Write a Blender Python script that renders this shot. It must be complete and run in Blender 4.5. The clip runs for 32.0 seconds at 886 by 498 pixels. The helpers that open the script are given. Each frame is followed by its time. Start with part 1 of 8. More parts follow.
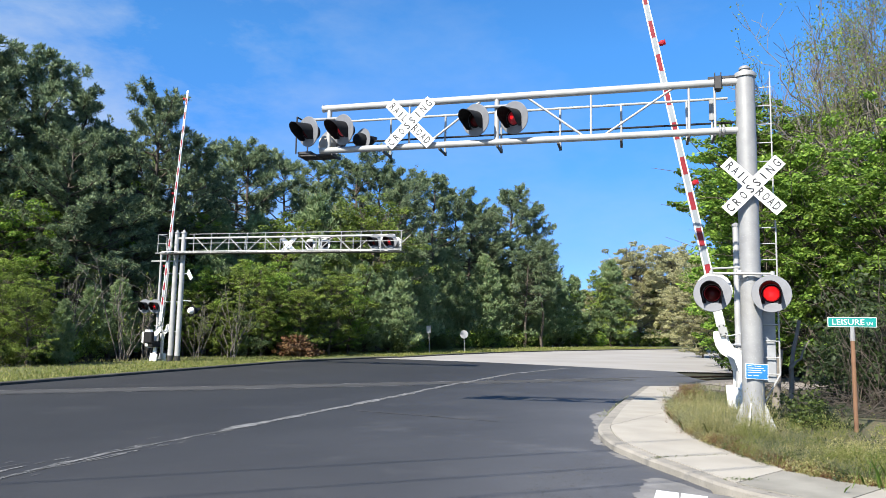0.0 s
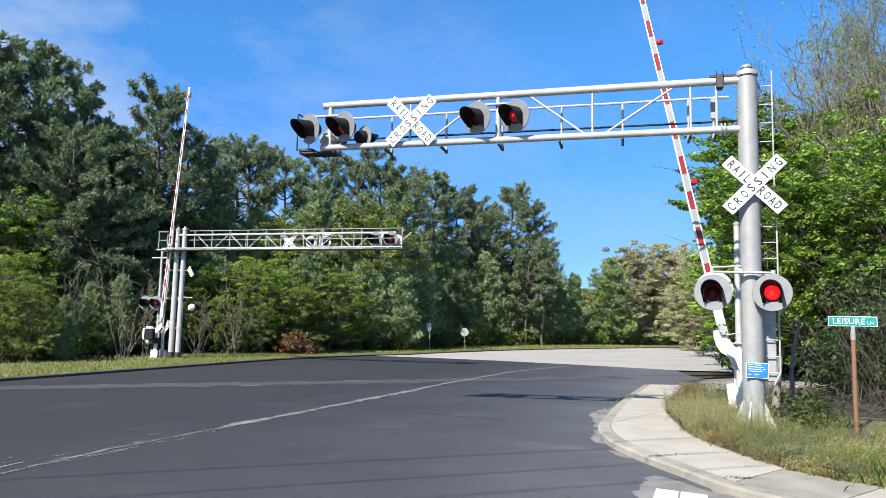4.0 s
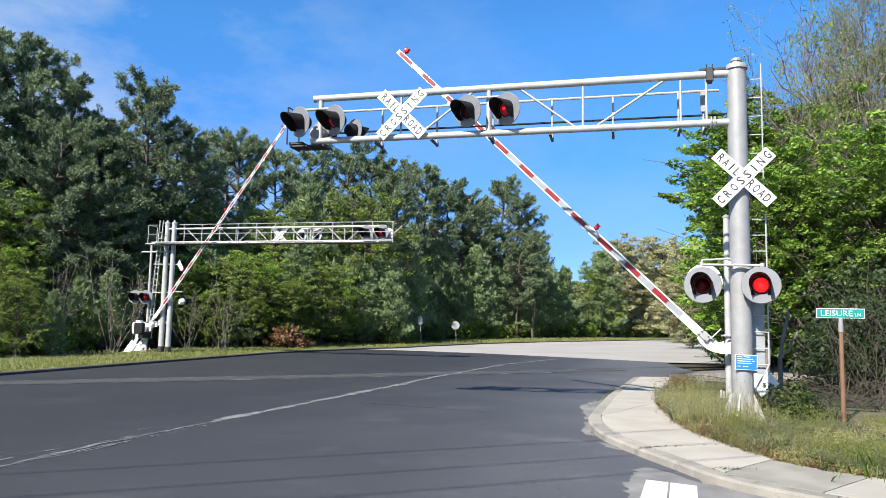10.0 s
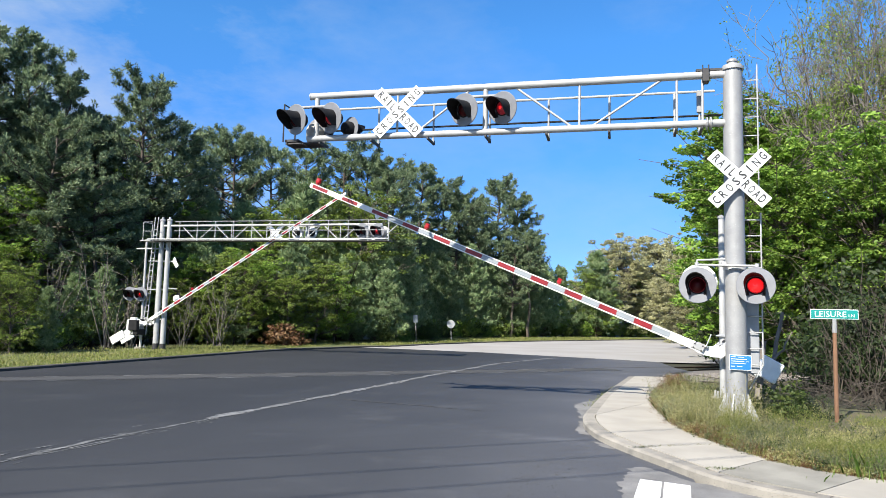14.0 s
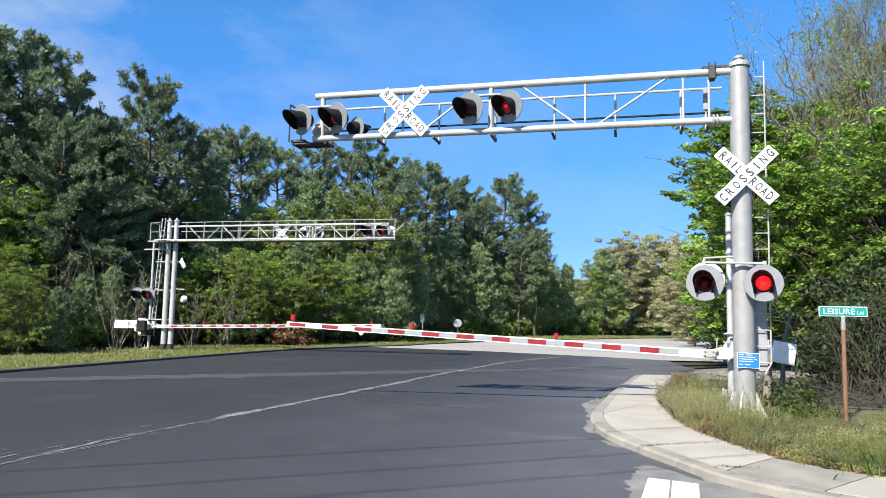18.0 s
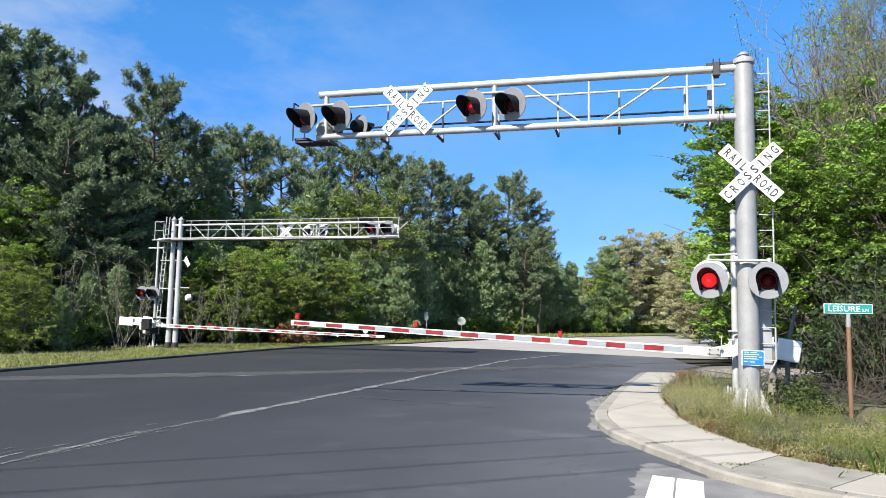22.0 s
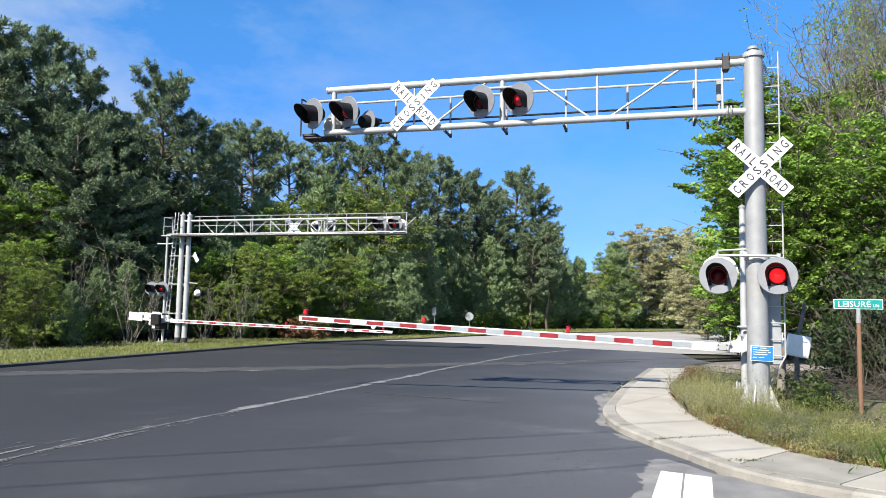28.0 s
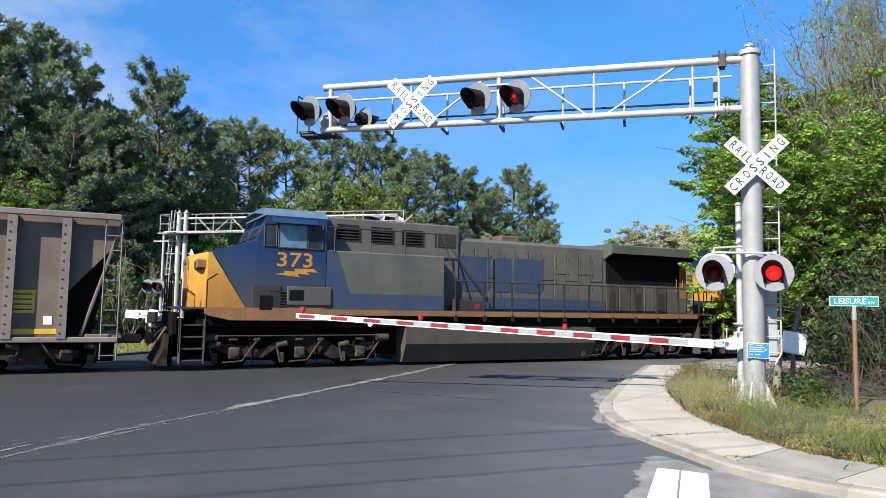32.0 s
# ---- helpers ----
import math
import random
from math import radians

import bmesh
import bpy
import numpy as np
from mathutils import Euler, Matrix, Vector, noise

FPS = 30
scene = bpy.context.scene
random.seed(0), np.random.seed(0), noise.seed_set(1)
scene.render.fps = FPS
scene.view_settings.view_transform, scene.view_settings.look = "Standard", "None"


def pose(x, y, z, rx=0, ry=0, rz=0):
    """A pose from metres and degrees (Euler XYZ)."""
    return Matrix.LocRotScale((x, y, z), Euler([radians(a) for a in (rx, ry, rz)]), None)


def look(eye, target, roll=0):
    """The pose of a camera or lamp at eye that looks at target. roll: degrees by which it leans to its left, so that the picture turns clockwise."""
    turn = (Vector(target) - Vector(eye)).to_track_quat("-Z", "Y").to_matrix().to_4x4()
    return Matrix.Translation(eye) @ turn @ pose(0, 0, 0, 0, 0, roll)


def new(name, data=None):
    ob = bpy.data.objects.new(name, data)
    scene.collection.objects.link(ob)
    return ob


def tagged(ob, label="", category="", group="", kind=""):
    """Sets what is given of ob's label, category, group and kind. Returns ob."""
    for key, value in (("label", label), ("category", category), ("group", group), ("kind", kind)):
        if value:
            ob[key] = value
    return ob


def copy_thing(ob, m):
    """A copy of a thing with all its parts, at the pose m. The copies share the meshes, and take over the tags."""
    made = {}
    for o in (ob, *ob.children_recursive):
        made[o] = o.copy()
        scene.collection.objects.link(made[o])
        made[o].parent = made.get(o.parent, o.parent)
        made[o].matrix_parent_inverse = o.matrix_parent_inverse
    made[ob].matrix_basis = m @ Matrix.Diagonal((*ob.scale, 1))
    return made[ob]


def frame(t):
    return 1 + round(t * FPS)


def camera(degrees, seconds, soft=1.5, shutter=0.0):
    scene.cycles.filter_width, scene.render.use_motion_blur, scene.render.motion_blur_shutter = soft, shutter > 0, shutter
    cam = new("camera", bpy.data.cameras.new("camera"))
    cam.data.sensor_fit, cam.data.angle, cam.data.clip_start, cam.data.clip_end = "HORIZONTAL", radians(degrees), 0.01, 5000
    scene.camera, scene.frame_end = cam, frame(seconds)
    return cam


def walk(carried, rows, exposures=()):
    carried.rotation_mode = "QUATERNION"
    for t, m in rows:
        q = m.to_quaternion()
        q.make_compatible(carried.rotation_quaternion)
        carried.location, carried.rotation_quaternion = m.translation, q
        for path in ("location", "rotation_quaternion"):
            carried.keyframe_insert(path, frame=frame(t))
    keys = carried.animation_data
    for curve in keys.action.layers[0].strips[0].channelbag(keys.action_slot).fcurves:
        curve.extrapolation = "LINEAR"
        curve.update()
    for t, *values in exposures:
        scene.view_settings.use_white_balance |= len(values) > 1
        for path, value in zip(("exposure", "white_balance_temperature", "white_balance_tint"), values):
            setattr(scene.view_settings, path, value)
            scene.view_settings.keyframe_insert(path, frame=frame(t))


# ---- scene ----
# the camera is held by hand on the spot
EYE = (0.0, 0.0, 1.69)
cam = camera(64.0, 32.0, 0.35)
PATH = [
    (0, -0.02, 6.24, -1.07), (0.5, 0.03, 6.41, -1.06), (1, 0.17, 6.12, -0.96), (1.5, -0.11, 6.10, -0.93),
    (2, -0.33, 6.36, -1.03), (2.5, -0.08, 6.63, -1.15), (3, -0.17, 6.60, -1.23), (3.5, 0.04, 6.21, -1.29),
    (5.5, -0.32, 5.94, -1.25), (6, -0.51, 5.83, -1.19), (6.5, -0.78, 5.47, -1.12), (7, -1.20, 5.58, -1.18),
    (7.5, -1.06, 5.52, -1.19), (8, -0.78, 5.60, -1.06), (8.5, -0.77, 5.43, -1.18), (9, -0.78, 5.50, -1.17),
    (9.5, -1.01, 5.55, -1.11), (10, -0.70, 5.53, -1.10), (10.5, -0.71, 5.49, -1.16), (11, -0.72, 5.08, -1.20),
    (11.5, -0.79, 5.28, -1.04), (12, -0.82, 5.56, -1.16), (12.5, -1.20, 5.64, -1.33), (13, -1.20, 5.48, -1.36),
    (13.5, -1.28, 5.49, -1.42), (14, -1.08, 5.43, -1.42), (14.5, -1.10, 5.37, -1.38), (16.5, -0.80, 5.69, -1.17),
    (17, -0.72, 5.68, -1.20), (17.5, -0.65, 5.68, -1.13), (18, -0.54, 5.35, -1.15), (18.5, -0.70, 5.18, -0.93),
    (19, -0.74, 5.44, -0.95), (19.5, -0.92, 5.37, -1.12), (20, -0.19, 5.11, -1.07), (20.5, 0.03, 5.12, -1.20),
    (21, -0.11, 5.06, -1.17), (21.5, 0.00, 5.34, -1.21), (22, -0.22, 5.18, -1.05), (22.5, -0.01, 5.14, -0.93),
    (23, 0.00, 4.97, -0.95), (23.5, 0.05, 5.12, -0.86), (24, -0.01, 5.46, -0.89), (24.5, 0.13, 5.36, -0.94),
    (25, 0.22, 5.37, -1.08), (25.5, 0.20, 5.33, -0.99), (27.5, 0.39, 4.84, -1.07), (28, 0.41, 4.80, -1.06),
    (28.5, 0.22, 4.75, -1.02), (29, 0.26, 4.74, -1.09), (29.5, 0.20, 4.75, -1.01), (30, 0.14, 4.59, -1.13),
    (30.5, -0.15, 4.65, -1.02), (31, 0.00, 4.83, -1.08), (31.5, 0.06, 4.80, -1.14), (32, 0.16, 4.60, -1.01),
]
walk(cam, [(t, pose(*EYE, 90 + p, r, y)) for t, y, p, r in PATH], [(0, 1.04), (32, 1.04)])

# sky and sun: sun behind and to the left, about 41 degrees up
world = bpy.data.worlds.new("sky")
scene.world = world
world.use_nodes = True
wn = world.node_tree
wn.nodes.clear()
sky = wn.nodes.new("ShaderNodeTexSky")
sky.sky_type = "NISHITA"
sky.sun_disc = False
sky.sun_elevation = radians(41)
sky.sun_rotation = radians(215)
sky.altitude = 0
sky.air_density, sky.dust_density, sky.ozone_density = 1.0, 0.0, 3.0
wtc = wn.nodes.new("ShaderNodeTexCoord")
wmap = wn.nodes.new("ShaderNodeMapping")
wmap.inputs["Scale"].default_value = (1.6, 1.2, 3.6)
wmap.inputs["Rotation"].default_value = (0.3, 0.5, 0.2)
wcl = wn.nodes.new("ShaderNodeTexNoise")
wcl.inputs["Scale"].default_value, wcl.inputs["Detail"].default_value, wcl.inputs["Roughness"].default_value = 1.6, 7, 0.62
wrm = wn.nodes.new("ShaderNodeValToRGB")
wrm.color_ramp.elements[0].position, wrm.color_ramp.elements[1].position = 0.40, 0.80
wrm.color_ramp.elements[1].color = (0.36, 0.36, 0.36, 1)
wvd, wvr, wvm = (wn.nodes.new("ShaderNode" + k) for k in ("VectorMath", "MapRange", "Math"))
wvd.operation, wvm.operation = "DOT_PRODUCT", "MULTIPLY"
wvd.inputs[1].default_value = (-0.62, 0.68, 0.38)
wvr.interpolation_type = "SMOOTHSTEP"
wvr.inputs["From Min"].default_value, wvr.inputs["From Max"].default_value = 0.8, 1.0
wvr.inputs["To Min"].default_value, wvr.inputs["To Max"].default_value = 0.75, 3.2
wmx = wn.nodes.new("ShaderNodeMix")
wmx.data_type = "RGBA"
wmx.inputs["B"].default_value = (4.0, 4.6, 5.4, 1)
wtint = wn.nodes.new("ShaderNodeMix")
wtint.data_type, wtint.blend_type = "RGBA", "MULTIPLY"
wtint.inputs["Factor"].default_value = 1.0
# the clear sky is deep blue opposite the sun, deeper towards the horizon; it pales on the sun's side
wsep, wele, wlow = (wn.nodes.new("ShaderNode" + k) for k in ("SeparateXYZ", "MapRange", "Mix"))
wdot, wsun, wpale = (wn.nodes.new("ShaderNode" + k) for k in ("VectorMath", "MapRange", "Mix"))
wlow.data_type = wpale.data_type = "RGBA"
wele.inputs["From Min"].default_value, wele.inputs["From Max"].default_value = 0.10, 0.37
wlow.inputs["A"].default_value, wlow.inputs["B"].default_value = (0.3, 0.55, 1.08, 1), (0.42, 0.95, 1.37, 1)
wdot.operation = "DOT_PRODUCT"
wdot.inputs[1].default_value = (-0.45, -0.6, 0.66)
wsun.inputs["From Min"].default_value, wsun.inputs["From Max"].default_value = 0.15, 0.85
wpale.inputs["B"].default_value = (0.82, 0.92, 1.05, 1)
wbg = wn.nodes.new("ShaderNodeBackground")
wbg.inputs["Strength"].default_value = 0.0795
wout = wn.nodes.new("ShaderNodeOutputWorld")
wn.links.new(wtc.outputs["Generated"], wmap.inputs["Vector"])
wn.links.new(wmap.outputs["Vector"], wcl.inputs["Vector"])
wn.links.new(wcl.outputs["Fac"], wrm.inputs["Fac"])
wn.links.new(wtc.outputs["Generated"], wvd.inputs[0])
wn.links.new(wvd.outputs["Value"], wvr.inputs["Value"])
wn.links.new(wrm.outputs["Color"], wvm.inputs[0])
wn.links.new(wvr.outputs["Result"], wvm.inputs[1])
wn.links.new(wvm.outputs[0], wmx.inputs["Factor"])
wn.links.new(sky.outputs["Color"], wtint.inputs["A"])
wn.links.new(wtc.outputs["Generated"], wsep.inputs["Vector"])
wn.links.new(wsep.outputs["Z"], wele.inputs["Value"])
wn.links.new(wele.outputs["Result"], wlow.inputs["Factor"])
wn.links.new(wtc.outputs["Generated"], wdot.inputs[0])
wn.links.new(wdot.outputs["Value"], wsun.inputs["Value"])
wn.links.new(wsun.outputs["Result"], wpale.inputs["Factor"])
wn.links.new(wlow.outputs["Result"], wpale.inputs["A"])
wn.links.new(wpale.outputs["Result"], wtint.inputs["B"])
wn.links.new(wtint.outputs["Result"], wmx.inputs["A"])
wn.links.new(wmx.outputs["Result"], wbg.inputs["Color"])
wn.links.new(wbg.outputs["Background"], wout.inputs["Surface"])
sun = new("sun", bpy.data.lights.new("sun", "SUN"))
sun.data.energy, sun.data.angle, sun.data.color = 5.0, radians(0.55), (1.0, 0.95, 0.85)
sun.matrix_world = look((0, 0, 0), (0.45, 0.6, -0.66))
sun.location = (-30, -40, 50)


# ---- materials ----
def mat(name, col, col2=None, rough=0.6, metal=0.0, scale=6.0, fine=60.0, bump=0.0, mix=0.5, low=0.35, high=0.7,
        col3=None, spots=0.62, emit=0.0, spec=0.5, rnd=0.0, isl=0.0, coord="Object"):
    """A surface with stains (col2), a second, finer speckle (col3), bump and, if asked for, a shift of value from piece to piece."""
    m = bpy.data.materials.new(name)
    m.use_nodes = True
    nt = m.node_tree
    b = nt.nodes["Principled BSDF"]
    b.inputs["Roughness"].default_value, b.inputs["Metallic"].default_value = rough, metal
    b.inputs["Specular IOR Level"].default_value = spec
    N, K = nt.nodes.new, nt.links.new
    tc = N("ShaderNodeTexCoord")
    n1 = N("ShaderNodeTexNoise")
    n1.inputs["Scale"].default_value, n1.inputs["Detail"].default_value = scale, 6
    K(tc.outputs[coord], n1.inputs["Vector"])
    r1 = N("ShaderNodeValToRGB")
    r1.color_ramp.elements[0].position, r1.color_ramp.elements[1].position = low, high
    r1.color_ramp.elements[0].color = (*col, 1)
    r1.color_ramp.elements[1].color = (*(col2 or tuple(c * 0.8 for c in col)), 1)
    K(n1.outputs["Fac"], r1.inputs["Fac"])
    out = r1.outputs["Color"]
    n2 = N("ShaderNodeTexNoise")
    n2.inputs["Scale"].default_value, n2.inputs["Detail"].default_value = fine, 4
    K(tc.outputs[coord], n2.inputs["Vector"])
    if col3:
        r2 = N("ShaderNodeValToRGB")
        r2.color_ramp.elements[0].position, r2.color_ramp.elements[1].position = spots, min(1.0, spots + 0.12)
        K(n2.outputs["Fac"], r2.inputs["Fac"])
        x = N("ShaderNodeMix")
        x.data_type = "RGBA"
        K(r2.outputs["Color"], x.inputs["Factor"])
        K(out, x.inputs["A"])
        x.inputs["B"].default_value = (*col3, 1)
        out = x.outputs["Result"]
    for amount, node, sock in ((rnd, "ShaderNodeObjectInfo", "Random"), (isl, "ShaderNodeNewGeometry", "Random Per Island")):
        if amount:
            g = N(node)
            mr = N("ShaderNodeMapRange")
            mr.inputs["To Min"].default_value, mr.inputs["To Max"].default_value = 1 - amount, 1 + amount
            K(g.outputs[sock], mr.inputs["Value"])
            hs = N("ShaderNodeHueSaturation")
            K(mr.outputs["Result"], hs.inputs["Value"])
            K(out, hs.inputs["Color"])
            out = hs.outputs["Color"]
    K(out, b.inputs["Base Color"])
    if bump:
        bp = N("ShaderNodeBump")
        bp.inputs["Strength"].default_value, bp.inputs["Distance"].default_value = bump, 0.02
        K(n2.outputs["Fac"], bp.inputs["Height"])
        K(bp.outputs["Normal"], b.inputs["Normal"])
    if emit:
        K(out, b.inputs["Emission Color"])
        b.inputs["Emission Strength"].default_value = emit
    return m


def leafy(name, col, col2, col3, lets_light=0.35, rough=0.55, each=0.72, patch=0.48, scale=0.7):
    """Leaves: hue varies from leaf to leaf and from clump to clump, some light comes through."""
    m = bpy.data.materials.new(name)
    m.use_nodes = True
    nt = m.node_tree
    N, K = nt.nodes.new, nt.links.new
    b = nt.nodes["Principled BSDF"]
    b.inputs["Roughness"].default_value = rough
    b.inputs["Specular IOR Level"].default_value = 0.3
    g, oi, tc = N("ShaderNodeNewGeometry"), N("ShaderNodeObjectInfo"), N("ShaderNodeTexCoord")
    nz = N("ShaderNodeTexNoise")
    nz.inputs["Scale"].default_value, nz.inputs["Detail"].default_value = scale, 3
    K(tc.outputs["Object"], nz.inputs["Vector"])
    ad = N("ShaderNodeMath")
    ad.operation = "MULTIPLY_ADD"
    ad.inputs[1].default_value = each
    K(g.outputs["Random Per Island"], ad.inputs[0])
    sb = N("ShaderNodeMath")
    sb.operation = "MULTIPLY"
    sb.inputs[1].default_value = patch
    K(nz.outputs["Fac"], sb.inputs[0])
    K(sb.outputs[0], ad.inputs[2])
    r = N("ShaderNodeValToRGB")
    r.color_ramp.elements[0].position, r.color_ramp.elements[1].position = 0.2, 0.9
    r.color_ramp.elements[0].color, r.color_ramp.elements[1].color = (*col, 1), (*col3, 1)
    e = r.color_ramp.elements.new(0.55)
    e.color = (*col2, 1)
    K(ad.outputs[0], r.inputs["Fac"])
    hs = N("ShaderNodeHueSaturation")
    mr = N("ShaderNodeMapRange")
    mr.inputs["To Min"].default_value, mr.inputs["To Max"].default_value = 0.8, 1.2
    K(oi.outputs["Random"], mr.inputs["Value"])
    K(mr.outputs["Result"], hs.inputs["Value"])
    K(r.outputs["Color"], hs.inputs["Color"])
    K(hs.outputs["Color"], b.inputs["Base Color"])
    tl = N("ShaderNodeBsdfTranslucent")
    K(hs.outputs["Color"], tl.inputs["Color"])
    mx = N("ShaderNodeMixShader")
    mx.inputs["Fac"].default_value = lets_light
    K(b.outputs["BSDF"], mx.inputs[1])
    K(tl.outputs["BSDF"], mx.inputs[2])
    K(mx.outputs[0], nt.nodes["Material Output"].inputs["Surface"])
    return m


ASPHALT = mat("asphalt", (0.0276, 0.0281, 0.0312), (0.0414, 0.04183, 0.0451), 0.72, scale=0.35, fine=90, bump=0.25, col3=(0.0537, 0.0549, 0.0578), spots=0.66, low=0.3, high=0.72)
am = ASPHALT.node_tree
anz, atc, arm, amx = (am.nodes.new("ShaderNode" + k) for k in ("TexNoise", "TexCoord", "ValToRGB", "Mix"))
amx.data_type = "RGBA"
anz.inputs["Scale"].default_value, anz.inputs["Detail"].default_value, anz.inputs["Roughness"].default_value, anz.inputs["Distortion"].default_value = 0.55, 12, 0.72, 0.1
arm.color_ramp.elements[0].position, arm.color_ramp.elements[1].position = 0.54, 0.82
abc = am.nodes["Principled BSDF"].inputs["Base Color"]
am.links.new(atc.outputs["Object"], anz.inputs["Vector"])
am.links.new(anz.outputs["Fac"], arm.inputs["Fac"])
am.links.new(arm.outputs["Color"], amx.inputs["Factor"])
am.links.new(abc.links[0].from_socket, amx.inputs["A"])
amx.inputs["B"].default_value = (0.073, 0.073, 0.076, 1)
# the road brightens smoothly from left to right, a fall of light put into the colour; the near lane is also worn
# towards the gutter
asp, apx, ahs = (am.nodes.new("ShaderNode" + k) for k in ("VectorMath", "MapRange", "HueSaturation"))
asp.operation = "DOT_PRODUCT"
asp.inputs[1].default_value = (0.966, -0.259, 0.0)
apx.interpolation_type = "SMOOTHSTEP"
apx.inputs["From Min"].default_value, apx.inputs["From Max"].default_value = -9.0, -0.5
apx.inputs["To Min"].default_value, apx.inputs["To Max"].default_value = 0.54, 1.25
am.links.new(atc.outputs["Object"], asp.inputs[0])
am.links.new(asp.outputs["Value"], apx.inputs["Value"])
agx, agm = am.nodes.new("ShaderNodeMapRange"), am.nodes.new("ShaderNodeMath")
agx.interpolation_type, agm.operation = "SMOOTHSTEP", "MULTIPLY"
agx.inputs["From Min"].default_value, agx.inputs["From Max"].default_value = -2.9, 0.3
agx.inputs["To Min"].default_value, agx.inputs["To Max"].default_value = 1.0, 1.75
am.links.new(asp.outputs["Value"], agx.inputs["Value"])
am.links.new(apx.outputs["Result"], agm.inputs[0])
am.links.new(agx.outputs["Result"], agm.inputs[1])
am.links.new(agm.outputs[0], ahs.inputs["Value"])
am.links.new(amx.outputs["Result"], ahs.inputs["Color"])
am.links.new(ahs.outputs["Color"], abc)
ASPHALT_OLD = mat("old_asphalt", (0.1444, 0.1406, 0.1368), (0.228, 0.2204, 0.2128), 0.9, scale=2.5, fine=70, bump=0.35, col3=(0.076, 0.076, 0.076))
PAVE_FAR = mat("light_pavement", (0.2736, 0.2584, 0.2432), (0.3344, 0.3192, 0.304), 0.9, scale=0.2, fine=30, bump=0.1)
WORN = mat("worn_line", (0.185, 0.185, 0.185), (0.11, 0.11, 0.11), 0.9, scale=3, fine=40, isl=0.35)
TAR = mat("tar", (0.018, 0.018, 0.02), (0.03, 0.03, 0.03), 0.6, scale=3)
CONCRETE = mat("concrete", (0.372, 0.342, 0.292), (0.30, 0.276, 0.236), 0.9, scale=1.4, fine=80, bump=0.2, col3=(0.2462, 0.2234, 0.1824), spots=0.68, rnd=0.06)
CONC_KERB = mat("kerb_concrete", (0.30, 0.275, 0.235), (0.2, 0.185, 0.16), 0.9, scale=2.5, fine=60, bump=0.35, col3=(0.15, 0.14, 0.125), spots=0.6, rnd=0.1)
CONC_DARK = mat("weathered_concrete", (0.2736, 0.2584, 0.2204), (0.19, 0.1786, 0.152), 0.9, scale=2.2, fine=80, bump=0.3, rnd=0.08)
ASPHALT_STRIP = mat("pale_asphalt_strip", (0.040, 0.0395, 0.040), (0.050, 0.049, 0.049), 0.9, scale=0.7, fine=60)
ASPHALT_SPECK = mat("scaled_asphalt", (0.10, 0.10, 0.102), (0.07, 0.07, 0.072), 0.95, scale=4, fine=60, isl=0.3)
ASPHALT_WORN = mat("worn_asphalt", (0.05084, 0.05002, 0.05002), (0.0697, 0.06806, 0.06724), 0.9, scale=3, fine=60, isl=0.2)
KERB_DARK = mat("dirty_kerb_concrete", (0.085, 0.08, 0.07), (0.045, 0.044, 0.038), 0.95, scale=1.5, fine=40, bump=0.3)
WHITE_PAINT = mat("road_paint", (0.80, 0.80, 0.78), (0.66, 0.66, 0.64), 0.7, scale=3, fine=60, bump=0.1)
EARTH = mat("earth", (0.1216, 0.0912, 0.057), (0.0684, 0.0646, 0.0304), 0.95, scale=0.9, fine=20, bump=0.5, col3=(0.076, 0.0988, 0.0304), spots=0.5)
GRASSY = mat("grass_ground", (0.076, 0.0988, 0.0266), (0.1292, 0.114, 0.0456), 0.95, scale=0.7, fine=25, bump=0.5, col3=(0.0456, 0.076, 0.019), spots=0.55)
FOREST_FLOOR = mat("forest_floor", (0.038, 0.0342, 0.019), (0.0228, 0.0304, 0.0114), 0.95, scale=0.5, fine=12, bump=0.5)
GALV = mat("galvanised_steel", (0.304, 0.304, 0.304), (0.2508, 0.2508, 0.2546), 0.5, 0.15, scale=5, fine=45, bump=0.05, col3=(0.3496, 0.3496, 0.3496), spots=0.6)
GALV_BRIGHT = mat("bright_galvanised_steel", (0.4256, 0.4256, 0.418), (0.342, 0.342, 0.3382), 0.5, 0.12, scale=4, fine=40)
GREY_PAINT = mat("grey_paint", (0.3344, 0.342, 0.3572), (0.2736, 0.2812, 0.2964), 0.5, 0.1, scale=6, fine=50)
DISC = mat("grey_disc_paint", (0.1914, 0.1972, 0.2146), (0.1624, 0.1682, 0.1856), 0.55, 0.0, scale=8, fine=50)
BEIGE = mat("beige_housing_paint", (0.52, 0.47, 0.40), (0.42, 0.38, 0.32), 0.55, scale=9)
DISC_BACK = mat("pale_disc_paint", (0.6278, 0.6379, 0.648), (0.5063, 0.5164, 0.5265), 0.55, 0.0, scale=8)
BLACK = mat("black_paint", (0.011, 0.011, 0.012), (0.017, 0.017, 0.018), 0.7, scale=8, spec=0.2)
STEEL_DARK = mat("dark_steel", (0.045, 0.045, 0.05), (0.07, 0.065, 0.06), 0.55, 0.5, scale=9)
RUST = mat("rusty_steel", (0.17, 0.10, 0.065), (0.09, 0.06, 0.045), 0.75, 0.4, scale=10, fine=60, bump=0.2)
WHITE = mat("white_paint", (0.80, 0.80, 0.79), (0.70, 0.70, 0.68), 0.45, scale=7, fine=60)
SIGN_WHITE = mat("sign_white", (0.84, 0.84, 0.84), (0.78, 0.78, 0.78), 0.4, scale=5)
SIGN_BLACK = mat("sign_black", (0.02, 0.02, 0.022), None, 0.5)
SIGN_GREEN = mat("sign_green", (0, 0.2352, 0.216), (0, 0.1904, 0.1755), 0.4, scale=5)
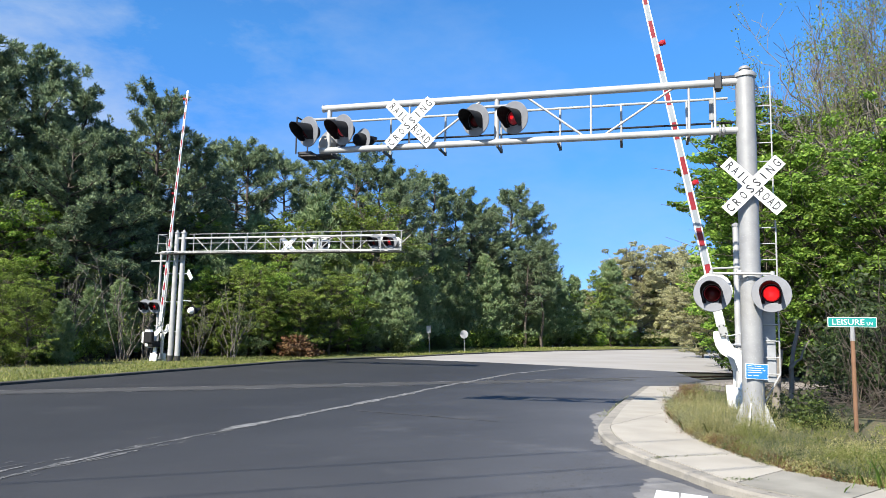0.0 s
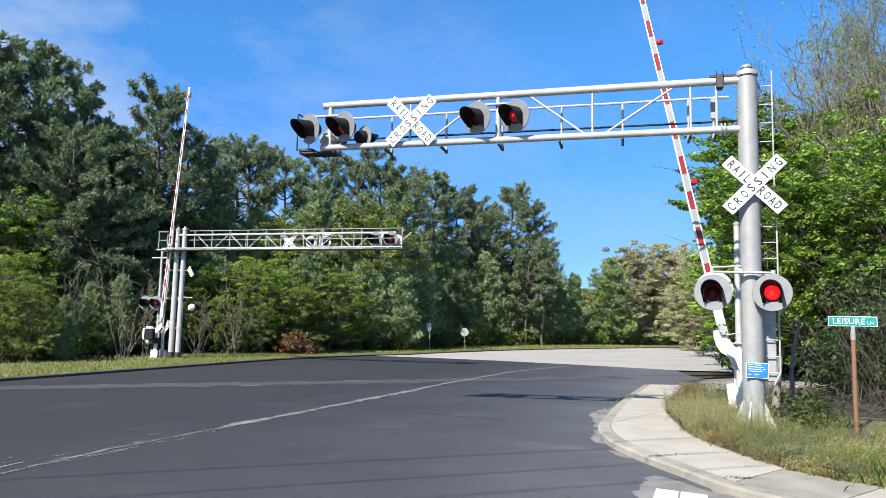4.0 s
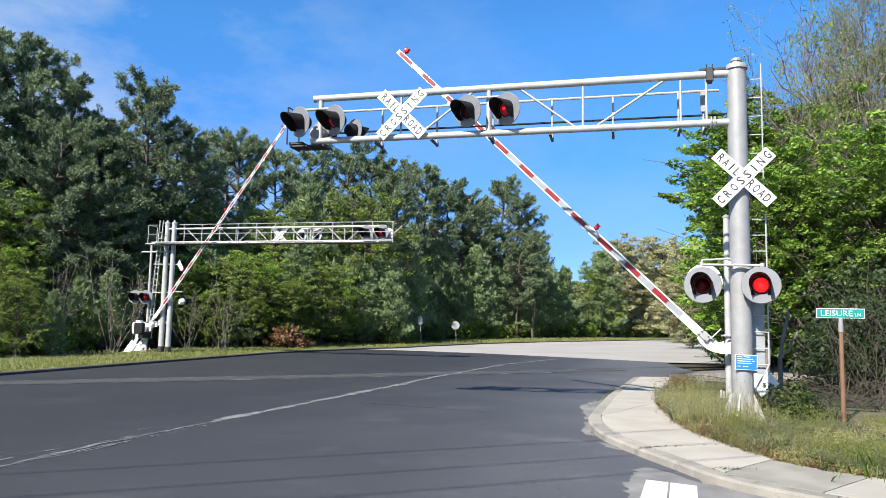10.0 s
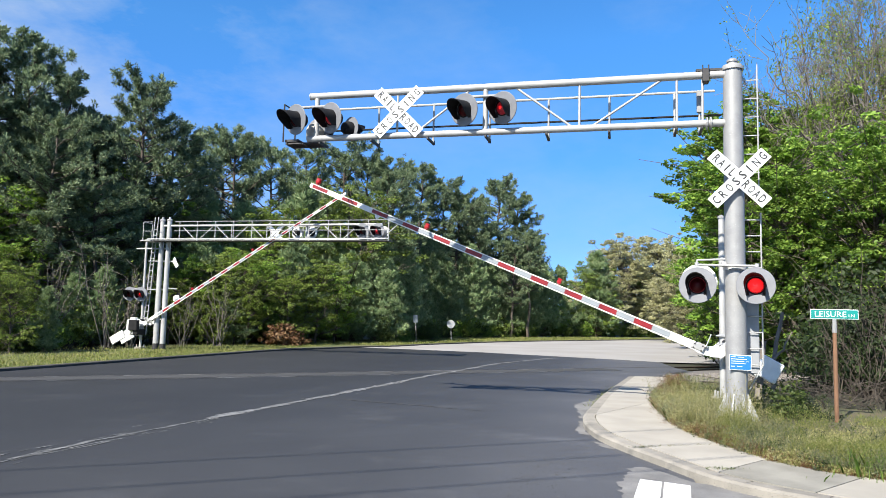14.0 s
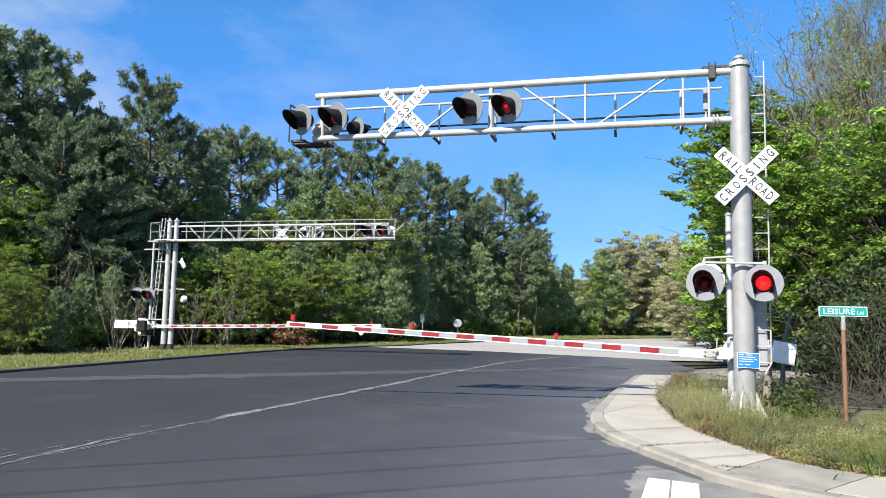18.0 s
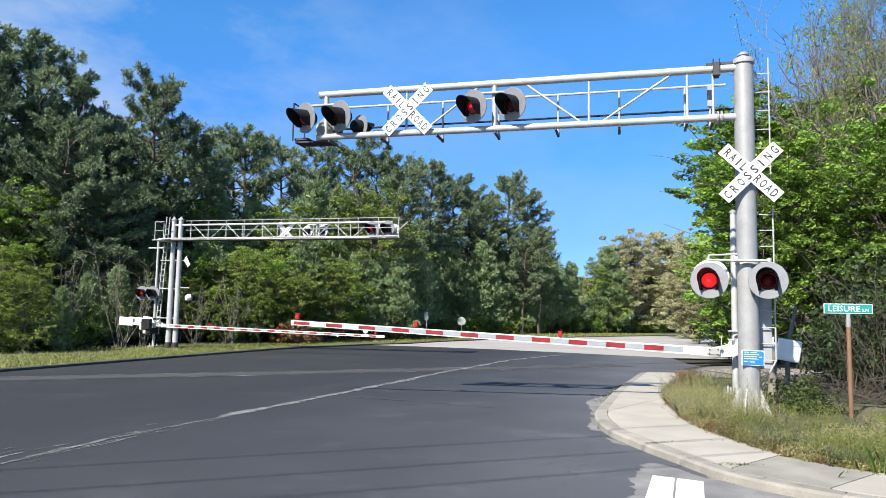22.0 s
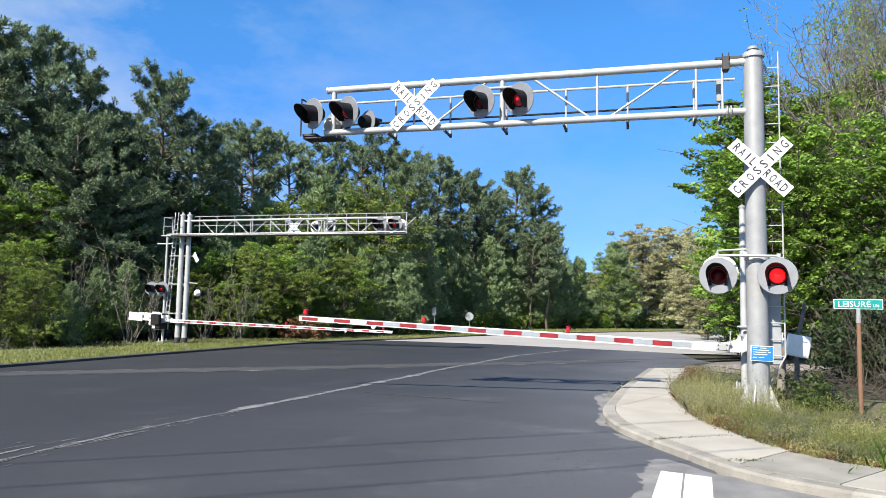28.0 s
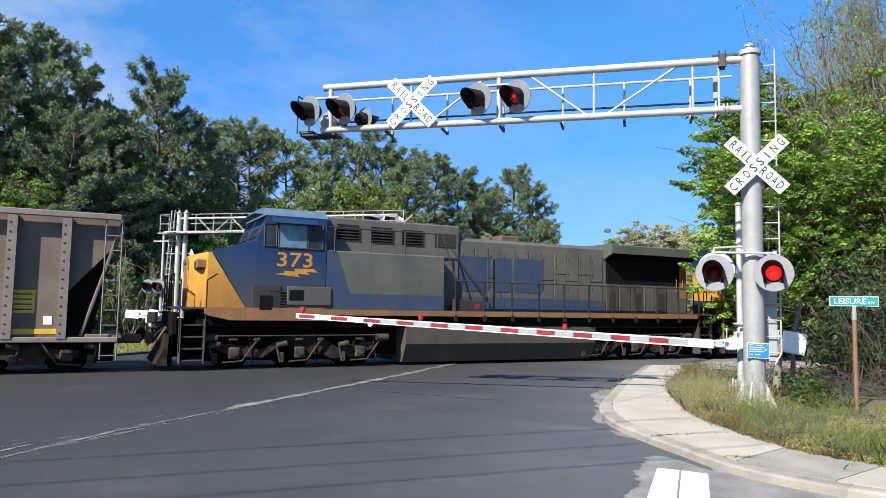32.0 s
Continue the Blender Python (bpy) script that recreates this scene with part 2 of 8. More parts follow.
SIGN_BLUE = mat("sign_blue", (0.016, 0.176, 0.528), (0.016, 0.144, 0.44), 0.4, scale=5)
STRIPE_RED = mat("reflective_red", (0.27, 0.016, 0.022), (0.17, 0.012, 0.017), 0.4, scale=8)
STRIPE_GREY = mat("reflective_silver", (0.28, 0.305, 0.325), (0.23, 0.255, 0.275), 0.4, scale=8)
LENS_DARK = mat("unlit_red_lens", (0.07, 0.004, 0.006), (0.04, 0.003, 0.004), 0.4, scale=14, spec=0.2)
LENS_LIT = mat("lit_red_lens", (0.85, 0.012, 0.014), (0.6, 0.006, 0.008), 0.3, scale=12, emit=1.15)
LENS_MID = mat("half_lit_red_lens", (0.4, 0.008, 0.012), (0.3, 0.005, 0.008), 0.3, scale=12, emit=0.45)
LENS_DIM = mat("dim_red_lens", (0.16, 0.008, 0.014), (0.09, 0.004, 0.008), 0.3, scale=12, emit=0.35)
LAMP_RED = mat("small_red_lamp", (0.36, 0.01, 0.015), (0.24, 0.008, 0.01), 0.3, scale=14, emit=0.15)
WOOD_POST = mat("brown_post", (0.2128, 0.114, 0.0646), (0.1596, 0.0836, 0.0456), 0.8, scale=5, fine=40, bump=0.1)
BALLAST = mat("ballast_stone", (0.228, 0.2052, 0.19), (0.152, 0.1368, 0.1254), 0.95, scale=8, isl=0.4)
BALLAST_BED = mat("ballast_bed", (0.1824, 0.1634, 0.152), (0.1216, 0.1102, 0.1026), 0.95, scale=5, fine=25, bump=0.9, col3=(0.0684, 0.0608, 0.057), spots=0.55)
TIE = mat("creosoted_wood", (0.06, 0.045, 0.035), (0.10, 0.08, 0.065), 0.9, scale=6, fine=30, bump=0.3)
RAIL_TOP = mat("rail_steel", (0.072, 0.051, 0.039), (0.048, 0.033, 0.024), 0.6, 0.6, scale=10)
BLUE = mat("dark_blue_paint", (0.0028, 0.0202, 0.0545), (0.0032, 0.0182, 0.044), 0.38, scale=1.5, fine=25, col3=(0.004125, 0.01733, 0.03198), spots=0.62, bump=0.02)
BLUE_FADED = mat("faded_blue_paint", (0.0045, 0.026, 0.092), (0.0095, 0.030, 0.072), 0.45, scale=1.2, fine=20, col3=(0.02363, 0.02625, 0.0315), spots=0.6)
BLUE_WORN = mat("weathered_blue_paint", (0.018, 0.039, 0.09), (0.036, 0.051, 0.075), 0.6, scale=2, fine=20, col3=(0.06, 0.066, 0.072), spots=0.6)
YELLOW = mat("golden_yellow_paint", (0.4241, 0.2052, 0.03078), (0.342, 0.1607, 0.02394), 0.45, scale=2.5, fine=30, col3=(0.2462, 0.13, 0.0342), spots=0.64)
FADED_GOLD = mat("faded_gold_lettering", (0.42, 0.26, 0.115), (0.33, 0.20, 0.09), 0.6, scale=4, fine=30)
DUST_TAN = mat("tan_dusted_steel", (0.055, 0.042, 0.032), (0.016, 0.013, 0.011), 0.9, scale=5, fine=30, bump=0.2, col3=(0.15, 0.12, 0.092), spots=0.64)
SILL_GOLD = mat("rust_streaked_yellow_paint", (0.33, 0.15, 0.03), (0.20, 0.085, 0.026), 0.65, scale=2.2, fine=25, col3=(0.12, 0.06, 0.03), spots=0.58)
PLACARD = mat("placard_yellow", (0.62, 0.40, 0.03), (0.5, 0.31, 0.03), 0.5, scale=3)
YELLOW_NOSE = mat("grimy_yellow_paint", (0.5472, 0.2888, 0.038), (0.418, 0.2052, 0.0304), 0.5, scale=1.6, fine=25, col3=(0.304, 0.1672, 0.0456), spots=0.62)
ORANGE_DIRTY = mat("dirty_orange_paint", (0.2326, 0.106, 0.0342), (0.1573, 0.07866, 0.0342), 0.65, scale=1.6, fine=30, col3=(0.1026, 0.0684, 0.04104), spots=0.55)
LOCO_GREY = mat("weathered_grey_paint", (0.09407, 0.09001, 0.08003), (0.06602, 0.06402, 0.05802), 0.65, scale=1.1, fine=18, col3=(0.04402, 0.04201, 0.04001), spots=0.62)
WING_GREY = mat("dull_green_grey_paint", (0.075, 0.080, 0.070), (0.050, 0.054, 0.048), 0.7, scale=0.8, fine=18, col3=(0.035, 0.036, 0.034), spots=0.6)
LOCO_DARKGREY = mat("sooty_grey_paint", (0.0306, 0.02846, 0.02601), (0.018, 0.01674, 0.01591), 0.7, scale=1.8, fine=18)
# underframe grime, near-black because shade below the cars is in the colour
UNDER = mat("shaded_grimy_underframe", (0.0085, 0.007, 0.006), (0.005, 0.004, 0.0035), 0.95, scale=4, fine=30, bump=0.2, spec=0.08)
TRUCK = mat("dusty_truck_steel", (0.042, 0.029, 0.021), (0.012, 0.009, 0.007), 0.9, scale=3.5, fine=30, bump=0.3, col3=(0.115, 0.080, 0.056), spots=0.66, spec=0.15)
DOOR_BROWN = mat("grimy_brown_doors", (0.05, 0.042, 0.036), (0.03, 0.026, 0.023), 0.8, scale=2.5, fine=25, col3=(0.075, 0.062, 0.05), spots=0.6)
TANK = mat("dusty_tank_steel", (0.06, 0.052, 0.044), (0.04, 0.035, 0.03), 0.85, scale=1.5, fine=25, bump=0.1)
GRILLE = mat("dark_grille", (0.005, 0.005, 0.006), (0.009, 0.008, 0.008), 0.9, scale=10, spec=0.08)
BROWN_GRILLE = mat("brown_grille", (0.0231, 0.0168, 0.01344), (0.0147, 0.01092, 0.00924), 0.8, scale=10)
# cab roofs, made paler than the sides: sunlight put into the colour
ROOF_PALE = mat("sunlit_pale_blue_roof", (0.085, 0.135, 0.20), (0.06, 0.10, 0.16), 0.5, scale=3, fine=25, col3=(0.14, 0.16, 0.17), spots=0.62)
CAB_ROOF = mat("sunlit_white_roof", (0.40, 0.345, 0.28), (0.32, 0.275, 0.22), 0.6, scale=4)
HOPPER = mat("weathered_brown_car", (0.145, 0.112, 0.088), (0.092, 0.073, 0.06), 0.8, scale=1.2, fine=15, col3=(0.185, 0.155, 0.13), spots=0.62)
HOPPER_RIB = mat("pale_brown_steel", (0.2006, 0.1672, 0.1421), (0.1421, 0.1212, 0.1045), 0.75, scale=3, fine=25)
BARK = mat("bark", (0.0646, 0.0494, 0.038), (0.114, 0.095, 0.076), 0.9, scale=4, fine=30, bump=0.5)
BARK_PALE = mat("pale_bark", (0.1824, 0.1596, 0.1368), (0.114, 0.0988, 0.0836), 0.9, scale=4, fine=30, bump=0.4)
TWIG = mat("bare_twigs", (0.04, 0.032, 0.025), (0.095, 0.078, 0.062), 0.9, scale=3, rnd=0.15)
# blue raised in the pine needles: a little haze put into the colour
PINE = leafy("pine_needles", (0.036, 0.066, 0.034), (0.13, 0.186, 0.098), (0.32, 0.385, 0.205), 0.15, each=0.45, patch=0.75, scale=1.6)
PINE_LIGHT = leafy("young_pine_needles", (0.062, 0.112, 0.05), (0.18, 0.262, 0.118), (0.33, 0.40, 0.20), 0.18, each=0.45, patch=0.75, scale=1.6)
SHOOTS = leafy("pale_pine_shoots", (0.16, 0.18, 0.09), (0.25, 0.27, 0.14), (0.36, 0.36, 0.20), 0.2)
SPRING = leafy("spring_leaves", (0.085, 0.13, 0.02), (0.16, 0.228, 0.038), (0.27, 0.34, 0.08), 0.42)
GREEN = leafy("green_leaves", (0.05, 0.11, 0.014), (0.145, 0.255, 0.034), (0.29, 0.41, 0.075), 0.42)
OLIVE = leafy("olive_buds", (0.32, 0.325, 0.165), (0.42, 0.415, 0.225), (0.52, 0.49, 0.30), 0.55)
SHRUB = leafy("shrub_leaves", (0.0323, 0.05491, 0.01292), (0.0646, 0.0969, 0.02261), (0.1163, 0.1486, 0.03876), 0.38)
GRASS = leafy("grass_blades", (0.12, 0.162, 0.03), (0.215, 0.245, 0.063), (0.35, 0.335, 0.135), 0.4)
WEEDS = leafy("weeds", (0.155, 0.175, 0.05), (0.29, 0.28, 0.108), (0.44, 0.39, 0.20), 0.4)
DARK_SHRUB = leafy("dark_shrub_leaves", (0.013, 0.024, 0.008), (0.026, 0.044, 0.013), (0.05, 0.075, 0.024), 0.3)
GREY_WEED = leafy("grey_green_weeds", (0.09, 0.108, 0.055), (0.165, 0.18, 0.092), (0.29, 0.285, 0.165), 0.35)
GREEN_BLADE = leafy("fresh_grass", (0.07, 0.14, 0.02), (0.13, 0.22, 0.035), (0.24, 0.31, 0.07), 0.4)
RED_WEED = leafy("reddish_weeds", (0.0988, 0.0456, 0.0228), (0.152, 0.076, 0.038), (0.2128, 0.1292, 0.0608), 0.3)


def grime(material, z0, z1, dirt, most=0.85):
    """Brown road dirt thrown up from the track: thick at height z0, gone at z1, in uneven streaks."""
    nt = material.node_tree
    b = nt.nodes["Principled BSDF"].inputs["Base Color"]
    tc, sp, mr, nz, ad, mp, mx = (nt.nodes.new("ShaderNode" + k) for k in ("TexCoord", "SeparateXYZ", "MapRange", "TexNoise", "Math", "Mapping", "Mix"))
    mp.inputs["Scale"].default_value = (3.0, 3.0, 0.5)
    nz.inputs["Scale"].default_value, nz.inputs["Detail"].default_value = 1.6, 5
    ad.operation = "MULTIPLY_ADD"
    ad.inputs[1].default_value = 1.1
    mr.inputs["From Min"].default_value, mr.inputs["From Max"].default_value = z0 + 0.55, z1 + 0.55
    mr.inputs["To Min"].default_value, mr.inputs["To Max"].default_value = most, 0.0
    mx.data_type = "RGBA"
    mx.inputs["B"].default_value = (*dirt, 1)
    nt.links.new(tc.outputs["Object"], sp.inputs["Vector"])
    nt.links.new(tc.outputs["Object"], mp.inputs["Vector"])
    nt.links.new(mp.outputs["Vector"], nz.inputs["Vector"])
    nt.links.new(nz.outputs["Fac"], ad.inputs[0])
    nt.links.new(sp.outputs["Z"], ad.inputs[2])
    nt.links.new(ad.outputs[0], mr.inputs["Value"])
    nt.links.new(mr.outputs["Result"], mx.inputs["Factor"])
    nt.links.new(b.links[0].from_socket, mx.inputs["A"])
    nt.links.new(mx.outputs["Result"], b)


grime(YELLOW_NOSE, 1.6, 3.2, (0.22, 0.085, 0.022), 0.8)
grime(BLUE_FADED, 1.7, 3.5, (0.05, 0.045, 0.042), 0.95)
grime(BLUE, 1.5, 2.7, (0.016, 0.018, 0.022), 0.85)
grime(LOCO_GREY, 1.6, 3.2, (0.05, 0.045, 0.04), 0.7)


# ---- building helpers ----
def link_mesh(name, me, material, parent=None, label="", m=None):
    ob = new(name, me)
    if material:
        me.materials.append(material)
    if parent:
        ob.parent = parent
    if m is not None:
        ob.matrix_basis = m
    if label:
        ob["label"] = label
    return ob


def part(name, bm, material, parent, label="", m=None, smooth=False):
    """Links a bmesh as one mesh under a thing or a part."""
    me = bpy.data.meshes.new(name)
    bm.normal_update()
    bm.to_mesh(me)
    bm.free()
    if smooth:
        me.polygons.foreach_set("use_smooth", [True] * len(me.polygons))
        me.set_sharp_from_angle(angle=radians(40))
    return link_mesh(name, me, material, parent, label, m)


def thing(name, label, category, m=None, group="", kind=""):
    ob = new(name)
    ob.empty_display_size = 0.2
    if m is not None:
        ob.matrix_basis = m
    return tagged(ob, label, category, group, kind)


def box(bm, c, s, bevel=0.0, m=None):
    """A box with centre c and size s."""
    r = bmesh.ops.create_cube(bm, size=1.0)
    vs = r["verts"]
    for v in vs:
        v.co = Vector((c[0] + v.co.x * s[0], c[1] + v.co.y * s[1], c[2] + v.co.z * s[2]))
    if bevel:
        es = list({e for v in vs for e in v.link_edges})
        r = bmesh.ops.bevel(bm, geom=es, offset=bevel, segments=1, affect="EDGES", profile=0.5)
        vs = list({v for f in r["faces"] for v in f.verts} | {v for v in vs if v.is_valid})
    if m is not None:
        for v in vs:
            v.co = m @ v.co
    return bm


def rod(bm, a, b, r, r2=None, n=10, caps=True):
    """A round bar from a to b."""
    a, b = Vector(a), Vector(b)
    d = b - a
    res = bmesh.ops.create_cone(bm, cap_ends=caps, segments=n, radius1=r, radius2=r if r2 is None else r2, depth=d.length)
    q = d.to_track_quat("Z", "Y").to_matrix().to_4x4()
    t = Matrix.Translation((a + b) / 2) @ q
    for v in res["verts"]:
        v.co = t @ v.co
    return bm


def slab(bm, pts, y0, y1):
    """A plate: an outline of (x, z) pushed from y0 to y1."""
    lo = [bm.verts.new((x, y0, z)) for x, z in pts]
    hi = [bm.verts.new((x, y1, z)) for x, z in pts]
    n = len(pts)
    bm.faces.new(lo)
    bm.faces.new(hi[::-1])
    for i in range(n):
        bm.faces.new((lo[i], hi[i], hi[(i + 1) % n], lo[(i + 1) % n]))
    bmesh.ops.recalc_face_normals(bm, faces=bm.faces)
    return bm


def lathe(bm, prof, axis, n=24, a0=0.0, a1=2 * math.pi):
    """Turns a profile of (radius, along) round the axis 'x', 'y' or 'z'."""
    full = abs(a1 - a0 - 2 * math.pi) < 1e-6
    steps = n if full else n + 1
    rings = []
    for r, h in prof:
        ring = []
        for i in range(steps):
            a = a0 + (a1 - a0) * i / n
            c, s = r * math.cos(a), r * math.sin(a)
            ring.append(bm.verts.new({"z": (c, s, h), "y": (c, h, s), "x": (h, c, s)}[axis]))
        rings.append(ring)
    for p, q in zip(rings, rings[1:]):
        for i in range(n):
            j = (i + 1) % steps
            try:
                bm.faces.new((p[i], p[j], q[j], q[i]))
            except ValueError:
                pass
    bmesh.ops.remove_doubles(bm, verts=bm.verts, dist=1e-5)
    bmesh.ops.recalc_face_normals(bm, faces=bm.faces)
    return bm


def words(name, text, width, height, material, parent, m, depth=0.002, bold=0.0):
    """Raised writing that fills width x height, its lower left corner at the origin of m, in the plane x, z of m."""
    cu = bpy.data.curves.new(name, "FONT")
    cu.body, cu.extrude, cu.resolution_u, cu.offset = text, depth, 2, bold
    tmp = bpy.data.objects.new(name, cu)
    scene.collection.objects.link(tmp)
    me = bpy.data.meshes.new_from_object(tmp.evaluated_get(bpy.context.evaluated_depsgraph_get()))
    bpy.data.objects.remove(tmp)
    co = np.empty(len(me.vertices) * 3, np.float32)
    me.vertices.foreach_get("co", co)
    co = co.reshape(-1, 3)
    lo, hi = co.min(0), co.max(0)
    x = (co[:, 0] - lo[0]) / (hi[0] - lo[0]) * width
    z = (co[:, 1] - lo[1]) / (hi[1] - lo[1]) * height
    out = np.stack([x, -co[:, 2], z], 1).astype(np.float32)
    me.vertices.foreach_set("co", out.ravel())
    me.update()
    me.materials.clear()
    return link_mesh(name, me, material, parent, "", m)


def np_mesh(name, verts, faces):
    """A mesh from arrays; faces all have the same number of corners."""
    me = bpy.data.meshes.new(name)
    k = faces.shape[1]
    me.vertices.add(len(verts))
    me.vertices.foreach_set("co", np.ascontiguousarray(verts, np.float32).ravel())
    me.loops.add(faces.size)
    me.loops.foreach_set("vertex_index", np.ascontiguousarray(faces, np.int32).ravel())
    me.polygons.add(len(faces))
    me.polygons.foreach_set("loop_start", np.arange(0, faces.size, k, dtype=np.int32))
    me.update(calc_edges=True)
    return me


# ---- the lie of the land: level at the camera, falling gently past the track ----
ROAD_TURN, TRACK_DEG = radians(15.0), 27.0
TRACK_TURN = radians(TRACK_DEG)
U = Vector((math.sin(ROAD_TURN), math.cos(ROAD_TURN), 0))      # along the road, away from the camera
V = Vector((math.cos(ROAD_TURN), -math.sin(ROAD_TURN), 0))     # across the road, to the right
D = Vector((math.cos(TRACK_TURN), math.sin(TRACK_TURN), 0))    # along the track
DN = Vector((-math.sin(TRACK_TURN), math.cos(TRACK_TURN), 0))  # across the track, away from the camera
TRACK0 = Vector((-4.82, 23.5, 0)) - D * 7.5                  # a point of the track's centre line
RAIL_Z = -0.34


def land(x, y):
    n = (x - TRACK0.x) * DN.x + (y - TRACK0.y) * DN.y
    if n < -13.7:
        return 0.0
    if n < 0:
        return RAIL_Z * (n + 13.7) / 13.7
    return RAIL_Z - 0.24 * min(n, 30) / 30


def sheet(name, pts, lift, material, label, kind="structure", category="", thick=0.0, parent=None):
    """A flat piece of ground with the outline pts, laid on the land."""
    bm = bmesh.new()
    f = bm.faces.new([bm.verts.new((x, y, 0)) for x, y in pts])
    if f.normal.z < 0:
        f.normal_flip()
    bm.normal_update()
    if bm.faces[:][0].normal.z < 0:
        bmesh.ops.reverse_faces(bm, faces=bm.faces[:])
    for n in (-13.7, 0, 30):
        p = TRACK0 + DN * n
        bmesh.ops.bisect_plane(bm, geom=bm.verts[:] + bm.edges[:] + bm.faces[:], plane_co=p, plane_no=DN)
    bmesh.ops.triangulate(bm, faces=bm.faces[:])
    for v in bm.verts:
        v.co.z = land(v.co.x, v.co.y) + lift
    if thick:
        r = bmesh.ops.extrude_face_region(bm, geom=bm.faces[:])
        for v in r["geom"]:
            if isinstance(v, bmesh.types.BMVert):
                v.co.z -= thick
        bmesh.ops.recalc_face_normals(bm, faces=bm.faces[:])
    ob = part(name, bm, material, parent)
    if parent is None:
        tagged(ob, label, category or name.split("_")[0], kind=kind)
    return ob


def along(n, u):
    """A place by its metres across (n) and along (u) the road."""
    p = V * n + U * u
    return (p.x, p.y)


# ---- ground, road, pavement ----
sheet("ground", [(-900, -900), (900, -900), (900, 900), (-900, 900)], -0.07, FOREST_FLOOR, "dark leaf-littered ground under the woods")
road_right = [along(2.2, -3), along(2.4, 5.6), along(0.8, 8.0), along(0.5, 12.2), along(0.4, 15), along(0.6, 18), along(0.9, 22.9), along(1.9, 24.0), along(3.2, 28), along(2.4, 33.6), along(2.0, 38.2)]
road_left = [along(-18.7, -12), along(-18.75, 18), along(-18.7, 36), along(-17.6, 41.5), along(-16.7, 45.0)]
BEND = [(-15.3, 48.5), (-14.3, 54.3), (-12.0, 62.7), (-8.3, 70.9), (-3.8, 78.7), (1.6, 88.0), (5.6, 93.8), (30.0, 126.0)]   # far edge of the bend
sheet("road", [along(30, -12), along(24, 3), along(9, 2.0), along(3.6, 2.4)] + road_right[1:] + [along(0.7, 39.0), along(-3.7, 41.2), along(-8.3, 43.3), along(-13.6, 44.6)] + road_left[::-1], 0.0, ASPHALT, "dark fresh asphalt road with faint tyre marks and seams, fall of light painted across", category="road")
sheet("far_pavement", [along(2.0, 38.2), along(0.7, 39.0), along(-3.7, 41.2), along(-8.3, 43.3), along(-13.6, 44.6), along(-16.7, 45.0)] + [along(*p) for p in BEND] + [along(60, 110), along(60, 62), along(18, 46), along(7, 39)], 0.004, PAVE_FAR, "pale sun-bleached pavement beyond the railway", category="road")


def ribbon(name, line, w, lift, material, label, top=0.0, category="", parent=None, close=False):
    """A band of the width w to the right of a line of (x, y), laid on the land, with its top lifted above its foot."""
    bm = bmesh.new()
    rows = []
    for i, p in enumerate(line):
        a, b = Vector(line[max(i - 1, 0)]), Vector(line[min(i + 1, len(line) - 1)])
        t = (b - a).normalized()
        q = Vector(p) + Vector((t.y, -t.x)) * w
        z0, z1 = land(*p) + lift, land(*q) + lift
        rows.append([bm.verts.new(c) for c in ((*p, z0 - 0.1), (*p, z0 + top * 0.75), (p[0] * 0.8 + q.x * 0.2, p[1] * 0.8 + q.y * 0.2, z0 + top), (*q, z1 + top), (*q, z1 - 0.1))])
    for r, s in zip(rows, rows[1:]):
        for i in range(4):
            bm.faces.new((r[i], s[i], s[i + 1], r[i + 1]))
    for r in (rows[0], rows[-1]):
        bm.faces.new(r)
    bmesh.ops.recalc_face_normals(bm, faces=bm.faces)
    ob = part(name, bm, material, parent)
    if parent is None:
        tagged(ob, label, category or "kerb", kind="structure")
    return ob


def smooth_line(pts, n=6):
    """A rounded line through pts."""
    out = []
    for i in range(len(pts) - 1):
        p = [Vector(pts[max(0, min(len(pts) - 1, j))]) for j in (i - 1, i, i + 1, i + 2)]
        for k in range(n):
            t = k / n
            c = 0.5 * (2 * p[1] + (p[2] - p[0]) * t + (2 * p[0] - 5 * p[1] + 4 * p[2] - p[3]) * t * t + (3 * p[1] - p[0] - 3 * p[2] + p[3]) * t ** 3)
            out.append((c.x, c.y))
    return out + [tuple(pts[-1])]


def ragged(pts, amount=0.07):
    """A line broken up by two sizes of bites."""
    out = []
    for x, y in pts:
        a = noise.noise(Vector((x * 2.2, y * 2.2, 3.0))) * amount * 1.6
        b = noise.noise(Vector((x * 9, y * 9, 5.0))) * amount
        out.append((x + a + b, y + a * 0.6 - b))
    return out


# right-hand kerb and pavement, turning round the corner into the side street
CORNER = smooth_line([(7.5, 5.05), (5.2, 5.85), (4.1, 6.35), (3.4, 6.95), (3.0, 7.55), (2.78, 8.4), (2.55, 9.4), (2.42, 10.5), (2.58, 11.9), (3.22, 14.0), (4.25, 17.1), (6.55, 23.4)])
kerb_line = CORNER
kerb = thing("kerb", "worn concrete kerb rounding the corner", "kerb", kind="structure")
for i in range(0, len(kerb_line) - 1, 3):
    ribbon("kerb_stone", kerb_line[i:i + 4], 0.2, 0.002, CONC_KERB, "", 0.095, parent=kerb)
inner = []
for i, p in enumerate(CORNER):
    a, b = Vector(CORNER[max(i - 1, 0)]), Vector(CORNER[min(i + 1, len(CORNER) - 1)])
    t = (b - a).normalized()
    inner.append(Vector(p) + Vector((t.y, -t.x)) * 0.205)
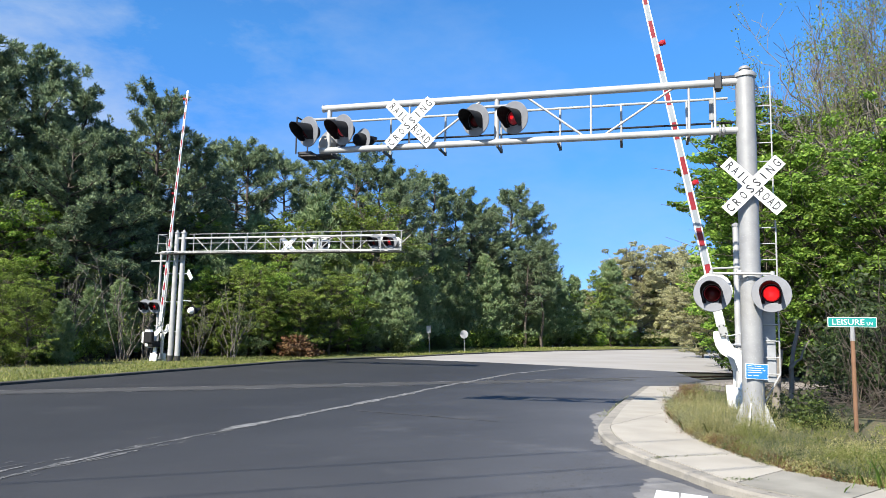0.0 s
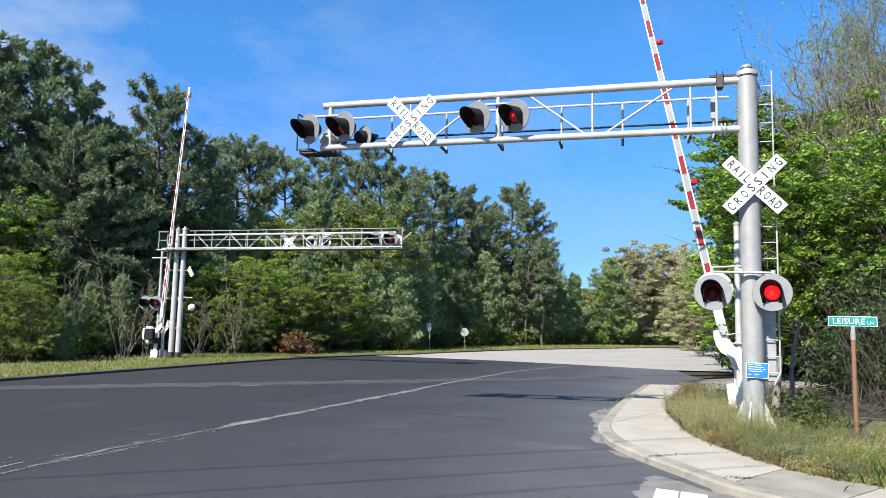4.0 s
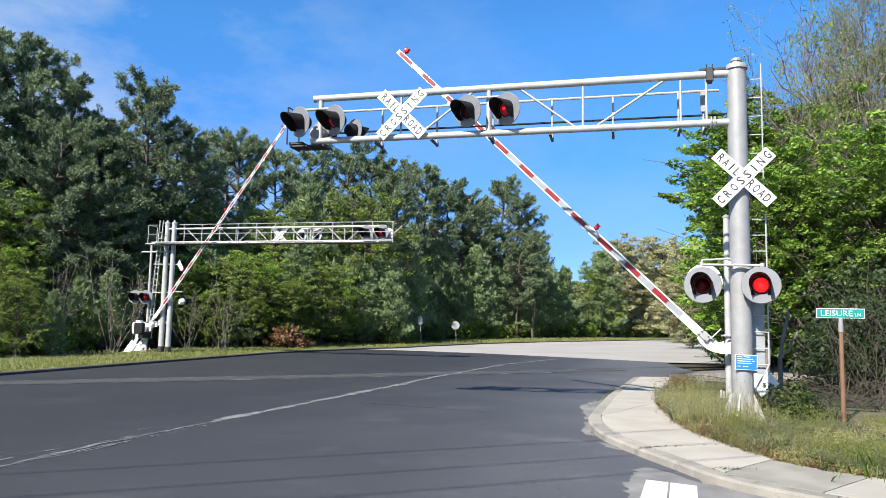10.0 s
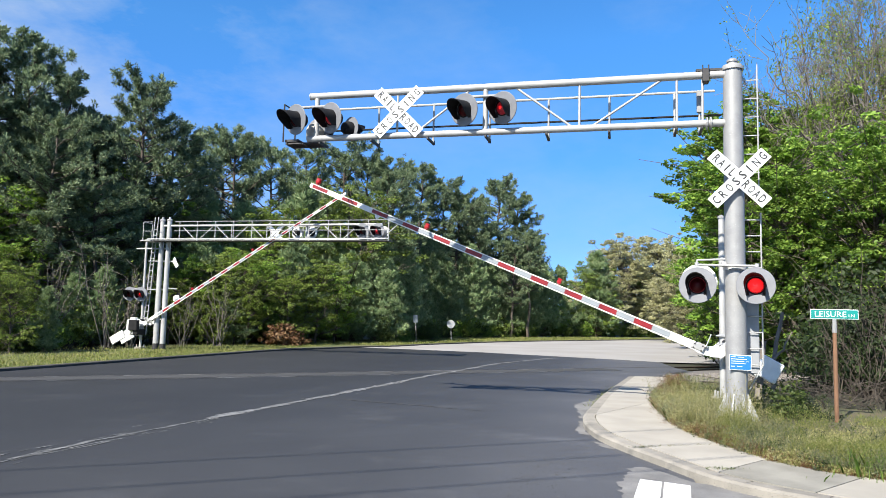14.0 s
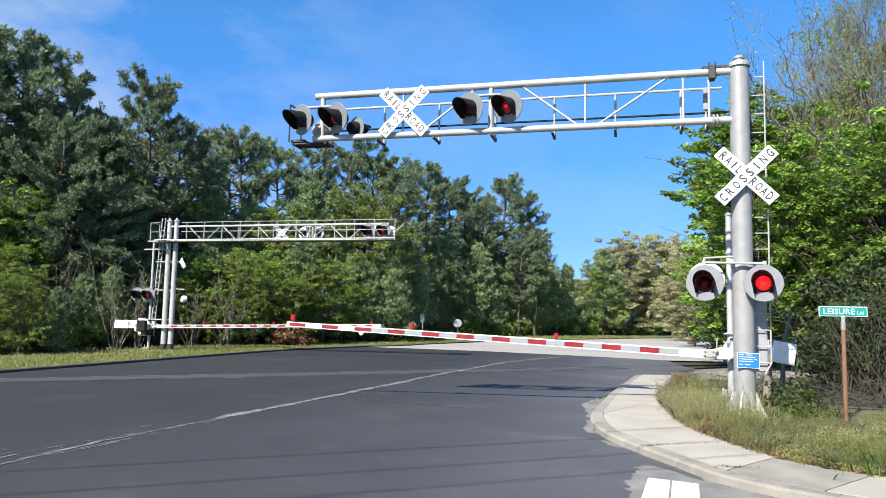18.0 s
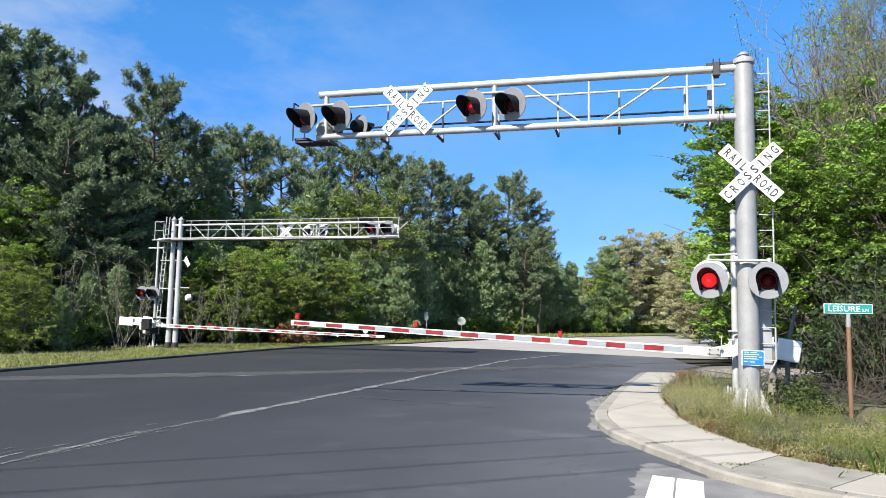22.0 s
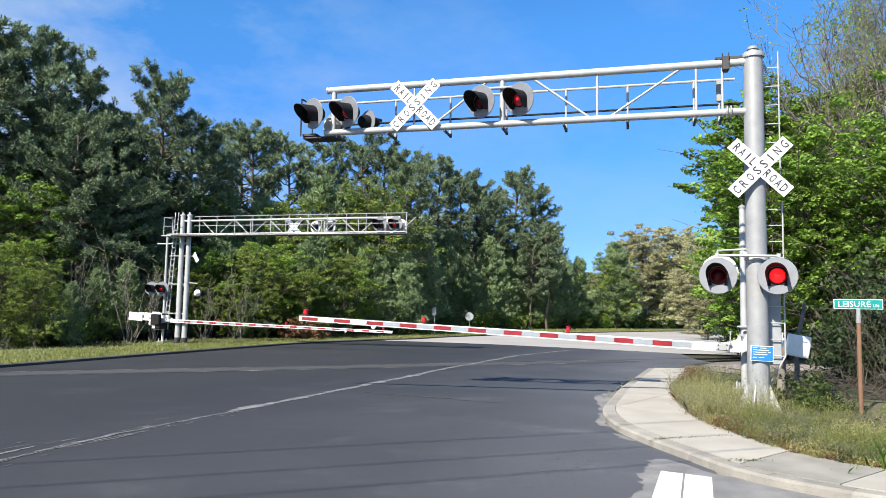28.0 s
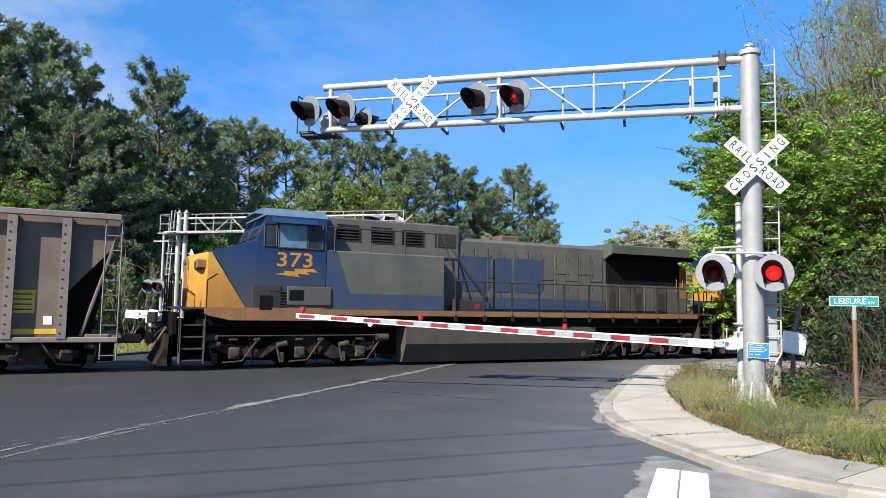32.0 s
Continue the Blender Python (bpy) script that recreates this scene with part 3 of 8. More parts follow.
# back edge of the pavement, against the weeds
BACK = smooth_line([(8.2, 6.4), (6.2, 6.9), (5.1, 7.35), (4.5, 7.8), (4.1, 8.4), (3.95, 9.3), (3.85, 10.3), (3.95, 11.7), (4.5, 14.2), (5.5, 17.0), (6.75, 20.2), (7.85, 23.3)])
pavement = thing("pavement", "pale concrete pavement slabs with a grassy joint", "pavement", kind="structure")
cuts = [0, 9, 16, 25, 49, len(CORNER) - 1]
for k, (i, j) in enumerate(zip(cuts, cuts[1:])):
    rim = [tuple(inner[m]) for m in range(i, j + 1)] + [BACK[m] for m in range(j, i - 1, -1)]
    c = Vector((sum(p[0] for p in rim) / len(rim), sum(p[1] for p in rim) / len(rim)))
    rim = [tuple(Vector(p) + (c - Vector(p)).normalized() * 0.012) for p in rim]
    sheet("slab", rim, 0.105, CONC_DARK if k in (2,) else CONCRETE, "", thick=0.1, parent=pavement)
sheet("pavement_bed", [tuple(p) for p in inner] + BACK[::-1], 0.085, CONC_DARK, "mossy bed under the pavement slabs", category="pavement")
# old grey patch with the stop line at the mouth of the side street
sheet("asphalt_patch", ragged(smooth_line([(1.2, 5.2), (1.75, 6.7), (2.0, 7.4), (2.2, 7.95), (2.42, 8.4), (2.72, 8.1), (3.0, 7.6), (3.5, 7.0), (4.2, 6.4), (7, 5.2), (7, 2), (3, 2), (1.0, 3.2)], 12)), 0.004, ASPHALT_OLD, "crumbling pale old asphalt patch at the side street", category="road")
stop_line = thing("stop_line", "thick white stop line painted in two strips", "road marking", kind="structure")
sheet("paint_strip", [(1.5, 5.6), (2.30, 7.75), (2.50, 7.64), (1.78, 5.6)], 0.009, WHITE_PAINT, "", parent=stop_line)
sheet("paint_strip", [(1.80, 5.6), (2.52, 7.63), (2.75, 7.5), (2.08, 5.6)], 0.009, WHITE_PAINT, "", parent=stop_line)
# left-hand kerb and verge
ribbon("kerb_left", smooth_line([along(-18.7, -12), along(-18.75, 18), along(-18.7, 36), along(-17.6, 41.5), along(-16.7, 45.0)] + [along(*p) for p in BEND])[::-1], 0.18, 0.0, KERB_DARK, "dark low concrete kerb along the verge", 0.1)
verge_edge = smooth_line([along(-18.9, -12), along(-18.95, 18), along(-18.9, 36), along(-17.8, 41.5), along(-16.9, 45.0)] + [along(n - 0.2, u) for n, u in BEND])
verge_back = [along(n - 6.5 + 2.0 * math.sin(u * 0.31), u + 2.4) for n, u in ((-18.9, -12), (-19, 0), (-19, 10), (-19, 20), (-18.9, 30), (-18.9, 36), (-18.4, 42), (-17.8, 47), (-17.2, 53), (-14.8, 62), (-11.2, 70.9), (-6.7, 78.7), (-1.4, 88), (2.6, 95), (27, 128))]
sheet("verge_left", verge_edge + verge_back[::-1], 0.09, GRASSY, "strip of rough grass beside the road", category="grass", thick=0.0)
# right-hand verge behind the pavement
sheet("verge_right", BACK + [(9.6, 25.6), (13, 27.6), (30, 34), (40, 20), (30, 2), (12, 5.2)], 0.09, EARTH, "earth bank with weeds behind the pavement", category="grass")

# sheet of darker ground under the thicket
sheet("leaf_litter", [(6.6, 15.2), (7.4, 14.2), (9.2, 13.6), (14, 12), (22, 16), (24, 26), (16, 24), (11, 21.2), (8.6, 20.2), (7.2, 18.2)], 0.1, FOREST_FLOOR, "dark ground under the thicket", category="soil")
# seams, worn centre line and sealed cracks on the road
random.seed(4)


def flakes(name, a, b, half, count, size, material, label, lift=0.006, fat=1.0):
    """Ragged worn bits of a painted line from a to b."""
    a, b = Vector(a), Vector(b)
    t = (b - a).normalized()
    s = Vector((t.y, -t.x))
    vs, fs = [], []
    for i in range(count):
        k = random.random()
        c = a.lerp(b, k) + s * random.gauss(0, half) * (0.5 + 1.1 * abs(math.sin(k * 9.0)))
        l, w = size * random.uniform(0.4, 2.4), fat * size * random.uniform(0.04, 0.15)
        q = (t + s * random.gauss(0, 0.08)).normalized()
        r = Vector((q.y, -q.x))
        base = len(vs)
        for x, y in ((-1, -0.5), (-0.6, -1), (0.5, -0.8), (1, 0.1), (0.4, 0.9), (-0.7, 0.7)):
            p = c + q * l * x * random.uniform(0.7, 1) + r * w * y * random.uniform(0.6, 1)
            vs.append((p.x, p.y, land(p.x, p.y) + lift + 0.002 * random.random()))
        fs.append(range(base, base + 6))
    me = bpy.data.meshes.new(name)
    me.from_pydata(vs, [], [tuple(f) for f in fs])
    return tagged(link_mesh(name, me, material), label, "road marking", kind="stuff")


seam = ((-5.3, 4.6), (-4.65, 7.73), (-4.27, 9.51), (-3.51, 11.92), (-2.24, 16.14), (-1.19, 19.63), (0.45, 25.4), (3.13, 32.38), (6.7, 38.4))
for p, q in zip(seam, seam[1:]):
    ln = (Vector(q) - Vector(p)).length
    far_ = p[1] > 11
    flakes("centre_line", p, q, 0.022 if not far_ else 0.035, int((26 if not far_ else 30) * ln), 0.12 if not far_ else 0.25, WORN, "worn pale centre seam of the road", fat=1.0 if not far_ else 1.35)
    flakes("centre_line", p, q, 0.12, int(3 * ln), 0.11, WORN, "scraped flecks beside the centre seam")
for p, q in (((-4.66, 8.05), (-4.31, 8.59)), ((-4.31, 8.59), (-3.9, 10.1)), ((-3.9, 10.1), (-3.3, 12.3))):
    flakes("lane_scuff", p, q, 0.03, 9, 0.14, WORN, "broken second scrape beside the centre seam")
# the track across the road: a paler strip between two dark flangeways
def on_track(along_m, across):
    p = TRACK0 + D * along_m + DN * across
    return (p.x, p.y)


for k in range(8):
    a, b = -9.0 + 4.0 * k, -5.0 + 4.0 * k
    if k == 7:
        b = 21.5
    sheet("crossing_strip", ragged([on_track(a + (b - a) * i / 12, -0.6) for i in range(13)] + [on_track(b + (a - b) * i / 12, 0.6) for i in range(13)], 0.015), 0.005, ASPHALT_STRIP, "worn paler strip of asphalt between the rails", category="road")
for y in (-0.755, 0.755):
    sheet("flangeway", ragged([on_track(-9.2 + 30.6 * i / 90, y - 0.1) for i in range(91)] + [on_track(21.4 - 30.6 * i / 90, y + 0.1) for i in range(91)], 0.02), 0.006, TAR, "dark flangeway gap along a rail in the road", category="road")
    flakes("flangeway_edge", on_track(-9, y - 0.13), on_track(21, y - 0.13), 0.03, 150, 0.3, WORN, "pale crumbled edge of the flangeway", lift=0.008)
flakes("lane_scuff", along(-6.9, 4.5), along(-6.8, 7.5), 0.1, 16, 0.14, WORN, "scraped marks beside the centre seam")
flakes("lane_scuff", along(-6.0, 14.5), along(-2.2, 13.2), 0.02, 24, 0.2, ASPHALT_WORN, "thin pale scratch across the lane")
for rim in ([(3.0, 14.6), (3.3, 15.3), (3.72, 15.9), (3.56, 15.2), (3.3, 14.35), (3.02, 13.4), (2.75, 12.55), (2.66, 12.6), (2.86, 13.5)],
            [(2.5, 12.0), (2.42, 11.5), (2.3, 11.1), (2.28, 10.75), (2.44, 10.6), (2.42, 10.9), (2.5, 11.4), (2.6, 12.0)],
            [(2.34, 10.1), (2.34, 9.8), (2.44, 9.5), (2.5, 9.6), (2.45, 9.9)]):
    sheet("gutter_scale", ragged(smooth_line(rim + rim[:1], 8)[:-1], 0.05), 0.003, ASPHALT_OLD, "crumbled pale concrete along the gutter", category="road")
flakes("road_scaling", (0.75, 6.9), (1.5, 9.0), 0.16, 240, 0.022, ASPHALT_SPECK, "scaly paler specks worn into the road", lift=0.0012, fat=5.0)
flakes("road_scaling", (1.2, 7.3), (2.2, 9.7), 0.12, 150, 0.02, ASPHALT_SPECK, "scaly paler specks by the gutter", lift=0.0012, fat=5.0)
sheet("asphalt_mound", [(8.3, 24.4), (9.3, 24.2), (10.4, 26.2), (10.9, 27.9), (10.2, 28.6), (9.2, 27.0)], 0.02, TAR, "dark ragged end of the asphalt beside the track", category="road", thick=0.16)

# ---- railway ----
track = thing("railway_track", "single railway track of rusty rails on ballast", "railway", kind="structure")


def track_pose(s, z=RAIL_Z):
    p = TRACK0 + D * s
    return pose(p.x, p.y, z, 0, 0, TRACK_DEG)


def rail(y):
    bm = bmesh.new()
    prof = [(-0.07, -0.17), (0.07, -0.17), (0.07, -0.155), (0.012, -0.13), (0.012, -0.045), (0.036, -0.03), (0.036, -0.006), (0.028, 0.0), (-0.028, 0.0), (-0.036, -0.006), (-0.036, -0.03), (-0.012, -0.045), (-0.012, -0.13), (-0.07, -0.155)]
    a = [bm.verts.new((-760, y + p, z)) for p, z in prof]
    b = [bm.verts.new((300, y + p, z)) for p, z in prof]
    for i in range(len(prof)):
        j = (i + 1) % len(prof)
        bm.faces.new((a[i], b[i], b[j], a[j]))
    bm.faces.new(a[::-1])
    bm.faces.new(b)
    return bm


track.matrix_basis = track_pose(0)
for y in (-0.755, 0.755):
    part("rail", rail(y), RAIL_TOP, track)
bm = bmesh.new()
for x0, x1 in ((-760, -9.5), (13.8, 300)):
    slab_pts = [(-2.3, -0.42), (-1.5, -0.13), (1.5, -0.13), (2.3, -0.42)]
    a = [bm.verts.new((x0, y, z)) for y, z in slab_pts]
    b = [bm.verts.new((x1, y, z)) for y, z in slab_pts]
    for i in range(3):
        bm.faces.new((a[i], b[i], b[i + 1], a[i + 1]))
part("ballast_bed", bm, BALLAST_BED, track, "bed of grey crushed stone")
tie_me = None
for i in range(70):
    x = 14.2 + i * 0.55 if i < 36 else -10 - (i - 36) * 0.55
    if tie_me is None:
        bm = bmesh.new()
        box(bm, (0, 0, -0.2), (0.23, 2.55, 0.18), 0.015)
        ob = part("tie", bm, TIE, track, "creosoted wooden tie", pose(x, 0, 0))
        tie_me = ob.data
    else:
        ob = new("tie", tie_me)
        ob.parent, ob.matrix_basis = track, pose(x, random.uniform(-0.04, 0.04), random.uniform(-0.01, 0.01), 0, 0, random.uniform(-1, 1))
rs = np.random.RandomState(3)
n = 2600
cx = rs.uniform(13.9, 34, n)
cy = rs.uniform(-2.4, 2.4, n)
cz = np.where(np.abs(cy) > 1.5, -0.13 - (np.abs(cy) - 1.5) * 0.36, -0.13) + rs.uniform(0, 0.03, n)
base = np.array([(1, 0, 0), (-0.5, 0.85, 0), (-0.5, -0.85, 0), (0, 0, 0.9)])
vv = (base[None] * rs.uniform(0.03, 0.07, (n, 1, 3))) + np.stack([cx, cy, cz], 1)[:, None]
ff = (np.array([(0, 1, 3), (1, 2, 3), (2, 0, 3)])[None] + 4 * np.arange(n)[:, None, None]).reshape(-1, 3)
tagged(link_mesh("ballast", np_mesh("ballast", vv.reshape(-1, 3), ff), BALLAST, track, "loose crushed stones"), kind="stuff")


sheet("ballast_apron", [(7.4, 22.0), (8.6, 24.6), (10.2, 27.2), (13.5, 29.3), (22, 33), (24, 29), (15, 24.4), (10.5, 21.6), (8.2, 20.6)], 0.11, BALLAST_BED, "spread of pale crushed stone beside the track", category="gravel")
n = 2400
vv = (base[None] * rs.uniform(0.03, 0.08, (n, 1, 3)))
k_ = rs.uniform(0, 1, (n, 2))
gx, gy = 7.8 + 7.0 * k_[:, 0], 22.2 + 4.3 * k_[:, 0] + 3.2 * (k_[:, 1] - 0.5)
gz_ = np.array([land(x, y) + 0.1 for x, y in zip(gx, gy)])
vv = vv + np.stack([gx, gy, gz_], 1)[:, None]
ff = (np.array([(0, 1, 3), (1, 2, 3), (2, 0, 3)])[None] + 4 * np.arange(n)[:, None, None]).reshape(-1, 3)
tagged(link_mesh("gravel", np_mesh("gravel", vv.reshape(-1, 3), ff), BALLAST), "loose pale stones beside the track", "gravel", kind="stuff")


# ---- signal heads ----
LAMPS = []   # (lamp, starts lit): the lamps that turn in their housings


def signal_head(parent, at, turn=0.0, tilt=0.0, lit=None, back=False, dim=True, big=1.0, plate=None, cover=None):
    """A flashing light: a round backing plate, a hooded red lens that turns in a barrel. Faces the local -y."""
    m = pose(*at, tilt, 0, turn)
    bm = bmesh.new()
    lathe(bm, [(0.150, -0.008), (0.298, -0.008), (0.305, -0.002), (0.305, 0.008), (0.150, 0.008), (0.150, -0.008)], "y", 32)
    head = part("signal_head", bm, plate or (DISC_BACK if back else DISC), parent, "round grey backing plate with a hooded red lens", m)
    bm = bmesh.new()
    lathe(bm, [(0.175, 0.0), (0.178, 0.11), (0.13, 0.21), (0.0, 0.225)], "y", 24)
    part("housing", bm, cover or (BEIGE if back else BLACK), head, "pale lamp housing" if back and not cover else "", smooth=True)
    bm = bmesh.new()
    lathe(bm, [(0.130, -0.010), (0.152, -0.010), (0.152, 0.006), (0.130, 0.006), (0.130, -0.010)], "y", 28)
    for q in (-1, 1):
        slab(bm, [(q * 0.14, -0.165), (q * 0.14, -0.03), (q * 0.105, -0.095), (q * 0.095, -0.165)], -0.012, -0.009)
    part("bezel", bm, BLACK, head)
    # hood: a round top that reaches far out, and straight cheeks at its sides, open underneath
    bm = bmesh.new()
    rings = []
    line = [(-0.138, -0.165), (-0.146, -0.085)] + [(0.16 * math.cos(radians(a)), 0.16 * math.sin(radians(a))) for a in range(190, -11, -10)] + [(0.146, -0.085), (0.138, -0.165)]
    for x, z in line:
        ln = 0.11 + 0.30 * max(0.0, (z + 0.165) / 0.325) ** 0.8
        rings.append([bm.verts.new(v) for v in ((x, 0.0, z), (x, -ln, z), (x * 1.045, -ln, z * 1.045), (x * 1.045, 0.0, z * 1.045))])
    for p, q in zip(rings, rings[1:]):
        for i in range(3):
            bm.faces.new((p[i], q[i], q[i + 1], p[i + 1]))
    bmesh.ops.recalc_face_normals(bm, faces=bm.faces)
    part("visor", bm, BLACK, head, "black hood", smooth=True)
    # a ball lens that turns about its upright axis: its front glows, its flanks less, its back not at all
    bm = bmesh.new()
    bmesh.ops.create_uvsphere(bm, u_segments=40, v_segments=20, radius=0.136)
    lamp = part("lens", bm, LENS_DARK, head, "red glass lens", pose(0, 0.05, 0), smooth=True)
    for extra in (LENS_DIM, LENS_MID, LENS_LIT):
        lamp.data.materials.append(extra)
    for f in lamp.data.polygons:
        a = math.degrees(math.acos(max(-1, min(1, -f.center.normalized().y))))
        if dim:
            f.material_index = 3 if a < 9 else 2 if a < 16 else 1 if a < 84 else 0
        else:
            f.material_index = 3 if a < 55 else 2 if a < 92 else 1 if a < 118 else 0
    if lit is not None:
        LAMPS.append((lamp, lit))
    else:
        lamp.matrix_basis = pose(0, 0.05, 0, 0, 0, 180)
    head.scale = (big, big, big)
    return head


def crossbuck(parent, at, turn=0.0, lettered=True):
    """Two crossed white boards with black letters, 1.22 m long; lettered side to the local -y."""
    m = pose(*at, 0, 0, turn)
    holder = None
    for k, ang in enumerate((-45, 45)):
        bm = bmesh.new()
        box(bm, (0, 0, 0), (1.22, 0.012, 0.228), 0.004)
        bd = part("crossbuck_board", bm, SIGN_WHITE, parent, "white board with black letters" if lettered else "plain back of a white board", m @ pose(0, -0.014 * k, 0, 0, -ang, 0))
        if lettered:
            for i, ch in enumerate("RAIL" + "ROAD" if k == 0 else "CROSSING"):
                x = (-0.50 + 0.117 * i if i < 4 else 0.155 + 0.117 * (i - 4)) if k == 0 else -0.525 + 0.15 * i
                w = {"I": 0.026, "L": 0.07}.get(ch, 0.088)
                words("letter", ch, w, 0.152, SIGN_BLACK, bd, pose(x - w / 2, -0.0075, -0.076), 0.0012, bold=0.018)
    for z in (-0.05, 0.05):
        bm = bmesh.new()
        rod(bm, (0, -0.03, z), (0, 0.12, z), 0.008, n=6)
        part("bolt", bm, GALV, parent, "", m)


# ---- near cantilever signal ----
sig = thing("cantilever_signal", "tall galvanised cantilever crossing signal with red lights", "railway signal", pose(5.19, 11.98, 0.05, 0, 0, -15))
bm = bmesh.new()
lathe(bm, [(0.0, 0.0), (0.175, 0.0), (0.172, 1.0), (0.158, 6.02), (0.158, 6.06)], "z", 32)
part("mast", bm, GALV, sig, "thick tapered galvanised steel mast", smooth=True)
bm = bmesh.new()
lathe(bm, [(0.0, 6.05), (0.185, 6.05), (0.185, 6.10), (0.16, 6.14), (0.08, 6.16), (0.08, 6.2), (0.095, 6.2), (0.095, 6.23), (0.06, 6.26), (0.0, 6.27)], "z", 24)
part("cap", bm, GALV, sig, smooth=True)
for k in range(8):
    bm = bmesh.new()
    slab(bm, [(0.15, 0.0), (0.36, 0.0), (0.36, 0.04), (0.18, 0.48), (0.15, 0.48)], -0.01, 0.01)
    part("gusset", bm, GALV_BRIGHT, sig, "pale triangular base fin", pose(0, 0, 0, 0, 0, 22.5 + 45 * k))
bm = bmesh.new()
lathe(bm, [(0.0, -0.06), (0.4, -0.06), (0.4, 0.0), (0.17, 0.02)], "z", 24)
part("base_flange", bm, GALV, sig)
ZB, ZT = 5.12, 5.99
for nm, z, r, x1 in (("lower_chord", ZB, 0.063, -7.98), ("upper_chord", ZT, 0.068, -7.95)):
    bm = bmesh.new()
    rod(bm, (-0.1, -0.02, z), (x1, -0.02, z), r, n=20)
    rod(bm, (x1, -0.02, z), (x1 - 0.02, -0.02, z), r * 1.08, n=20)
    part(nm, bm, GALV_BRIGHT, sig, "long horizontal steel tube", smooth=True)
bm = bmesh.new()
for x in (-0.42, -0.36):
    rod(bm, (x, -0.02, ZB), (x - 0.025, -0.02, ZB), 0.11, n=20)
part("pipe_flange", bm, GALV, sig, "bolted pipe flange")
bm = bmesh.new()
box(bm, (-0.33, -0.02, ZT + 0.08), (0.56, 0.1, 0.05), 0.008)
box(bm, (-0.45, -0.02, ZT - 0.02), (0.12, 0.2, 0.24), 0.01)
for x in (-0.5, -0.4):
    rod(bm, (x, -0.1, ZT - 0.14), (x, -0.1, ZT + 0.16), 0.012, n=6)
part("clamp", bm, STEEL_DARK, sig, "dark bolted clamp")
for x in (-0.5, -0.93, -2.63, -4.38, -6.12, -7.82):
    bm = bmesh.new()
    rod(bm, (x, -0.02, ZB), (x, -0.02, ZT), 0.05 if x in (-4.38, -7.82) else 0.022, n=12)
    part("upright", bm, GALV_BRIGHT, sig, smooth=True)
for a, b in (((-3.86, ZT), (-2.72, ZB)), ((-2.45, ZB), (-1.12, ZT)), ((-5.8, ZB), (-4.62, ZT))):
    bm = bmesh.new()
    rod(bm, (a[0], -0.02, a[1]), (b[0], -0.02, b[1]), 0.022, n=10)
    part("brace", bm, GALV_BRIGHT, sig, smooth=True)
# handrail behind the arm, with the dark feed cable
bm = bmesh.new()
rod(bm, (-0.24, 0.4, 5.83), (-7.75, 0.4, 5.83), 0.024, n=8)
part("handrail", bm, GALV_BRIGHT, sig)
bm = bmesh.new()
rod(bm, (-0.14, 0.4, 5.38), (-7.75, 0.4, 5.38), 0.02, n=6)
part("cable", bm, BLACK, sig, "black feed cable")
for x in (-0.51, -0.94, -2.1, -3.23, -4.37, -5.5, -6.65):
    bm = bmesh.new()
    rod(bm, (x, 0.4, 5.02), (x, 0.4, 5.83), 0.022, n=8)
    part("rail_post", bm, GALV_BRIGHT, sig)
    bm = bmesh.new()
    box(bm, (x, 0.2, ZB - 0.075), (0.04, 0.5, 0.05), 0.006)
    box(bm, (x, 0.42, ZB - 0.06), (0.05, 0.05, 0.09), 0.006)
    part("bracket", bm, STEEL_DARK, sig)
bm = bmesh.new()
box(bm, (-0.51, 0.37, 5.62), (0.1, 0.05, 0.38), 0.006)
part("junction_plate", bm, GALV, sig)
# small platform at the end of the arm
bm = bmesh.new()
for k in range(9):
    box(bm, (-8.1, 0.0 + 0.045 * k, ZB - 0.075), (0.72, 0.014, 0.03), 0.002)
for x in (-8.46, -8.1, -7.74):
    box(bm, (x, 0.18, ZB - 0.08), (0.03, 0.44, 0.05), 0.003)
box(bm, (-8.35, 0.1, ZB - 0.02), (0.3, 0.26, 0.05), 0.005)
part("platform", bm, STEEL_DARK, sig, "steel grating platform")
bm = bmesh.new()
for y in (-0.1, 0.42):
    rod(bm, (-8.5, y, ZB - 0.06), (-8.5, y, ZT - 0.16), 0.016, n=6)
rod(bm, (-8.5, -0.1, ZT - 0.16), (-8.5, 0.42, ZT - 0.16), 0.016, n=6)
part("end_rail", bm, STEEL_DARK, sig)


def light_pair(parent, x, y, z, gap, turn, tilt, big=1.0):
    """Two flashing lights on a cross pipe, which flash in turn."""
    bm = bmesh.new()
    rod(bm, (x - gap / 2, y + 0.1, z + 0.27), (x + gap / 2, y + 0.1, z + 0.27), 0.03, n=10)
    for s in (-1, 1):
        rod(bm, (x + s * gap / 2, y + 0.1, z + 0.28), (x + s * gap / 2, y + 0.1, z + 0.05), 0.022, n=8)
    part("light_arm", bm, GALV, parent)
    signal_head(parent, (x - gap / 2, y, z), turn, tilt, False, big=big)
    signal_head(parent, (x + gap / 2, y, z), turn, tilt, True, big=big)


light_pair(sig, -4.39, -0.2, 5.52, 0.73, -23, 8)
light_pair(sig, -7.82, -0.2, 5.48, 0.75, -25, 8)
signal_head(sig, (-7.22, 0.3, 5.38), 150, 0, None, True, big=0.82, plate=DISC, cover=BLACK)
signal_head(sig, (-7.98, 0.4, 5.36), 165, 0, None, True, plate=DISC)
crossbuck(sig, (-6.07, -0.14, 5.55))
crossbuck(sig, (0.05, -0.24, 4.09))
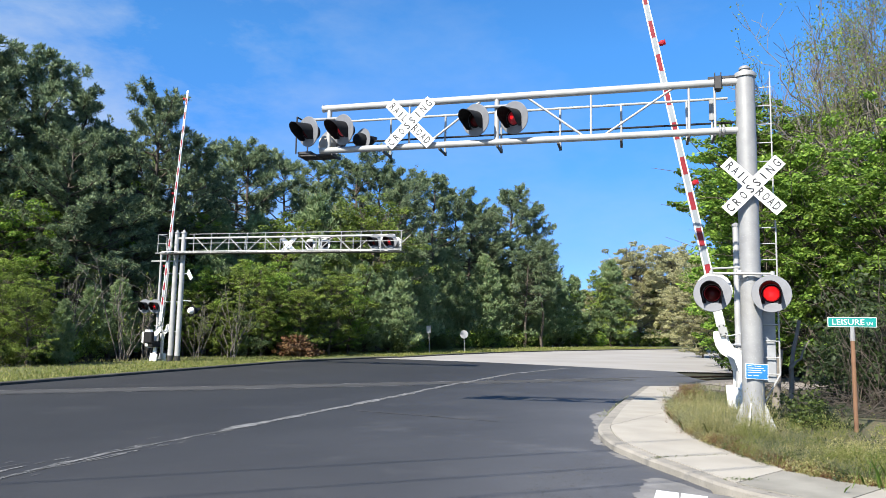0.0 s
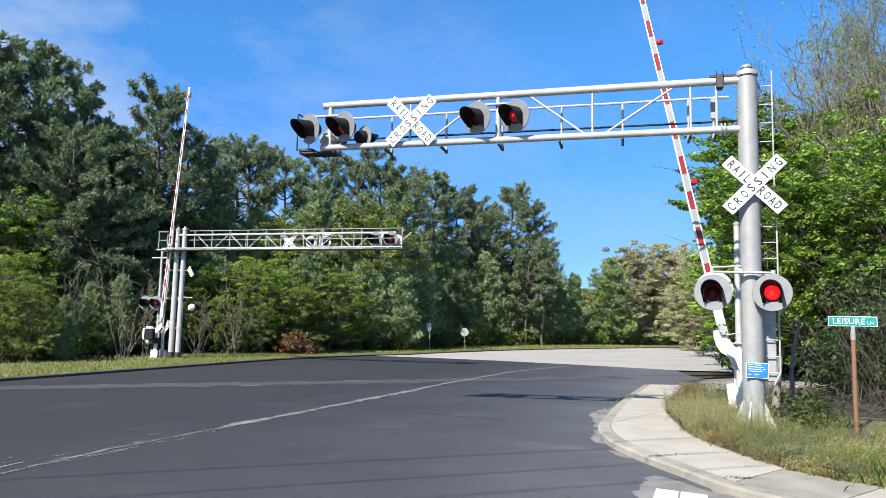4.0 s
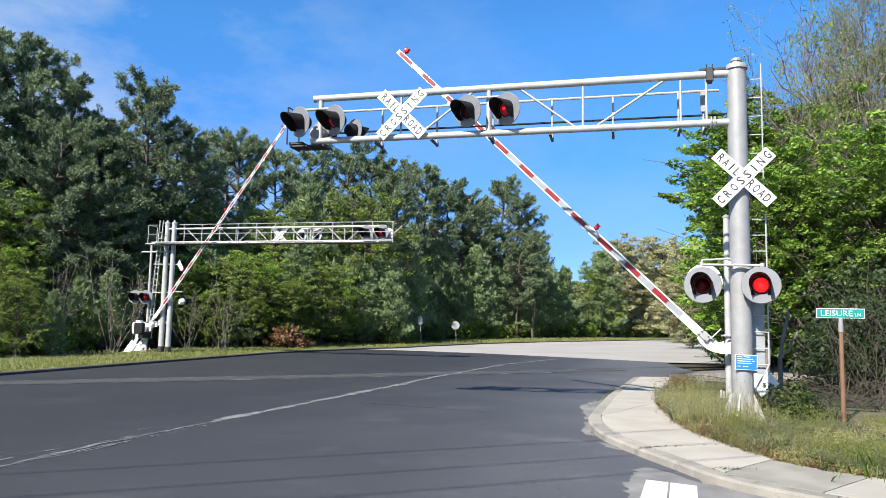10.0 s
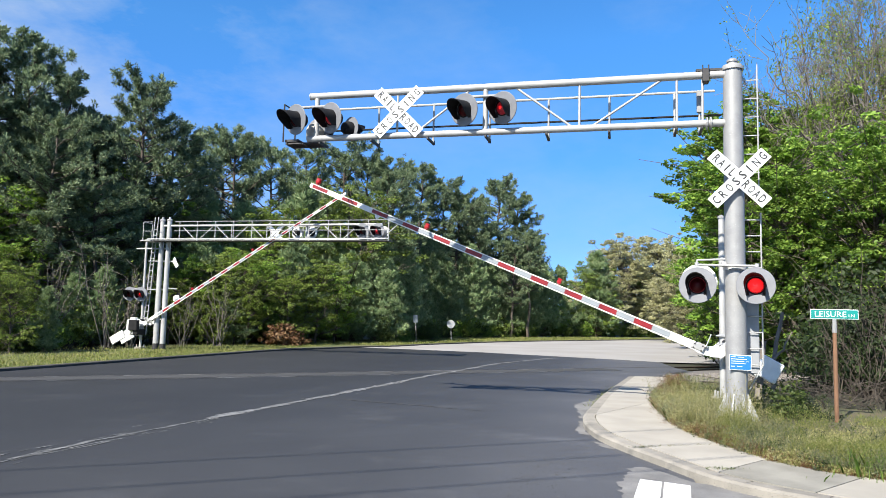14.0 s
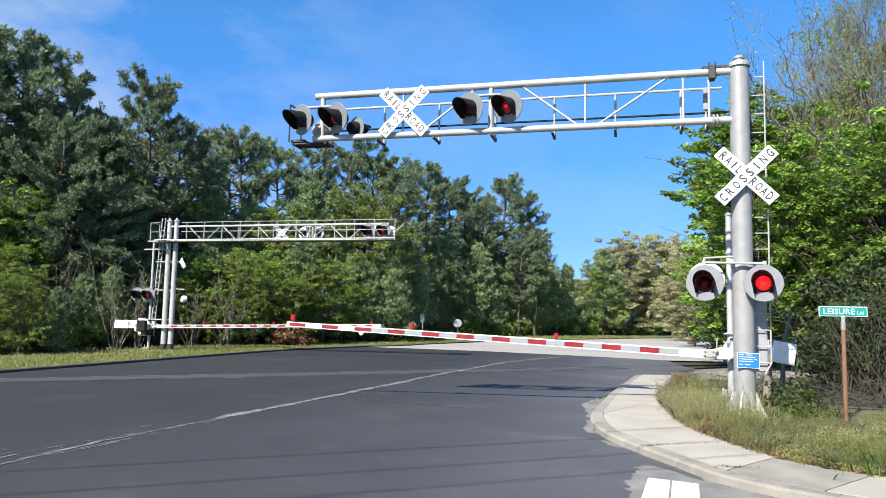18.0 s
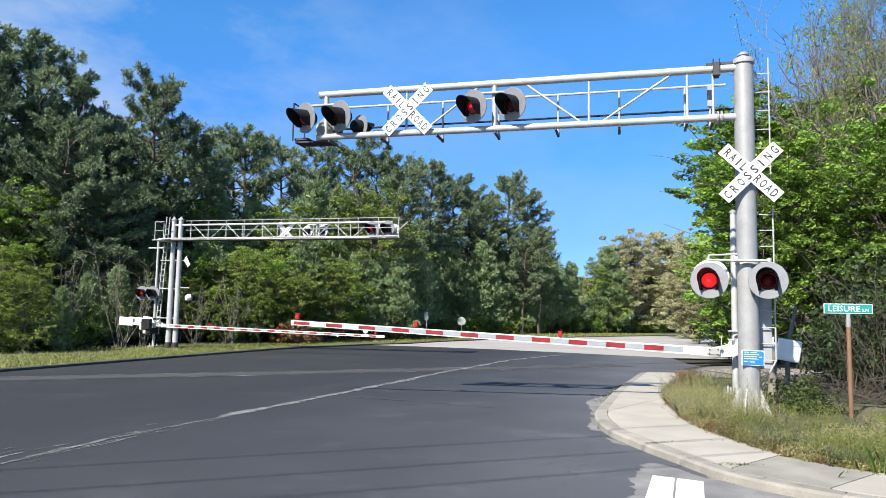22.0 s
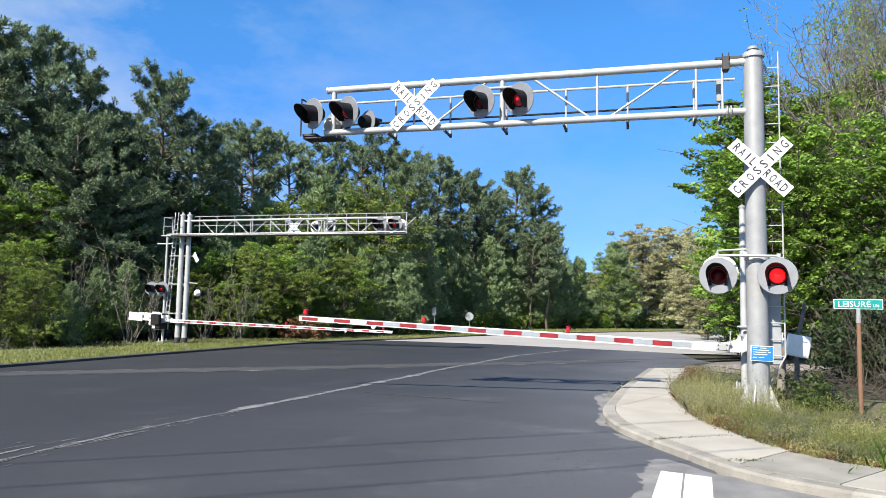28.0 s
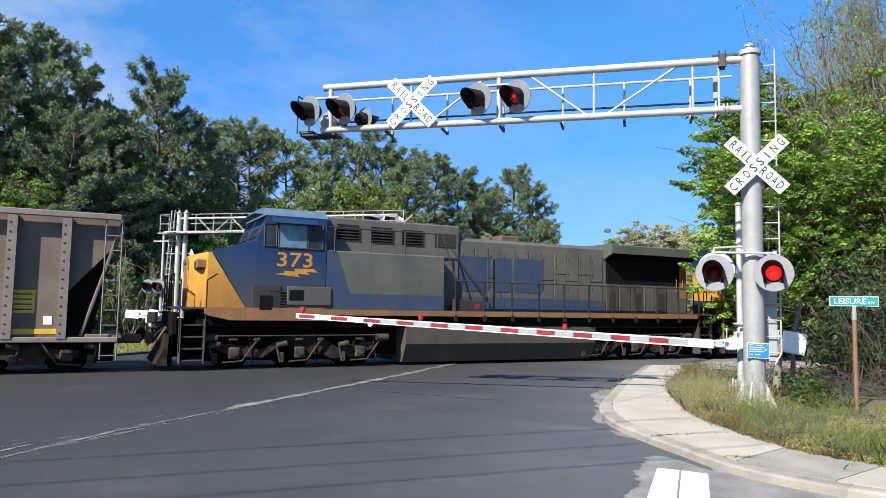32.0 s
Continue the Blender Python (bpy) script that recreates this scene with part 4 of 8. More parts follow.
# pair of lights on the mast
bm = bmesh.new()
rod(bm, (-0.64, -0.2, 2.62), (0.32, -0.28, 2.6), 0.021, n=10)
rod(bm, (-0.62, -0.06, 2.71), (-0.15, -0.02, 2.735), 0.017, n=8)
rod(bm, (-0.62, -0.06, 2.71), (-0.64, -0.2, 2.62), 0.017, n=8)
for p in ((-0.64, -0.2, 2.6), (0.3, -0.28, 2.58)):
    rod(bm, p, (p[0], p[1], p[2] + 0.06), 0.035, n=10)
box(bm, (-0.2, -0.16, 2.635), (0.07, 0.1, 0.09), 0.01)
rod(bm, (0, 0, 2.55), (0, 0, 2.62), 0.19, n=20)
part("light_bracket", bm, GALV_BRIGHT, sig, "bright pipe bracket", smooth=True)
signal_head(sig, (-0.64, -0.3, 2.27), -11, -4, False, dim=False)
signal_head(sig, (0.26, -0.36, 2.27), -13, -4, True, dim=False)
signal_head(sig, (-0.56, 0.25, 2.36), 176, 0, None, True)
# ladder
for y in (0.0, ):
    for x in (0.42,):
        bm = bmesh.new()
        rod(bm, (x, 0.12, 4.0), (x, 0.12, 6.18), 0.012, n=6)
        rod(bm, (x + 0.02, 0.12, 0.95), (x + 0.02, 0.12, 3.55), 0.014, n=6)
        rod(bm, (x + 0.02, 0.12, 0.95), (0.12, 0.12, 0.35), 0.014, n=6)
        part("ladder_rail", bm, GALV_BRIGHT, sig)
for k in range(16):
    z = 0.95 + k * 0.275 if k < 10 else 4.25 + (k - 10) * 0.33
    bm = bmesh.new()
    rod(bm, (0.1, 0.12, z), (0.44, 0.12, z), 0.011, n=6)
    part("rung", bm, GALV_BRIGHT, sig)
bm = bmesh.new()
box(bm, (0.28, 0.3, 1.41), (0.24, 0.24, 1.22), 0.012)
part("control_box", bm, GREY_PAINT, sig, "grey steel control box")
# blue notice
bm = bmesh.new()
box(bm, (-0.02, -0.205, 1.1), (0.345, 0.008, 0.25), 0.003)
notice = part("notice", bm, SIGN_WHITE, sig, "blue notice with white border and unreadable lines")
bm = bmesh.new()
box(bm, (-0.02, -0.211, 1.1), (0.325, 0.004, 0.23), 0.001)
part("panel", bm, SIGN_BLUE, notice)
for z, ws in ((1.19, (0.07, 0.1)), (1.155, (0.24,)), (1.12, (0.2, 0.04)), (1.085, (0.22,)), (1.035, (0.06, 0.08))):
    x = -0.16
    for w in ws:
        bm = bmesh.new()
        box(bm, (x + w / 2, -0.2145, z), (w, 0.003, 0.009))
        part("text_bar", bm, SIGN_WHITE, notice)
        x += w + 0.03
notice.matrix_basis = pose(0.02, 0, -0.1, 0, 1.5, 0)


# ---- crossing gates ----
GATE_ARMS = []


def crossing_gate(m, side, length, mast_h, label, pivot_z, weight, lamps):
    """A gate on its own post. side -1: the arm reaches to the local -x when down."""
    g = thing("crossing_gate", label, "railway gate", m)
    bm = bmesh.new()
    px = -0.12 if side < 0 else 0.0
    rod(bm, (px, 0, 0.12), (px, 0, mast_h), 0.068, 0.06, n=18)
    part("post", bm, GALV_BRIGHT, g, smooth=True)
    bm = bmesh.new()
    box(bm, (px, 0, 0.05), (0.42, 0.42, 0.24), 0.02)
    part("footing", bm, CONC_DARK, g)
    for x in (-0.13, 0.13):
        for y in (-0.13, 0.13):
            bm = bmesh.new()
            rod(bm, (px + x, y, 0.14), (px + x, y, 0.3), 0.022, n=6)
            part("bolt", bm, GALV_BRIGHT, g)
    bm = bmesh.new()
    lathe(bm, [(0.0, mast_h), (0.075, mast_h), (0.075, mast_h + 0.04), (0.0, mast_h + 0.08)], "z", 14)
    part("cap", bm, GALV, g, "", pose(px, 0, 0))
    bm = bmesh.new()
    if side < 0:
        box(bm, (0.12, 0.02, pivot_z - 0.1), (0.4, 0.34, 0.5), 0.04)
    else:
        box(bm, (-0.5, 0.02, pivot_z - 0.3), (0.62, 0.44, 0.62), 0.06)
        box(bm, (-0.36, 0.02, pivot_z - 0.5), (0.5, 0.4, 0.62), 0.08)
        rod(bm, (-0.45, -0.24, pivot_z - 0.3), (-0.45, 0.24, pivot_z - 0.3), 0.27, n=18)
    mech = part("mechanism", bm, GREY_PAINT if side < 0 else WHITE, g, "cast gate machine housing")
    bm = bmesh.new()
    box(bm, (0.12 if side < 0 else -0.5, 0.02, pivot_z + (0.2 if side < 0 else 0.05)), (0.3, 0.28, 0.14), 0.03)
    part("cover", bm, GREY_PAINT if side < 0 else WHITE, mech)
    if side < 0:
        bm = bmesh.new()
        lathe(bm, [(0.0, -0.2), (0.2, -0.2), (0.24, -0.16), (0.24, 0.1), (0.2, 0.14), (0.0, 0.14)], "y", 20)
        for v in bm.verts:
            v.co += Vector((0.06, -0.1, pivot_z - 0.12))
        part("drive_housing", bm, GREY_PAINT, mech, "rounded cast drive housing", smooth=True)
        for z in (-0.05, 0.13):
            bm = bmesh.new()
            rod(bm, (px - 0.15, -0.09, pivot_z + z), (px + 0.05, -0.09, pivot_z + z), 0.018, n=8)
            box(bm, (px, -0.03, pivot_z + z), (0.17, 0.16, 0.05), 0.012)
            part("clamp", bm, GREY_PAINT, g)
    bm = bmesh.new()
    rod(bm, (side * 0.1, -0.3, pivot_z), (side * 0.1, 0.3, pivot_z), 0.05, n=14)
    part("shaft", bm, STEEL_DARK, g)
    # the arm and all that swings with it, in the space of the pivot: the arm lies below the pivot, on cranked support plates
    drop = -0.31
    bm = bmesh.new()
    x0, x1 = side * 0.58, side * length
    a = [(x0, -0.03, drop - 0.085), (x0, 0.03, drop - 0.085), (x0, 0.03, drop + 0.085), (x0, -0.03, drop + 0.085)]
    b = [(x1, -0.02, drop - 0.055), (x1, 0.02, drop - 0.055), (x1, 0.02, drop + 0.055), (x1, -0.02, drop + 0.055)]
    va, vb = [bm.verts.new(v) for v in a], [bm.verts.new(v) for v in b]
    for i in range(4):
        bm.faces.new((va[i], va[(i + 1) % 4], vb[(i + 1) % 4], vb[i]))
    bm.faces.new(va[::-1])
    bm.faces.new(vb)
    bmesh.ops.recalc_face_normals(bm, faces=bm.faces)
    arm = part("gate_arm", bm, WHITE, g, "long white arm with red reflective stripes", pose(side * 0.1, -0.34, pivot_z))
    k, x = 0, 1.09
    while x < length - 0.4:
        w = min(0.385, length - 0.02 - x)
        f = (x + w / 2 - 0.58) / (length - 0.58)
        h = 0.5 * (0.17 * (1 - f) + 0.11 * f) * 0.66
        y = -(0.03 * (1 - f) + 0.02 * f) - 0.0035
        bm = bmesh.new()
        box(bm, (side * (x + w / 2), y, drop), (w, 0.004, 2 * h))
        red = k % 2 == 1
        if red or x < length * 0.82:
            part("stripe", bm, STRIPE_RED if red else STRIPE_GREY, arm, "red reflective stripe" if red else "silver reflective stripe")
        else:
            bm.free()
        x += 0.385
        k += 1
    for lx in lamps:
        bm = bmesh.new()
        for q in (-1, 1):
            lathe(bm, [(0.0, q * 0.02), (0.044, q * 0.025), (0.052, q * 0.045), (0.044, q * 0.065), (0.0, q * 0.07)], "y", 12)
        for v in bm.verts:
            v.co += Vector((side * lx, 0, drop + 0.14))
        box(bm, (side * lx, 0, drop + 0.2), (0.1, 0.1, 0.025), 0.006)
        box(bm, (side * lx, 0, drop + 0.09), (0.07, 0.05, 0.06), 0.008)
        part("arm_lamp", bm, LAMP_RED, arm, "small red lamp")
    bm = bmesh.new()
    tx = length * 0.816
    slab(bm, [(side * (tx - 0.06), drop - 0.05), (side * (tx + 0.06), drop - 0.05), (side * (tx + 0.05), drop - 0.1), (side * tx, drop - 0.14), (side * (tx - 0.05), drop - 0.1)], -0.03, -0.024)
    part("tag", bm, WHITE, arm)
    # bolted adapter between the arm and the support plates
    bm = bmesh.new()
    box(bm, (side * 0.5, 0, drop), (0.26, 0.1, 0.13), 0.012)
    box(bm, (side * 0.43, 0.02, drop + 0.07), (0.22, 0.14, 0.05), 0.01)
    rod(bm, (side * 0.36, -0.06, drop + 0.05), (side * 0.36, -0.06, drop + 0.34), 0.012, n=6)
    part("arm_bracket", bm, GALV_BRIGHT, arm, "bolted arm bracket")
    for dx, dz in ((0.42, -0.05), (0.42, 0.05), (0.58, -0.04), (0.58, 0.04)):
        bm = bmesh.new()
        rod(bm, (side * dx, -0.062, drop + dz), (side * dx, -0.045, drop + dz), 0.016, n=6)
        part("bolt", bm, STEEL_DARK, arm)
    for y in (0.02, 0.62):
        bm = bmesh.new()
        crank = [(0.47, drop + 0.06), (0.36, drop + 0.08), (0.22, drop + 0.11), (0.1, drop + 0.16), (0.05, -0.05), (0.0, 0.08), (-0.12, 0.09), (-0.42, 0.02), (-weight, -0.1), (-weight, -0.27), (-0.42, -0.16), (-0.12, -0.2), (0.0, drop - 0.02), (0.16, drop - 0.08), (0.34, drop - 0.09), (0.47, drop - 0.06)]
        slab(bm, [(side * x, z) for x, z in crank], y, y + 0.025)
        part("support_arm", bm, WHITE, arm, "white cranked support plate")
    for y in (-0.06, 0.66):
        bm = bmesh.new()
        box(bm, (0, y, 0), (0.44 if side < 0 else 0.86, 0.08, 0.43), 0.02)
        part("counterweight", bm, WHITE, arm, "white painted counterweight plate", pose(-side * weight, 0, -0.18, 0, 7 if side < 0 else 2, 0))
    GATE_ARMS.append(arm)
    return g


gate_near = crossing_gate(pose(6.231, 14.741, 0.0, 0, 0, -10.87), -1, 9.627, 3.9, "crossing gate with a red and white arm and counterweight", 1.301, 0.91, (3.584, 6.716, 9.482))

# ---- far cantilever signal, seen from behind ----
far = thing("cantilever_signal", "galvanised cantilever crossing signal on two posts, seen from behind", "railway signal", pose(-14.1, 37.5, -0.38, 0, 0, -15))
for x in (-0.16, 0.26):
    bm = bmesh.new()
    rod(bm, (x, 0, 0), (x, 0, 6.75), 0.14, 0.12, n=20)
    part("mast", bm, GALV_BRIGHT, far, smooth=True)
    bm = bmesh.new()
    lathe(bm, [(0, 6.74), (0.15, 6.74), (0.15, 6.8), (0.06, 6.84), (0.06, 6.92), (0, 6.94)], "z", 16)
    for v in bm.verts:
        v.co.x += x
    part("cap", bm, GALV_BRIGHT, far)
    bm = bmesh.new()
    rod(bm, (x, 0, 0), (x, 0, 0.3), 0.16, n=16)
    part("mast_foot", bm, STEEL_DARK, far)
for nm, z, y in (("lower_chord", 5.7, 0.0), ("upper_chord", 6.47, 0.0), ("lower_chord", 5.7, -0.6)):
    bm = bmesh.new()
    rod(bm, (-0.1 if y == 0 else -0.6, y, z), (12.1 if y == 0 else 12.6, y, z), 0.055 if y == 0 else 0.035, n=12)
    part(nm, bm, GALV_BRIGHT, far, smooth=True)
bm = bmesh.new()
box(bm, (6.2, -0.32, 5.62), (12.9, 0.55, 0.05), 0.005)
part("walkway", bm, STEEL_DARK, far, "dark grating walkway")
bm = bmesh.new()
for z in (6.12, 6.6):
    rod(bm, (1.0, -0.62, z), (12.7, -0.62, z), 0.02, n=6)
    rod(bm, (-0.85, -0.62, z), (-0.3, -0.62, z), 0.02, n=6)
part("handrail", bm, GALV, far)
bm = bmesh.new()
box(bm, (-0.6, -0.3, 5.62), (0.6, 0.9, 0.05), 0.005)
rod(bm, (-0.85, -0.62, 5.6), (-0.85, -0.62, 6.6), 0.02, n=6)
rod(bm, (-0.85, 0.1, 5.6), (-0.85, 0.1, 6.6), 0.02, n=6)
rod(bm, (-0.85, 0.1, 6.6), (-0.85, -0.62, 6.6), 0.02, n=6)
part("landing", bm, GALV_BRIGHT, far, "small ladder landing")
for k in range(12):
    bm = bmesh.new()
    x = 1.3 + k * 1.03
    rod(bm, (x, -0.62, 5.6), (x, -0.62, 6.6), 0.022, n=6)
    part("rail_post", bm, GALV_BRIGHT, far)
for k in range(6):
    x = 1.0 + k * 2.0
    bm = bmesh.new()
    rod(bm, (x, 0, 6.47), (x + 0.85, 0, 5.7), 0.025, n=8)
    rod(bm, (x + 1.0, 0, 5.7), (x + 1.9, 0, 6.47), 0.025, n=8)
    part("brace", bm, GALV_BRIGHT, far)
    bm = bmesh.new()
    rod(bm, (x + 0.92, 0, 5.7), (x + 0.92, 0, 6.47), 0.025, n=8)
    part("upright", bm, GALV_BRIGHT, far)
bm = bmesh.new()
for x in (-0.75, -0.95):
    rod(bm, (x - 0.1, 0.1, 0.7), (x + 0.25, 0.1, 6.95), 0.03, n=6)
part("ladder_rail", bm, GALV_BRIGHT, far)
for k in range(18):
    bm = bmesh.new()
    f = k / 18
    rod(bm, (-0.85 + 0.35 * f, 0.1, 1.0 + 5.6 * f), (-1.05 + 0.35 * f, 0.1, 1.0 + 5.6 * f), 0.02, n=5)
    part("rung", bm, GALV_BRIGHT, far)
for z in (1.55, 3.1, 4.6):
    bm = bmesh.new()
    rod(bm, (-0.9, 0.05, z), (0.3, 0.05, z), 0.03, n=6)
    part("strut", bm, GALV_BRIGHT, far)
light_pair(far, 11.55, -0.25, 6.12, 0.8, -12, 2, 1.25)
signal_head(far, (11.3, 0.35, 6.12), 170, 0, None, True)
signal_head(far, (12.05, 0.35, 6.12), 170, 0, None, True)
signal_head(far, (7.43, 0.35, 6.1), 172, 0, None, True, cover=BLACK)
signal_head(far, (8.25, 0.35, 6.1), 172, 0, None, True, cover=BLACK)
bm = bmesh.new()
rod(bm, (7.5, 0.2, 6.42), (8.6, 0.2, 6.42), 0.04, n=8)
rod(bm, (8.05, 0.1, 5.7), (8.05, 0.1, 6.47), 0.05, n=8)
part("light_arm", bm, GALV_BRIGHT, far)
crossbuck(far, (6.32, 0.12, 6.07), 180, False)
signal_head(far, (0.85, 0.25, 2.65), 150, 0, None, True, plate=BLACK, cover=SIGN_WHITE)
bm = bmesh.new()
rod(bm, (0.26, 0, 3.18), (0.85, 0.1, 3.15), 0.03, n=6)
part("light_arm", bm, GALV_BRIGHT, far)
bm = bmesh.new()
slab(bm, [(0.48, 4.6), (0.72, 4.25), (0.86, 4.38), (0.6, 4.85)], 0.1, 0.115)
rod(bm, (0.3, 0.1, 4.6), (0.6, 0.1, 4.6), 0.025, n=6)
part("side_sign", bm, SIGN_WHITE, far, "blank white back of a small sign")

gate_far = crossing_gate(pose(-15.165, 37.873, -0.46, 0, 0, -16.13), 1, 13.062, 5.8, "crossing gate across the railway, its arm striped red and white", 1.57, 1.53, (3.503, 7.404, 12.6))
light_pair(gate_far, -0.28, -0.3, 2.93, 0.66, 10, 0, 1.2)
bm = bmesh.new()
rod(bm, (-0.6, 0, 5.35), (1.2, 0, 5.35), 0.04, n=8)
part("tie_bar", bm, GALV_BRIGHT, gate_far)
bm = bmesh.new()
box(bm, (0.02, -0.62, 1.3), (0.52, 0.24, 0.56), 0.03)
box(bm, (0.12, -0.3, 0.95), (0.3, 0.7, 0.3), 0.03)
part("relay_box", bm, BLACK, gate_far, "black relay case")

# ---- signs ----
sign = thing("street_sign", "green street name sign on a brown post", "street sign", pose(6.83, 11.9, 0.0, 0, 0, -22))
bm = bmesh.new()
rod(bm, (0, 0, 0), (0.0, 0, 1.62), 0.034, n=10)
part("post", bm, WOOD_POST, sign, "brown painted post")
bm = bmesh.new()
rod(bm, (0, 0, 1.58), (0, 0, 1.72), 0.04, n=10)
box(bm, (0, 0, 1.76), (0.06, 0.04, 0.1), 0.006)
part("bracket", bm, GALV, sign)
bm = bmesh.new()
box(bm, (0.0, 0, 1.89), (0.72, 0.008, 0.165), 0.003)
blade = part("blade", bm, SIGN_WHITE, sign, "green blade with white border")
bm = bmesh.new()
box(bm, (0.0, -0.0055, 1.89), (0.70, 0.004, 0.145), 0.001)
part("face", bm, SIGN_GREEN, blade)
words("lettering", "LEISURE", 0.47, 0.095, SIGN_WHITE, blade, pose(-0.29, -0.0085, 1.843), 0.001)
words("lettering", "LN", 0.085, 0.05, SIGN_WHITE, blade, pose(0.215, -0.0085, 1.845), 0.001)

s2 = thing("road_sign", "white rectangular sign on a thin leaning post", "sign", pose(-1.02, 57.5, -0.46, 0, -3, -8))
bm = bmesh.new()
rod(bm, (0, 0, -0.1), (0, 0, 2.15), 0.032, n=6)
part("post", bm, GALV, s2)
bm = bmesh.new()
box(bm, (0, -0.05, 1.9), (0.36, 0.012, 0.6), 0.004)
part("plate", bm, GREY_PAINT, s2)
s3 = thing("road_sign", "round grey back of a warning sign on a post", "sign", pose(1.96, 62.6, -0.48, 0, -3, -2))
bm = bmesh.new()
rod(bm, (0, 0, -0.1), (0, 0, 1.75), 0.036, n=6)
part("post", bm, GALV, s3)
bm = bmesh.new()
lathe(bm, [(0, -0.012), (0.36, -0.012), (0.36, 0.012), (0, 0.012)], "y", 28)
for v in bm.verts:
    v.co.z += 1.52
    v.co.y -= 0.05
part("plate", bm, GREY_PAINT, s3)

# overhead wires behind the camera, whose shadows cross the road
wires = thing("power_lines", "overhead power wires strung across the road", "power line")
for off in (0.0, 1.15, 2.1):
    bm = bmesh.new()
    rod(bm, (-25, 4.07 - off - 25 * 0.4, 8.2), (25, 4.07 - off + 25 * 0.4, 8.2), 0.013, n=6)
    part("wire", bm, BLACK, wires)
for x in (-25, 25):
    bm = bmesh.new()
    y = 4.1 + x * 0.4
    rod(bm, (x, y - 1.2, -0.3), (x, y - 1.2, 8.6), 0.16, 0.11, n=12)
    box(bm, (x, y - 1.2, 8.1), (0.12, 3.0, 0.14), 0.01)
    part("pole", bm, WOOD_POST, wires, "weathered wooden utility pole")


# ---- train ----
MOVERS, WHEELS = [], []
WHEEL_MESH = []


def bogie(parent, x, axles, y_frame, arch):
    """A truck with its side frames, wheels and brake gear. Wheels turn."""
    bm = bmesh.new()
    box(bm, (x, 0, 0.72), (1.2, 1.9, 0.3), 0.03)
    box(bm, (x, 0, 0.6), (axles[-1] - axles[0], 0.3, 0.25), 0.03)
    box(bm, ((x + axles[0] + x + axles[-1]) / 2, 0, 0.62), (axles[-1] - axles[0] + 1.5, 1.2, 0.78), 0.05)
    tk = part("truck", bm, UNDER, parent, "grimy three-axle truck, shade painted in" if len(axles) == 3 else "grimy two-axle truck, shade painted in")
    a0, a1 = axles[0], axles[-1]
    for s in (-1, 1):
        if arch:
            pts = [(a0 - 0.55, 0.62), (a0 - 0.5, 0.8), (a0 + 0.2, 0.72), (a0 + 0.7, 0.62), (a0 + 1.25, 0.95), (a0 + 1.55, 1.0), (a0 + 2.15, 0.98), (a0 + 2.45, 0.93), (a1 - 0.75, 0.58), (a1 - 0.25, 0.72), (a1 + 0.5, 0.8), (a1 + 0.55, 0.62), (a1 + 0.1, 0.42), (a1 - 0.8, 0.36), (a1 - 1.2, 0.62), (a1 - 1.75, 0.72), (a1 - 2.1, 0.5), (a0 + 1.2, 0.42), (a0 + 0.9, 0.3), (a0 + 0.3, 0.36)]
        else:
            pts = [(a0 - 0.3, 0.42), (a0 - 0.3, 0.62), (a0 + 0.3, 0.66), (a0 + 0.6, 0.8), (a1 - 0.6, 0.8), (a1 - 0.3, 0.66), (a1 + 0.3, 0.62), (a1 + 0.3, 0.42), (a1 - 0.4, 0.4), (a1 - 0.6, 0.25), (a0 + 0.6, 0.25), (a0 + 0.4, 0.4)]
        bm = bmesh.new()
        slab(bm, [(x + p, z) for p, z in pts], s * y_frame, s * (y_frame + 0.12))
        part("side_frame", bm, TRUCK, tk, "cast side frame")
        for k, a in enumerate(axles):
            bm = bmesh.new()
            box(bm, (x + a, s * (y_frame + 0.13), 0.5), (0.34, 0.12, 0.34), 0.04)
            rod(bm, (x + a, s * (y_frame + 0.1), 0.53), (x + a, s * (y_frame + 0.24), 0.53), 0.11, n=12)
            part("journal_box", bm, DUST_TAN, tk)
            for dx in (-0.17, 0.17):
                bm = bmesh.new()
                rod(bm, (x + a + dx, s * (y_frame + 0.02), 0.62), (x + a + dx, s * (y_frame + 0.02), 0.92), 0.075, n=8)
                part("spring", bm, UNDER, tk)
            bm = bmesh.new()
            rod(bm, (x + a + 0.42, s * (y_frame + 0.2), 0.78), (x + a + 0.72, s * (y_frame + 0.2), 0.72), 0.09, 0.075, n=10)
            rod(bm, (x + a + 0.72, s * (y_frame + 0.2), 0.72), (x + a + 0.62, s * (y_frame + 0.2), 0.3), 0.03, n=6)
            box(bm, (x + a + 0.56, s * (y_frame + 0.16), 0.36), (0.14, 0.1, 0.3), 0.02)
            part("brake_rigging", bm, DUST_TAN, tk)
        for k, a in enumerate(axles):
            bm = bmesh.new()
            rod(bm, (x + a - 0.62, s * (y_frame + 0.22), 0.86), (x + a - 0.2, s * (y_frame + 0.24), 0.28), 0.032, 0.02, n=6)
            rod(bm, (x + a - 0.2, s * (y_frame + 0.24), 0.28), (x + a + 0.35, s * (y_frame + 0.22), 0.24), 0.022, n=6)
            box(bm, (x + a - 0.62, s * (y_frame + 0.19), 0.9), (0.2, 0.12, 0.12), 0.03)
            box(bm, (x + a + 0.05, s * (y_frame + 0.2), 0.9), (0.26, 0.1, 0.09), 0.03)
            part("brake_lever", bm, DUST_TAN, tk)
            bm = bmesh.new()
            rod(bm, (x + a - 0.4, s * (y_frame + 0.2), 1.1), (x + a - 0.52, s * (y_frame + 0.12), 0.18), 0.018, n=5)
            part("sand_pipe", bm, BLACK, tk)
